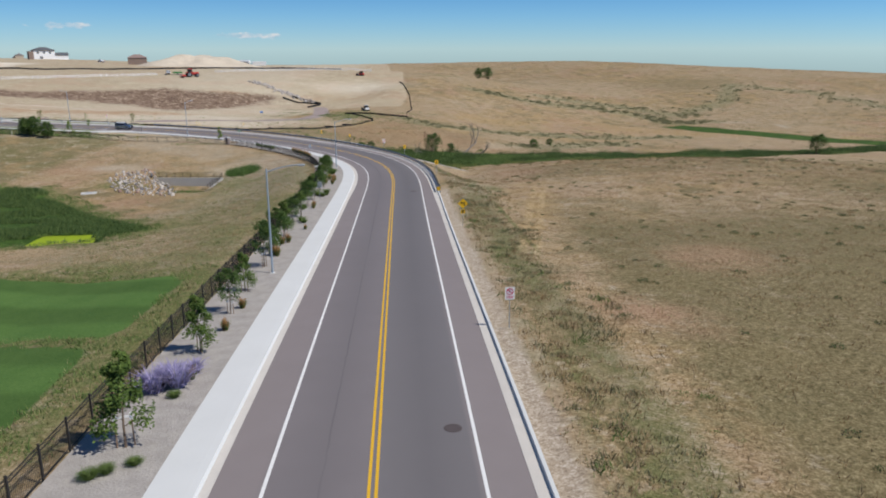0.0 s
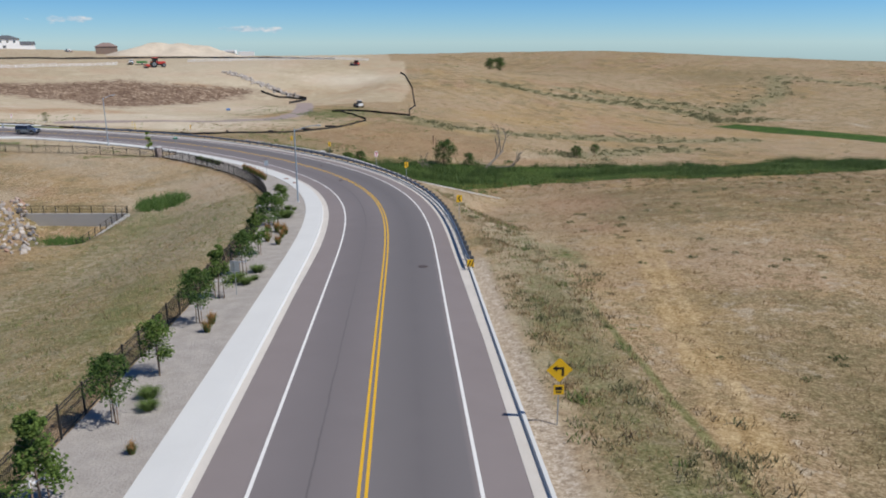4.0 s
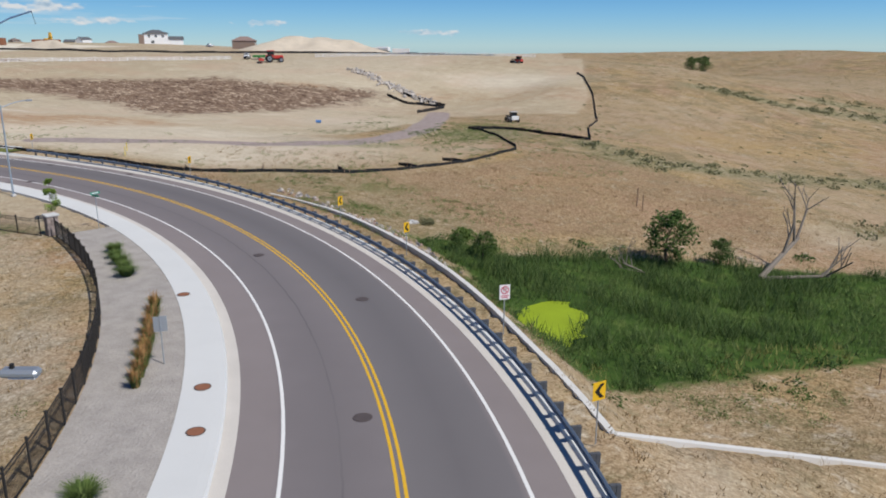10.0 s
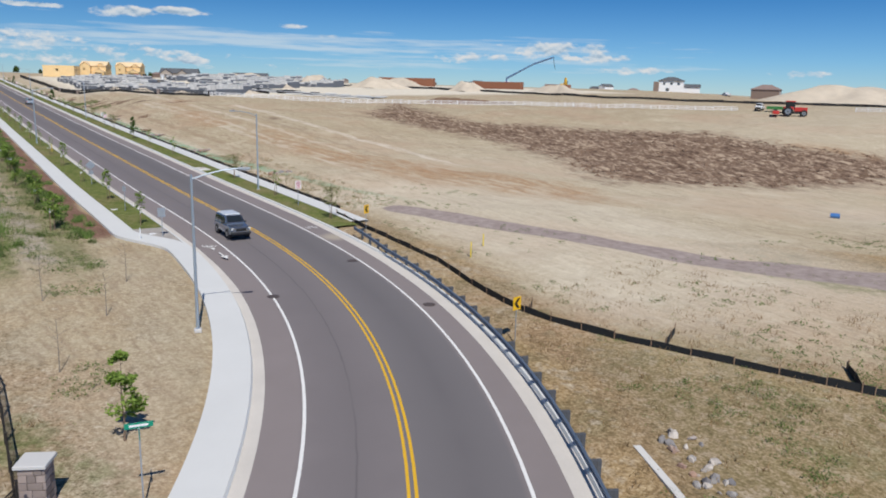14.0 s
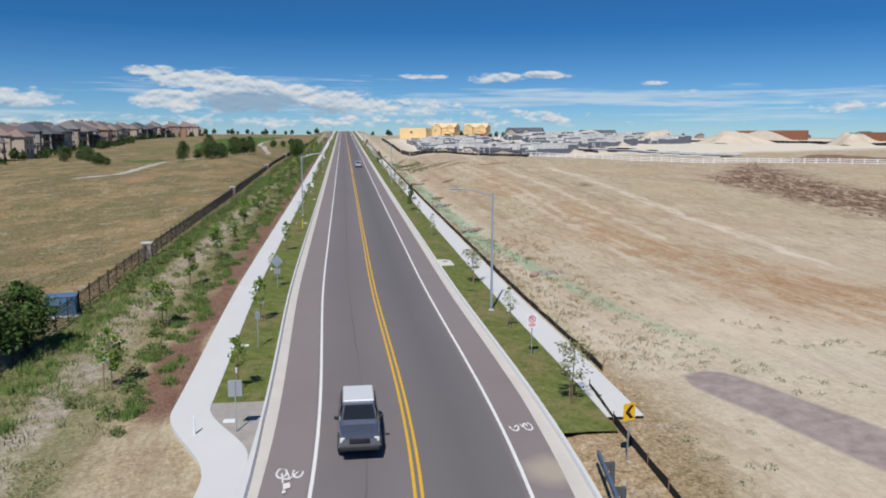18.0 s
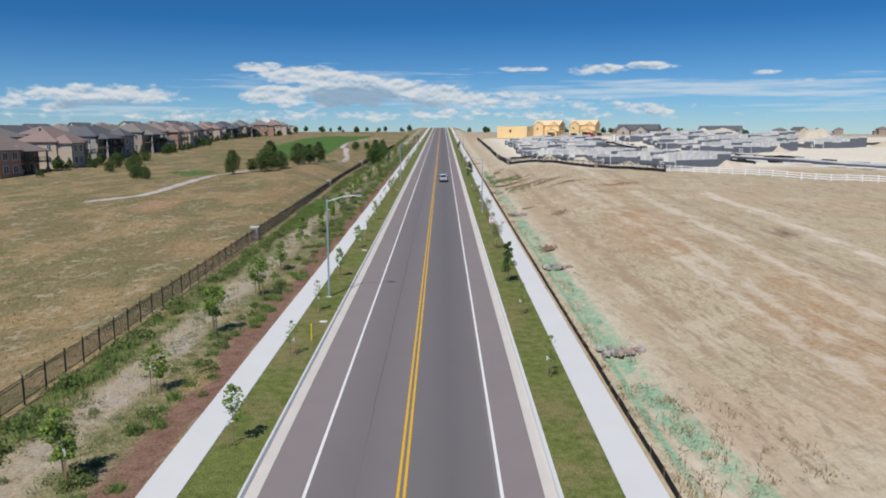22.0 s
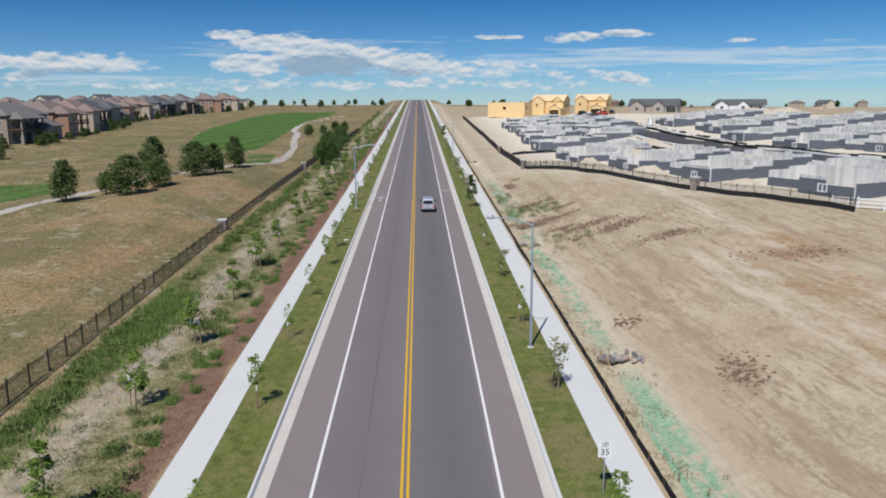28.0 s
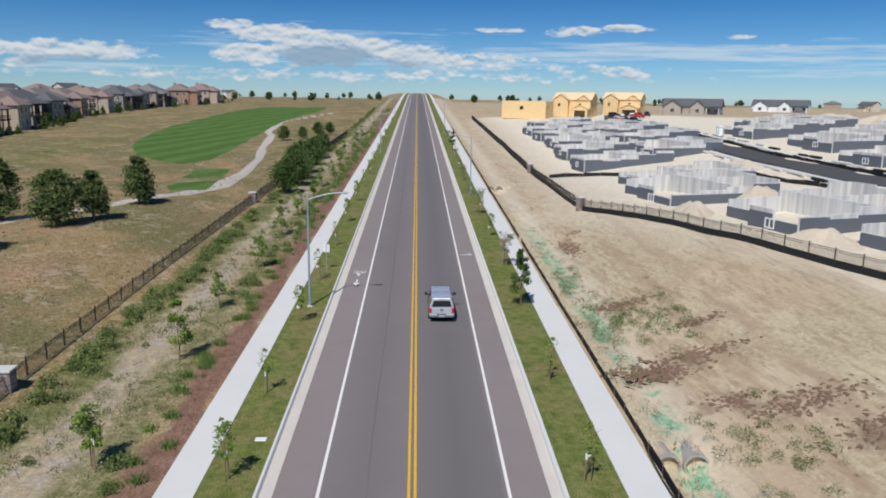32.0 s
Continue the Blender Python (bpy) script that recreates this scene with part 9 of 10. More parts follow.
def framing_house(kind, label):
    def make():
        root = group_of("house_under_construction", label, "house")
        if kind == "flat":
            shell(root, -8.2, -4, 8.2, 5, 6.2, {"s": [(6.8, 3.2, 8.0, 4.4)], "e": [(2, 3.4, 3.2, 4.6)]}, M_OSB)
            bm = bmesh.new()
            box(bm, -8.0, -3.8, 6.0, 8.0, 4.8, 6.1)
            part("flat_top", bm, M_OSB_ROOF, root)
        else:
            shell(root, -7, -4.5, 7, 5.5, 6.2, {"s": [(1.6, 3.6, 2.4, 4.6), (9.6, 3.6, 10.6, 4.8), (1.2, .4, 2.8, 2.2)], "e": [(2, 3.6, 3.2, 4.8), (6, 3.6, 7.2, 4.8), (3, .1, 4.2, 2.3)]}, M_OSB, M_OSB_ROOF, 2.4, 'x')
            shell(root, -6.6, -6.2, -1, -4.4, 6.2, {"s": [(1.9, 3.7, 2.7, 4.8)]}, M_OSB)
            part("gable", gable_end(bmesh.new(), -6.6, -6.2, -1, 0, 6.2, 1.9, 'y'), M_OSB, root)
            roof_part(root, gable_roof(bmesh.new(), -6.6, -6.2, -1, 0, 6.23, 1.9, 'y', .35, .12), M_OSB_ROOF)
            gx = 1.2 if kind == "gable" else .4
            shell(root, gx, -8.2, 6.8, -4.4, 3.0, {"s": [(.8, 0, 6.8 - gx - .8, 2.4)]}, M_OSB)
            part("gable", gable_end(bmesh.new(), gx, -8.2, 6.8, -4.4, 3.0, 1.3, 'y'), M_OSB, root)
            roof_part(root, gable_roof(bmesh.new(), gx, -8.2, 6.8, -4.4, 3.03, 1.3, 'y', .3, .12), M_OSB_ROOF)
            # the floor is blackened to paint the shade inside the garage
            bm = bmesh.new()
            box(bm, gx + .2, -7.9, .02, 6.6, -4.7, .08)
            part("garage_floor", bm, M_SHADE_IN, root)
            part("gable", gable_end(bmesh.new(), 2, -4.8, 6.4, 1, 6.2, 1.5, 'y'), M_OSB, root)
            roof_part(root, gable_roof(bmesh.new(), 2, -4.8, 6.4, 1, 6.23, 1.5, 'y', .3, .12), M_OSB_ROOF)
        return root
    return make


SITE_LABEL = "yellow strand-board house under construction"
put("frame_flat", framing_house("flat", "flat boxy yellow strand-board house under construction"), on_ground(-489, 277, 58))
put("frame_b", framing_house("gable", "gabled yellow strand-board house with two peaks"), on_ground(-497, 297, 58))
put("frame_c", framing_house("garage", "gabled yellow strand-board house with a dark garage opening"), on_ground(-503, 318, 58))


def finished_house(label, wall, roof, w, trim):
    def make():
        root = group_of("house", label, "house")
        h = w / 2
        wall_mass(root, -h, -4, h, 5, -1, 3.4, wall)
        part("gable", gable_end(bmesh.new(), -h, -4, h, 5, 3.4, 2.8), wall, root)
        roof_part(root, gable_roof(bmesh.new(), -h, -4, h, 5, 3.43, 2.8, 'x', .5), roof)
        for a, b, d in ((-h + 1, -h + 8, 7), (0, 5.5, 5.6)):
            wall_mass(root, a, -d, b, -3.9, -1, 3.2, wall, "wing_wall")
            part("gable", gable_end(bmesh.new(), a, -d, b, 0, 3.2, 2.3, 'y'), wall, root)
            roof_part(root, gable_roof(bmesh.new(), a, -d, b, 0, 3.23, 2.3, 'y', .4), roof)
            window_at(root, (a + b) / 2, -d, 1.6, 1.6, 1.5, "-y", trim)
        for x in (6.8, h - 1.5):
            window_at(root, x, -4, 1.7, 1.4, 1.5, "-y", trim)
        for y in (-2, 2):
            window_at(root, h, y, 1.7, 1.2, 1.4, "+x", trim)
        bm = bmesh.new()
        box(bm, 6.2, -7, 2.6, h, -3.9, 2.8)
        porch = part("porch_roof", bm, roof, root)
        for x in (6.5, h - .3):
            bm = bmesh.new()
            box(bm, x - .15, -6.9, -.5, x + .15, -6.6, 2.6)
            part("post", bm, trim, porch)
        return root
    return make


put("house_stone", finished_house("stone and grey house with dark gabled roofs", stucco("grey_beige_stone", (.42, .37, .32)), M_SHINGLE[3], 23, M_TRIMWHITE), on_ground(-525, 356, 56))
put("house_white", finished_house("white and dark blue farmhouse-style house with dark roofs", M_WALL[4], M_SHINGLE[3], 27, M_TRIMWHITE), on_ground(-600, 440, 50))


def plateau_house():
    root = group_of("house", "white-wrapped two-storey house with a dark roof", "house")
    wall_mass(root, -9, -5, 5, 5, -1.5, 6.2, M_WALL[4])
    roof_part(root, hip_roof(bmesh.new(), -9, -5, 5, 5, 6.3, 2.2, .6), M_SHINGLE[3])
    wall_mass(root, 4.9, -4.5, 14, 4, -1.5, 2.8, M_WALL[4], "wing_wall")
    part("gable", gable_end(bmesh.new(), 4.9, -4.5, 14, 4, 2.8, 1.6), M_WALL[4], root)
    roof_part(root, gable_roof(bmesh.new(), 4.9, -4.5, 14, 4, 2.83, 1.6), M_SHINGLE[3])
    wall_mass(root, -12, -5.4, -8.9, 4, -1.5, 5.6, M_WALL[1], "wing_wall", "dark brown clad wing")
    for x in (-6, -2, 2):
        window_at(root, x, -5, 4.6, 1.3, 1.4, "-y")
    window_at(root, -4, -5, 1.2, 1.8, 1.6, "-y")
    return root


put("plateau_house", plateau_house, on_ground(-290, 562, 35))
put("plain_house_3", plain_house(3, BACK_LABELS[3]), on_ground(-196, 492, 20, .75), "", "distant houses on the skyline")


# ---- foundations and the new street ----
M_FOUND, fnt, fb = material("fresh_foundation_concrete", .85, 0, .3)
fmap = fnt.nodes.new("ShaderNodeMapping")
fmap.inputs["Scale"].default_value = (1.7, 1.7, .06)
fnt.links.new(place(fnt), fmap.inputs[0])
fcol = ramp(fnt, noise_at(fnt, fmap.outputs[0], 1.0, 3, .6), (.36, (.46, .455, .44)), (.5, (.62, .615, .595)), (.62, (.74, .73, .70)))
fcol = mixed(fnt, maths(fnt, 'MULTIPLY', noise_at(fnt, place(fnt), 1.4, 5), .5), fcol, (.56, .55, .53))
fnt.links.new(fcol, fb.inputs["Base Color"])
M_COAT = speckled("grey_damp_proofing", (.125, .138, .162), .12, .8, 8, .7, relief=.1)


def slab_mesh(a, b, w, deep, into):
    """Corner points and faces of an upright slab, added to those in hand."""
    a, b = Vector(a), Vector(b)
    u = Vector((b.x - a.x, b.y - a.y, 0)).normalized()
    n = Vector((-u.y, u.x, 0)) * w / 2
    top = [a - n, b - n, b + n, a + n]
    if not into:
        into += [[], []]
    k = len(into[0])
    into[0].extend(top + [v - Vector((0, 0, deep)) for v in top])
    into[1].extend(tuple(k + i for i in f) for f in ((0, 1, 2, 3), (7, 6, 5, 4), (0, 4, 5, 1), (1, 5, 6, 2), (2, 6, 7, 3), (3, 7, 4, 0)))
    return into


def foundation(v, label):
    """Open basement walls that step down; the outside is coated dark to the line of the earth."""
    rng = random.Random(v * 7 + 1)
    w, d = (12, 13.5, 11)[v], (15, 13, 16)[v]

    def make():
        root = group_of("foundation", label, "foundation")
        corners = [(0, 0), (w * .45, 0), (w * .45, -1.6), (w, -1.6), (w, d), (w * .55, d), (w * .55, d + 1.2), (0, d + 1.2)]
        for i, (a, b) in enumerate(zip(corners, corners[1:] + corners[:1])):
            n = max(1, int(math.dist(a, b) / 3.1))
            for k in range(n):
                p = [a[j] + (b[j] - a[j]) * k / n for j in (0, 1)]
                q = [a[j] + (b[j] - a[j]) * (k + 1) / n for j in (0, 1)]
                deep = (p[1] + q[1]) / 2 / d
                top = 1.75 + 1.5 * round(4 * max(0, min(1, deep))) / 4 + (0, .25)[(i + k) % 2 and v != 1]
                if i in (0, 1, 2):
                    top = (1.3, 1.75, 2.2)[(i + k) % 3]
                u = (Vector((*q, 0)) - Vector((*p, 0))).normalized()
                o = Vector((u.y, -u.x, 0)) * .15
                ct = top - (.1, .45, .8)[(k + i) % 3] * (.5 if i in (0, 1, 2) else 1)
                me = slab_mesh((*p, top), (*q, top), .25, top + .9, [])
                slab_mesh((p[0] + o.x, p[1] + o.y, ct), (q[0] + o.x, q[1] + o.y, ct), .06, ct + .9, me)
                panel = mesh_of("wall_panel", me[0], me[1], M_FOUND)
                panel.materials.append(M_COAT)
                for f in panel.polygons[6:]:
                    f.material_index = 1
                piece("wall_panel", panel, root)
        wall_piece(root, (.2, d * .5, 2.7), (w - .2, d * .5, 2.7), .22, 3.4, M_FOUND, "wall_panel")
        wall_piece(root, (w * .5, d * .5, 2.9), (w * .5, d, 2.9), .22, 3.4, M_FOUND, "wall_panel")
        bm = bmesh.new()
        box(bm, .2, .2, -.4, w - .2, d - .1, .02)
        part("slab", bm, M_GUTTER, root, "sandy basement floor")
        bm = bmesh.new()
        for a in ((0, 0, 1.3, .12), (0, .88, 1.3, 1.0), (0, 0, .12, 1.0), (1.18, 0, 1.3, 1.0), (.6, .1, .7, .9)):
            box(bm, w * .65 + a[0], -1.85, .35 + a[1], w * .65 + a[2], -1.70, .35 + a[3])
        part("window_buck", bm, M_TAG, root, "white window former")
        return root
    return make


LOTS = "open house foundations on the plots"
FOUND_LABEL = ("pale stepped concrete foundation with dark coating", "square concrete foundation with dark damp-proofing", "long narrow stepped concrete foundation, half coated")
for i, (x, y, turn) in enumerate(((-297, 254, 10), (-318, 250.5, 8), (-281, 258, 13), (-333, 255, 8), (-264, 264, 18), (-366, 257, 5), (-382, 258, 5), (-398, 260, 5), (-414, 261, 5), (-430, 262, 6), (-374, 272, 5), (-392, 274, 5), (-412, 276, 5), (-432, 277, 6), (-450, 268, 6),
                                  (-386, 299, 8), (-362, 300, 8), (-340, 296, 6), (-318, 296, 8), (-352, 316, 10), (-376, 318, 10), (-400, 318, 10), (-330, 314, 10), (-305, 303, 20), (-425, 322, 10), (-345, 338, 10), (-372, 340, 10), (-316, 330, 16))):
    v = i % 3
    put(f"foundation_{v}", foundation(v, FOUND_LABEL[v]), on_ground(x, y, turn, 1.0, .15), "", LOTS)


def strip_on_ground(name, line, width, up, mat, label, step=3.0, thick=0.0):
    pts = walk_line(line, step)
    left, right = [], []
    for i, p in enumerate(pts):
        a, b = pts[max(0, i - 1)], pts[min(len(pts) - 1, i + 1)]
        u = Vector((b[0] - a[0], b[1] - a[1], 0)).normalized()
        left.append((p[0] - u.y * width / 2, p[1] + u.x * width / 2))
        right.append((p[0] + u.y * width / 2, p[1] - u.x * width / 2))
    zs = np.array([p[2] for p in pts])
    for _ in range(6):
        zs[1:-1] = (zs[:-2] + 2 * zs[1:-1] + zs[2:]) / 4
    verts = [(*p, z + up) for p, z in zip(left, zs)] + [(*p, z + up) for p, z in zip(right, zs)]
    n = len(pts)
    faces = [(i, n + i, n + i + 1, i + 1) for i in range(n - 1)]
    if thick:
        verts += [(v[0], v[1], v[2] - thick) for v in verts]
        faces += [(i, i + 1, 2 * n + i + 1, 2 * n + i) for i in range(n - 1)] + [(n + i + 1, n + i, 3 * n + i, 3 * n + i + 1) for i in range(n - 1)]
    return tagged(new(name, mesh_of(name, verts, faces, mat)), label, "road", kind="structure")


STREET = [(-500, 314), (-465, 302), (-420, 291), (-385, 289), (-350, 288), (-318, 286), (-290, 290), (-262, 301), (-235, 316)]
M_NEWROAD = speckled("new_dark_asphalt", (.085, .083, .086), .15, .3, 20, .85, relief=.3)
strip_on_ground("site_street", STREET, 8.6, .22, M_NEWROAD, "new dark asphalt street between the plots", 3, .5)
for k in (-1, 1):
    kerb = []
    for a, b in zip(STREET, STREET[1:]):
        u = Vector((b[0] - a[0], b[1] - a[1], 0)).normalized()
        kerb.append((a[0] - u.y * 4.9 * k, a[1] + u.x * 4.9 * k))
    kerb.append((STREET[-1][0] - u.y * 4.9 * k, STREET[-1][1] + u.x * 4.9 * k))
    strip_on_ground("site_kerb_north" if k < 0 else "site_kerb_south", kerb, 1.3, .28, M_CONCRETE, "pale new kerb and gutter of the street", 3, .5)
M_WATTLE = speckled("white_wattle_cloth", (.62, .60, .56), .2, 1, 12, .9, relief=.3)
rw = random.Random(9)
for k in (-1, 1):
    for (ax, ay), (bx, by) in zip(STREET[1:], STREET[2:]):
        u = Vector((bx - ax, by - ay, 0))
        L = u.length
        u.normalize()
        q = 1.0
        while q < L - 4:
            ln = rw.uniform(2.5, 5.5)
            cx, cy = ax + u.x * q - u.y * 6.2 * k, ay + u.y * q + u.x * 6.2 * k
            root = group_of("erosion_log", "sausage-shaped erosion log beside the new street", "erosion log", on_ground(cx, cy, math.degrees(math.atan2(u.y, u.x))), "erosion logs beside the street")
            bm = bmesh.new()
            tube(bm, (0, 0, .22), (ln / 2, rw.uniform(-.2, .2), .22), .26, .26, 8)
            tube(bm, (ln / 2, 0, .22), (ln, rw.uniform(-.3, .3), .22), .26, .2, 8)
            part("log", bm, rw.choice((M_WATTLE, M_NET, M_WATTLE)), root)
            q += ln + rw.uniform(.5, 4)


def toilet(mat, label):
    def make():
        root = group_of("portable_toilet", label, "portable toilet")
        bm = bmesh.new()
        box(bm, -.56, -.56, .1, .56, .56, 2.1, .04)
        body = part("body", bm, mat, root)
        bm = bmesh.new()
        box(bm, -.6, -.6, 2.1, .6, .6, 2.28, .08)
        part("roof", bm, M_TAG, root)
        bm = bmesh.new()
        box(bm, -.42, -.585, .2, .42, -.56, 1.95, .01)
        part("door", bm, M_TAG, body)
        bm = bmesh.new()
        box(bm, -.62, -.62, -.1, .62, .62, .1)
        part("skid", bm, M_TRIM, root)
        return root
    return make


M_TOILET = speckled("grey_green_plastic", (.28, .32, .33), .1, 2, 20, .6)
for x, y in ((-381, 295.5), (-382.5, 295.8)):
    put("toilet", toilet(M_TOILET, "grey plastic portable toilet on sandy ground"), on_ground(x, y, 60), "", "portable toilets on the site")
for i, (x, y, turn) in enumerate(((-470, 307, 110), (-462, 304, 120), (-476, 311, 20), (-455, 300, 100), (-448, 303, 110), (-484, 306, 30), (-443, 296, 100), (-490, 322, 60), (-494, 318, 60))):
    key = ("white", "black", "red", "white", "black", "black", "red", "black", "white")[i]
    if i % 2:
        put("site_suv_" + key, suv({"white": M_WHITECAR, "black": M_BLACKCAR, "red": M_REDCAR}[key], f"{key} car parked on the building site"), on_ground(x, y, turn, 1, -.22), "", "vehicles on the building site")
    else:
        put("site_pickup_" + key, pickup({"white": M_WHITECAR, "black": M_BLACKCAR, "red": M_REDCAR}[key], f"{key} pickup parked on the building site", False), on_ground(x, y, turn, 1, -.22), "", "vehicles on the building site")
for x, y, turn in ((-137, 380, 200), (-230, 520, 60), (-190, 560, 90), (-285, 463, 100)):
    put("site_pickup_white", pickup(M_WHITECAR, "white pickup parked on the building site", False), on_ground(x, y, turn), "", "vehicles on the building site")


# ---- machines ----
def bars(root, name, mat, boxes, label="", bevel=.03):
    out = None
    for b in boxes:
        bm = bmesh.new()
        out = part(name, box(bm, *b, bevel), mat, root, label)
    return out


def tractor():
    root = group_of("tractor", "red tractor with a wide implement on graded earth", "tractor")
    bars(root, "bonnet", M_REDCAR, [(-.5, .6, .9, .5, 2.9, 1.7)], bevel=.08)
    bars(root, "cab", M_GLASS, [(-.75, -.9, 1.2, .75, .7, 2.7)], "dark glazed cab", .06)
    bars(root, "roof", M_REDCAR, [(-.85, -1.0, 2.7, .85, .8, 2.9)], bevel=.06)
    bars(root, "fender", M_REDCAR, [(-1.3, -1.3, 1.2, -.75, .5, 1.75), (.75, -1.3, 1.2, 1.3, .5, 1.75)], bevel=.1)
    for x, y, r, w in ((-1.1, -.5, .9, .6), (1.1, -.5, .9, .6), (-.95, 2.3, .6, .4), (.95, 2.3, .6, .4)):
        add_wheel(root, x, y, r, w)
    bars(root, "chassis", M_TRIM, [(-.4, -1.0, .5, .4, 2.7, 1.0)])
    bars(root, "implement", M_REDCAR, [(-2.8, -3.2, .35, 2.8, -2.0, .95)], "red seeding implement", .08)
    bars(root, "drawbar", M_TRIM, [(-.2, -2.1, .5, .2, -.9, .7)])
    return root


put("tractor", tractor, on_ground(-121.5, 366, -60, 1.35))
root = group_of("farm_trailer", "green flat trailer beside a white pickup", "trailer", on_ground(-131.5, 377.5, 110))
bars(root, "bed", M_GREENCAR, [(-1.1, -2.2, .7, 1.1, 2.2, 1.5)], bevel=.06)
for x in (-1.05, 1.05):
    add_wheel(root, x, 0, .4, .25)


def excavator():
    root = group_of("excavator", "yellow tracked excavator on the plateau", "excavator")
    for x in (-1.2, 1.2):
        bars(root, "track", M_TRIM, [(x - .35, -2.2, 0, x + .35, 2.2, .95)], bevel=.25)
    body = bars(root, "body", M_YELLOWCAR, [(-1.5, -2.2, 1.0, 1.5, 1.3, 2.4)], bevel=.15)
    bars(body, "counterweight", M_TRIM, [(-1.45, -2.7, 1.1, 1.45, -2.15, 2.2)], bevel=.12)
    bars(root, "cab", M_GLASS, [(-1.4, .2, 2.4, -.4, 1.7, 3.5)], bevel=.08)
    for nm, pts in (("boom", [(0, 1.2, 1.9), (0, 3.6, 4.6), (0, 6.0, 4.4)]), ("arm", [(0, 6.0, 4.6), (0, 7.2, 2.0)])):
        bm = bmesh.new()
        for a, b in zip(pts, pts[1:]):
            tube(bm, a, b, .35, .26, 4)
        part(nm, bm, M_YELLOWCAR, root)
    bm = bmesh.new()
    box(bm, -.6, 6.5, .5, .6, 7.6, 1.7, .15)
    part("bucket", bm, M_TRIM, root)
    return root


put("excavator", excavator, on_ground(-298, 475, -130, 1.25))


def pump_truck():
    root = group_of("concrete_pump", "concrete pump truck with a long raised boom", "truck")
    bars(root, "cab", M_WHITECAR, [(-1.2, 3.5, .7, 1.2, 5.7, 3.0)], bevel=.12)
    bars(root, "chassis", M_TRIM, [(-.9, -5, .6, .9, 5, 1.1)])
    bars(root, "body", M_WHITECAR, [(-1.2, -5, 1.1, 1.2, 2.8, 2.4)], bevel=.1)
    for y in (-3.6, -2.2, 4.4):
        for x in (-1.05, 1.05):
            add_wheel(root, x, y, .52, .35)
    knee = [(0, 1.5, 2.4), (0, 1.2, 4.2), (11.5, 1.0, 10.5), (20, .8, 13.5)]
    for a, b in zip(knee, knee[1:]):
        bm = bmesh.new()
        tube(bm, a, b, .42, .32, 4)
        part("boom_section", bm, M_BOOM, root, "blue-grey boom section")
    bm = bmesh.new()
    tube(bm, knee[-1], (21, .8, 8.2), .12, .1, 8)
    part("hose", bm, M_TRIM, root)
    return root


put("pump", pump_truck, on_ground(-319.5, 453.9, 40, 1.2))


def tanker(label):
    root = group_of("water_truck", label, "truck")
    bars(root, "cab", M_WHITECAR, [(-1.2, 2.8, .8, 1.2, 5.0, 3.0)], bevel=.15)
    bars(root, "chassis", M_TRIM, [(-.9, -5, .6, .9, 3.4, 1.1)])
    bm = bmesh.new()
    tube(bm, (0, -5, 2.2), (0, 2.5, 2.2), 1.15, 1.15, 18)
    part("tank", bm, M_WHITECAR, root)
    for y in (-3.8, -2.4, 3.8):
        for x in (-1.0, 1.0):
            add_wheel(root, x, y, .52, .35)
    return root


put("tanker", lambda: tanker("white tank truck parked on the plateau"), on_ground(-153, 588, 70, 1.2))


def container(x, y, turn, label, mat, size):
    root = group_of("site_container", label, "container", on_ground(x, y, turn))
    w, d, h = size
    bars(root, "body", mat, [(-w / 2, -d / 2, 0, w / 2, d / 2, h)], bevel=.06)
    for i in range(12):
        q = -w / 2 + w * (i + .5) / 12
        bars(root, "rib", mat, [(q - .08, -d / 2 - .05, .15, q + .08, -d / 2, h - .15)], bevel=0)
    return root


container(-143, 597, 10, "white steel site container on the plateau", M_WHITECAR, (11, 3, 3.2))
for x, y, turn, mat, sz in ((-340, 404, 30, M_RUST, (30, 3, 4)), (-300, 430, 20, M_RUST, (26, 3, 3.4)), (-270, 440, 20, M_RUST, (12, 3, 3))):
    container(x, y, turn, "rust-red stack of forming panels", mat, sz)
# small machines on the slope above the creek and by the rim
def loader(body, label):
    def make():
        root = group_of("skid_loader", label, "loader")
        bars(root, "body", body, [(-.8, -1.3, .5, .8, .9, 1.3)], bevel=.08)
        bars(root, "cab", M_GLASS, [(-.6, -.8, 1.3, .6, .6, 2.1)], bevel=.05)
        bars(root, "cab_roof", body, [(-.66, -.86, 2.1, .66, .66, 2.2)], bevel=.03)
        for k in (-.875, .875):
            bars(root, "arm", M_TRIM, [(k - .075, -1.2, 1.1, k + .075, 2.0, 1.35)])
        bars(root, "bucket", M_TRIM, [(-.95, 1.8, .1, .95, 2.5, .9)], bevel=.1)
        for x in (-.9, .9):
            for y in (-.8, .5):
                add_wheel(root, x, y, .42, .3)
        return root
    return make


put("loader_white", loader(M_WHITECAR, "small dirty white loader on weedy ground"), on_ground(-29.1, 285.6, 30, 1.0))
put("loader_red", loader(M_REDCAR, "small red loader below the plateau's rim"), on_ground(-40.8, 382, 70, 1.05))
root = group_of("blue_barrel", "blue plastic barrel lying on graded earth", "barrel", on_ground(-64, 264.5, 20))
bm = bmesh.new()
tube(bm, (-.5, 0, .3), (.5, 0, .3), .3, .3, 14)
part("body", bm, paint("blue_plastic", (.05, .18, .45), 0, .5), root)


# ---- spoil heaps ----
M_HEAP = speckled("spoil_sand", (.57, .49, .385), .4, .22, 4.5, .95, relief=.6, distance=.15)
M_HEAP_BROWN = speckled("brown_topsoil_heap", (.20, .13, .085), .3, .3, 3, .95, relief=.6, distance=.15)


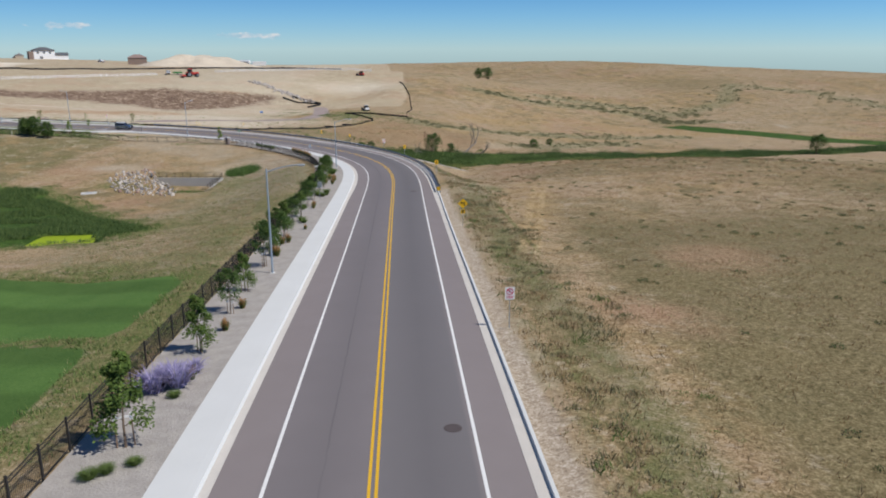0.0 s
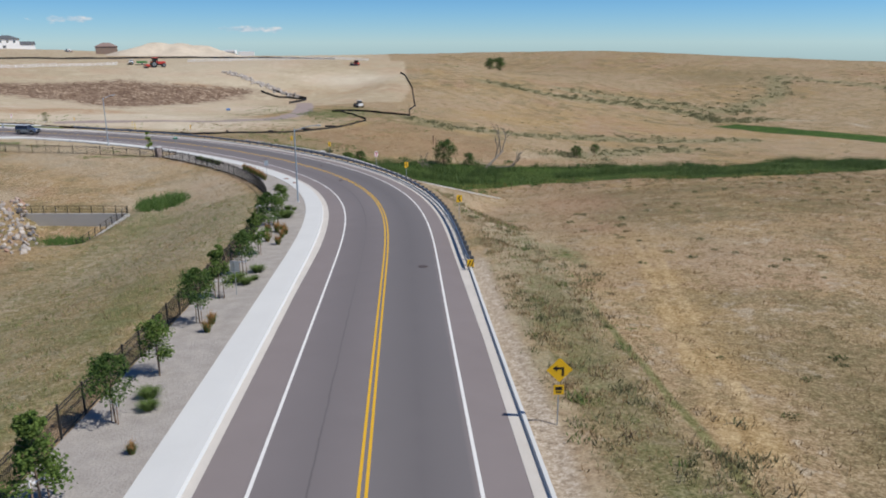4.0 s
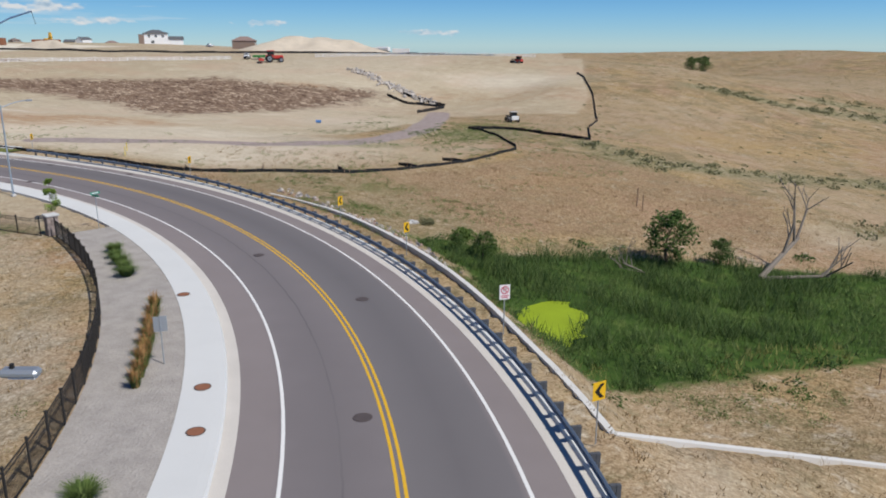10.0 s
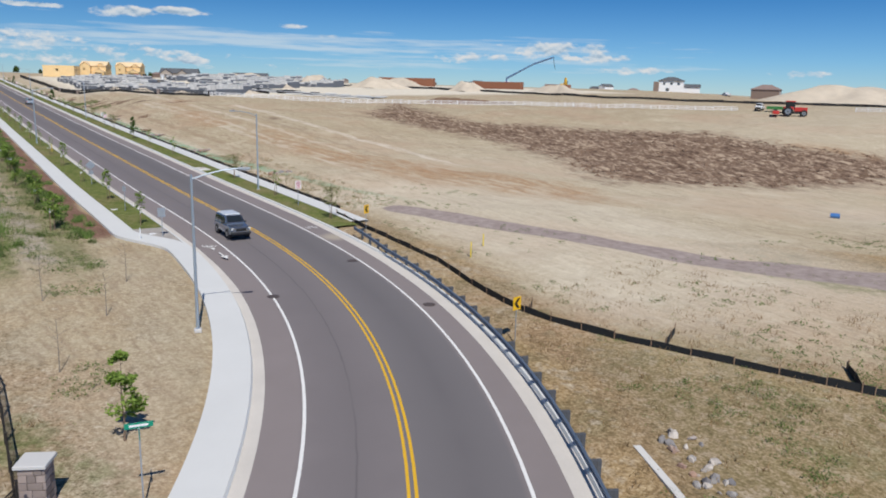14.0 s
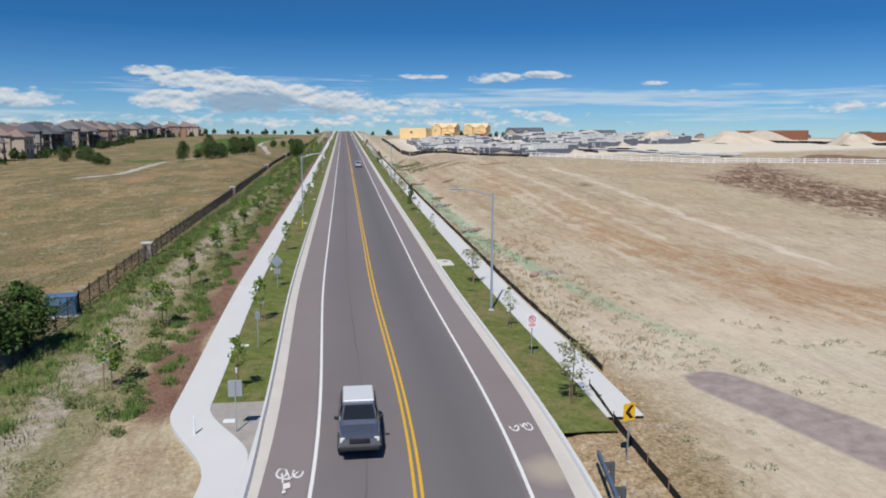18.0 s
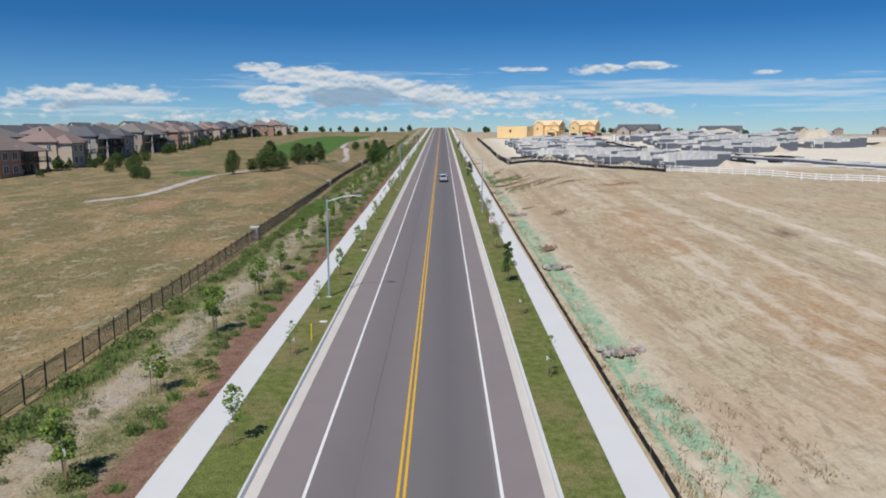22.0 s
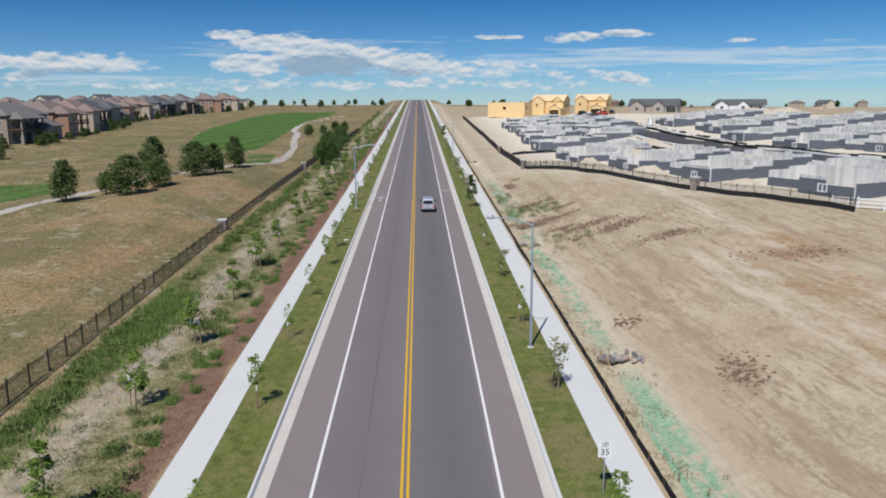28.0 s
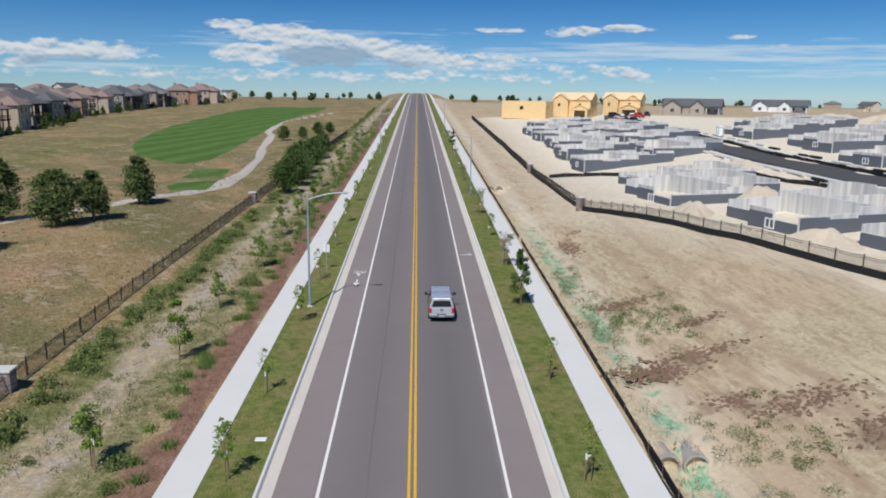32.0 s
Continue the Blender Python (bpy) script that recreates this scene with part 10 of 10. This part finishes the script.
def heap(x, y, turn, length, width, height, label, mat, seed, flat_top=.35):
    rng = np.random.default_rng(seed)
    n, m = 40, 22
    ph = rng.uniform(0, 6, 6)
    verts = []
    base = on_ground(x, y, turn)
    for j in range(m + 1):
        for i in range(n + 1):
            u, v = 2 * i / n - 1, 2 * j / m - 1
            r = math.hypot(u, v) if abs(u) < 1 else 1
            edge = 1 + .12 * math.sin(3 * math.atan2(v, u) + ph[0]) + .06 * math.sin(7 * math.atan2(v, u) + ph[1])
            h = max(0, min(1, (edge - math.sqrt(u * u + v * v)) / (1 - flat_top)))
            h = h * (1 - .35 * max(0, u)) * (1 + .10 * math.sin(u * 9 + ph[2]) * math.sin(v * 7 + ph[3]))
            wx, wy = (base @ Vector((u * length / 2, v * width / 2, 0)))[:2]
            verts.append((wx, wy, height * h - .3))
    g = ground_z([v[0] for v in verts], [v[1] for v in verts])
    verts = [(a, b, c + gz) for (a, b, c), gz in zip(verts, g)]
    faces = [(j * (n + 1) + i, j * (n + 1) + i + 1, (j + 1) * (n + 1) + i + 1, (j + 1) * (n + 1) + i) for j in range(m) for i in range(n)]
    return tagged(new("sand_mound", mesh_of("sand_mound", verts, faces, mat, True)), label, "mound", group="spoil heaps on the site")


heap(-152, 482, 20, 76, 40, 6.8, "long pale sand heap on the plateau", M_HEAP, 1)
heap(-204, 324, 48, 27, 4.5, 1.7, "low brown topsoil heap on graded earth", M_HEAP_BROWN, 2, .5)
for i, (x, y, l, w, h) in enumerate(((-330, 345, 26, 16, 4), (-300, 360, 30, 16, 4.5), (-360, 365, 30, 18, 4), (-270, 385, 24, 14, 4), (-395, 345, 26, 16, 4), (-340, 400, 40, 18, 4), (-250, 420, 34, 14, 3.5), (-420, 350, 30, 14, 3.5), (-300, 315, 14, 9, 2.4), (-340, 279, 12, 7, 1.6), (-296, 273, 14, 8, 1.8), (-255, 280, 14, 8, 1.6), (-299, 251, 9, 5, 1.7), (-282, 255.5, 8, 5, 1.5), (-304, 262, 9, 6, 2.2), (-283, 272, 11, 7, 2.2), (-335, 268, 12, 7, 2.2), (-266, 262, 6, 4, 1.0))):
    heap(x, y, 20 + 40 * math.sin(i * 2.0), l, w, h, "pale sandy spoil heap between the plots", M_HEAP, 10 + i, .15)

# trees and hedges by the houses, and the far tree line
rt = random.Random(21)
GARDEN = "garden trees beside the golf houses"
for i, (x, y) in enumerate(FRONT):
    for k in range(5):
        gx, gy = x + rt.uniform(-14, 14), y + rt.uniform(1.5, 5) + (2 if i < 2 else 0)
        kind = rt.choice(("far_broad", "far_pine", "far_broad", "far_pine"))
        put("tree_" + kind, tree(kind, "dark green garden tree beside a house"), on_ground(gx, gy, rt.uniform(0, 360), rt.uniform(.25, .62)), "dark green garden tree beside a house", GARDEN)
SKYLINE = "far trees on the skyline"
for i in range(104):
    a = i / 103
    x, y = -800 - 90 * math.sin(i * 1.3), -80 + 680 * a + 8 * math.sin(i * 2.2)
    if abs(float(road_near(x, y)[1][0])) < 24:
        continue
    put("tree_far_broad", tree("far_broad", "dark green tree on the far skyline"), on_ground(x, y, i * 41, .35 + .45 * abs(math.sin(i * 1.9))), "dark green tree on the far skyline", SKYLINE)


# ---- broken topsoil on the graded earth ----
M_SOIL = speckled("dark_broken_topsoil", (.19, .125, .085), .4, .8, 6, .97, relief=.7, distance=.06)


def soil_clods():
    """Lumps of dark topsoil strewn where the blade turned it over."""
    r = np.random.default_rng(31)
    places = []
    for s0, d0, rs, rd, n in ((423.5, 14.8, .9, 2.2, 260), (425.2, 18.2, .8, 2.2, 260), (416.6, 21, 1.0, 2.0, 260), (412.4, 23.5, 1.2, 2.2, 300), (418.6, 17.9, .5, .9, 90), (430, 20.4, .5, 1.2, 90), (437, 16.8, .6, 1.6, 140),
                              (404, 26, 1.2, 2.6, 200), (372, 20, 1.6, 1.0, 140), (392, 33, 1.6, 3, 160), (457, 16.5, 2.6, .7, 200), (384, 16.4, .9, .7, 80), (347, 14.6, 1.2, .7, 120), (463, 18, .8, .6, 60)):
        s, d = s0 + r.normal(0, rs * .7, n), d0 + r.normal(0, rd * .7, n)
        p = np.array([on_road(a, b)[:2] for a, b in zip(s, d)])
        places.append(p)
    q = np.stack([r.uniform(-225, -72, 9000), r.uniform(262, 331, 9000)], 1)
    q = q[inside(q[:, 0], q[:, 1], CLODS) & patches(q[:, 0], q[:, 1], .5, -.3)]
    p = np.concatenate(places + [q])
    n = len(p)
    size = r.uniform(.05, .19, n) * np.where(np.arange(n) < n - len(q), 1.0, 2.2)
    z = ground_z(p[:, 0], p[:, 1])
    shape = np.array([(1, 0, 0), (-.5, .87, 0), (-.5, -.87, 0), (0, 0, 1)])
    v = shape[None] * size[:, None, None] * r.uniform(.6, 1.5, (n, 4, 3)) * np.array([1.5, 1.5, .6])
    a = r.uniform(0, 6.28, n)
    c, sn = np.cos(a)[:, None], np.sin(a)[:, None]
    v[:, :, 0], v[:, :, 1] = v[:, :, 0] * c - v[:, :, 1] * sn, v[:, :, 0] * sn + v[:, :, 1] * c
    v += np.stack([p[:, 0], p[:, 1], z - .02], 1)[:, None]
    faces = [(4 * i + f[0], 4 * i + f[1], 4 * i + f[2]) for i in range(n) for f in ((0, 1, 3), (1, 2, 3), (2, 0, 3))]
    tagged(new("soil_clods", mesh_of("soil_clods", v.reshape(-1, 3), faces, M_SOIL)), "dark broken clods of turned topsoil", "soil", kind="stuff")


soil_clods()
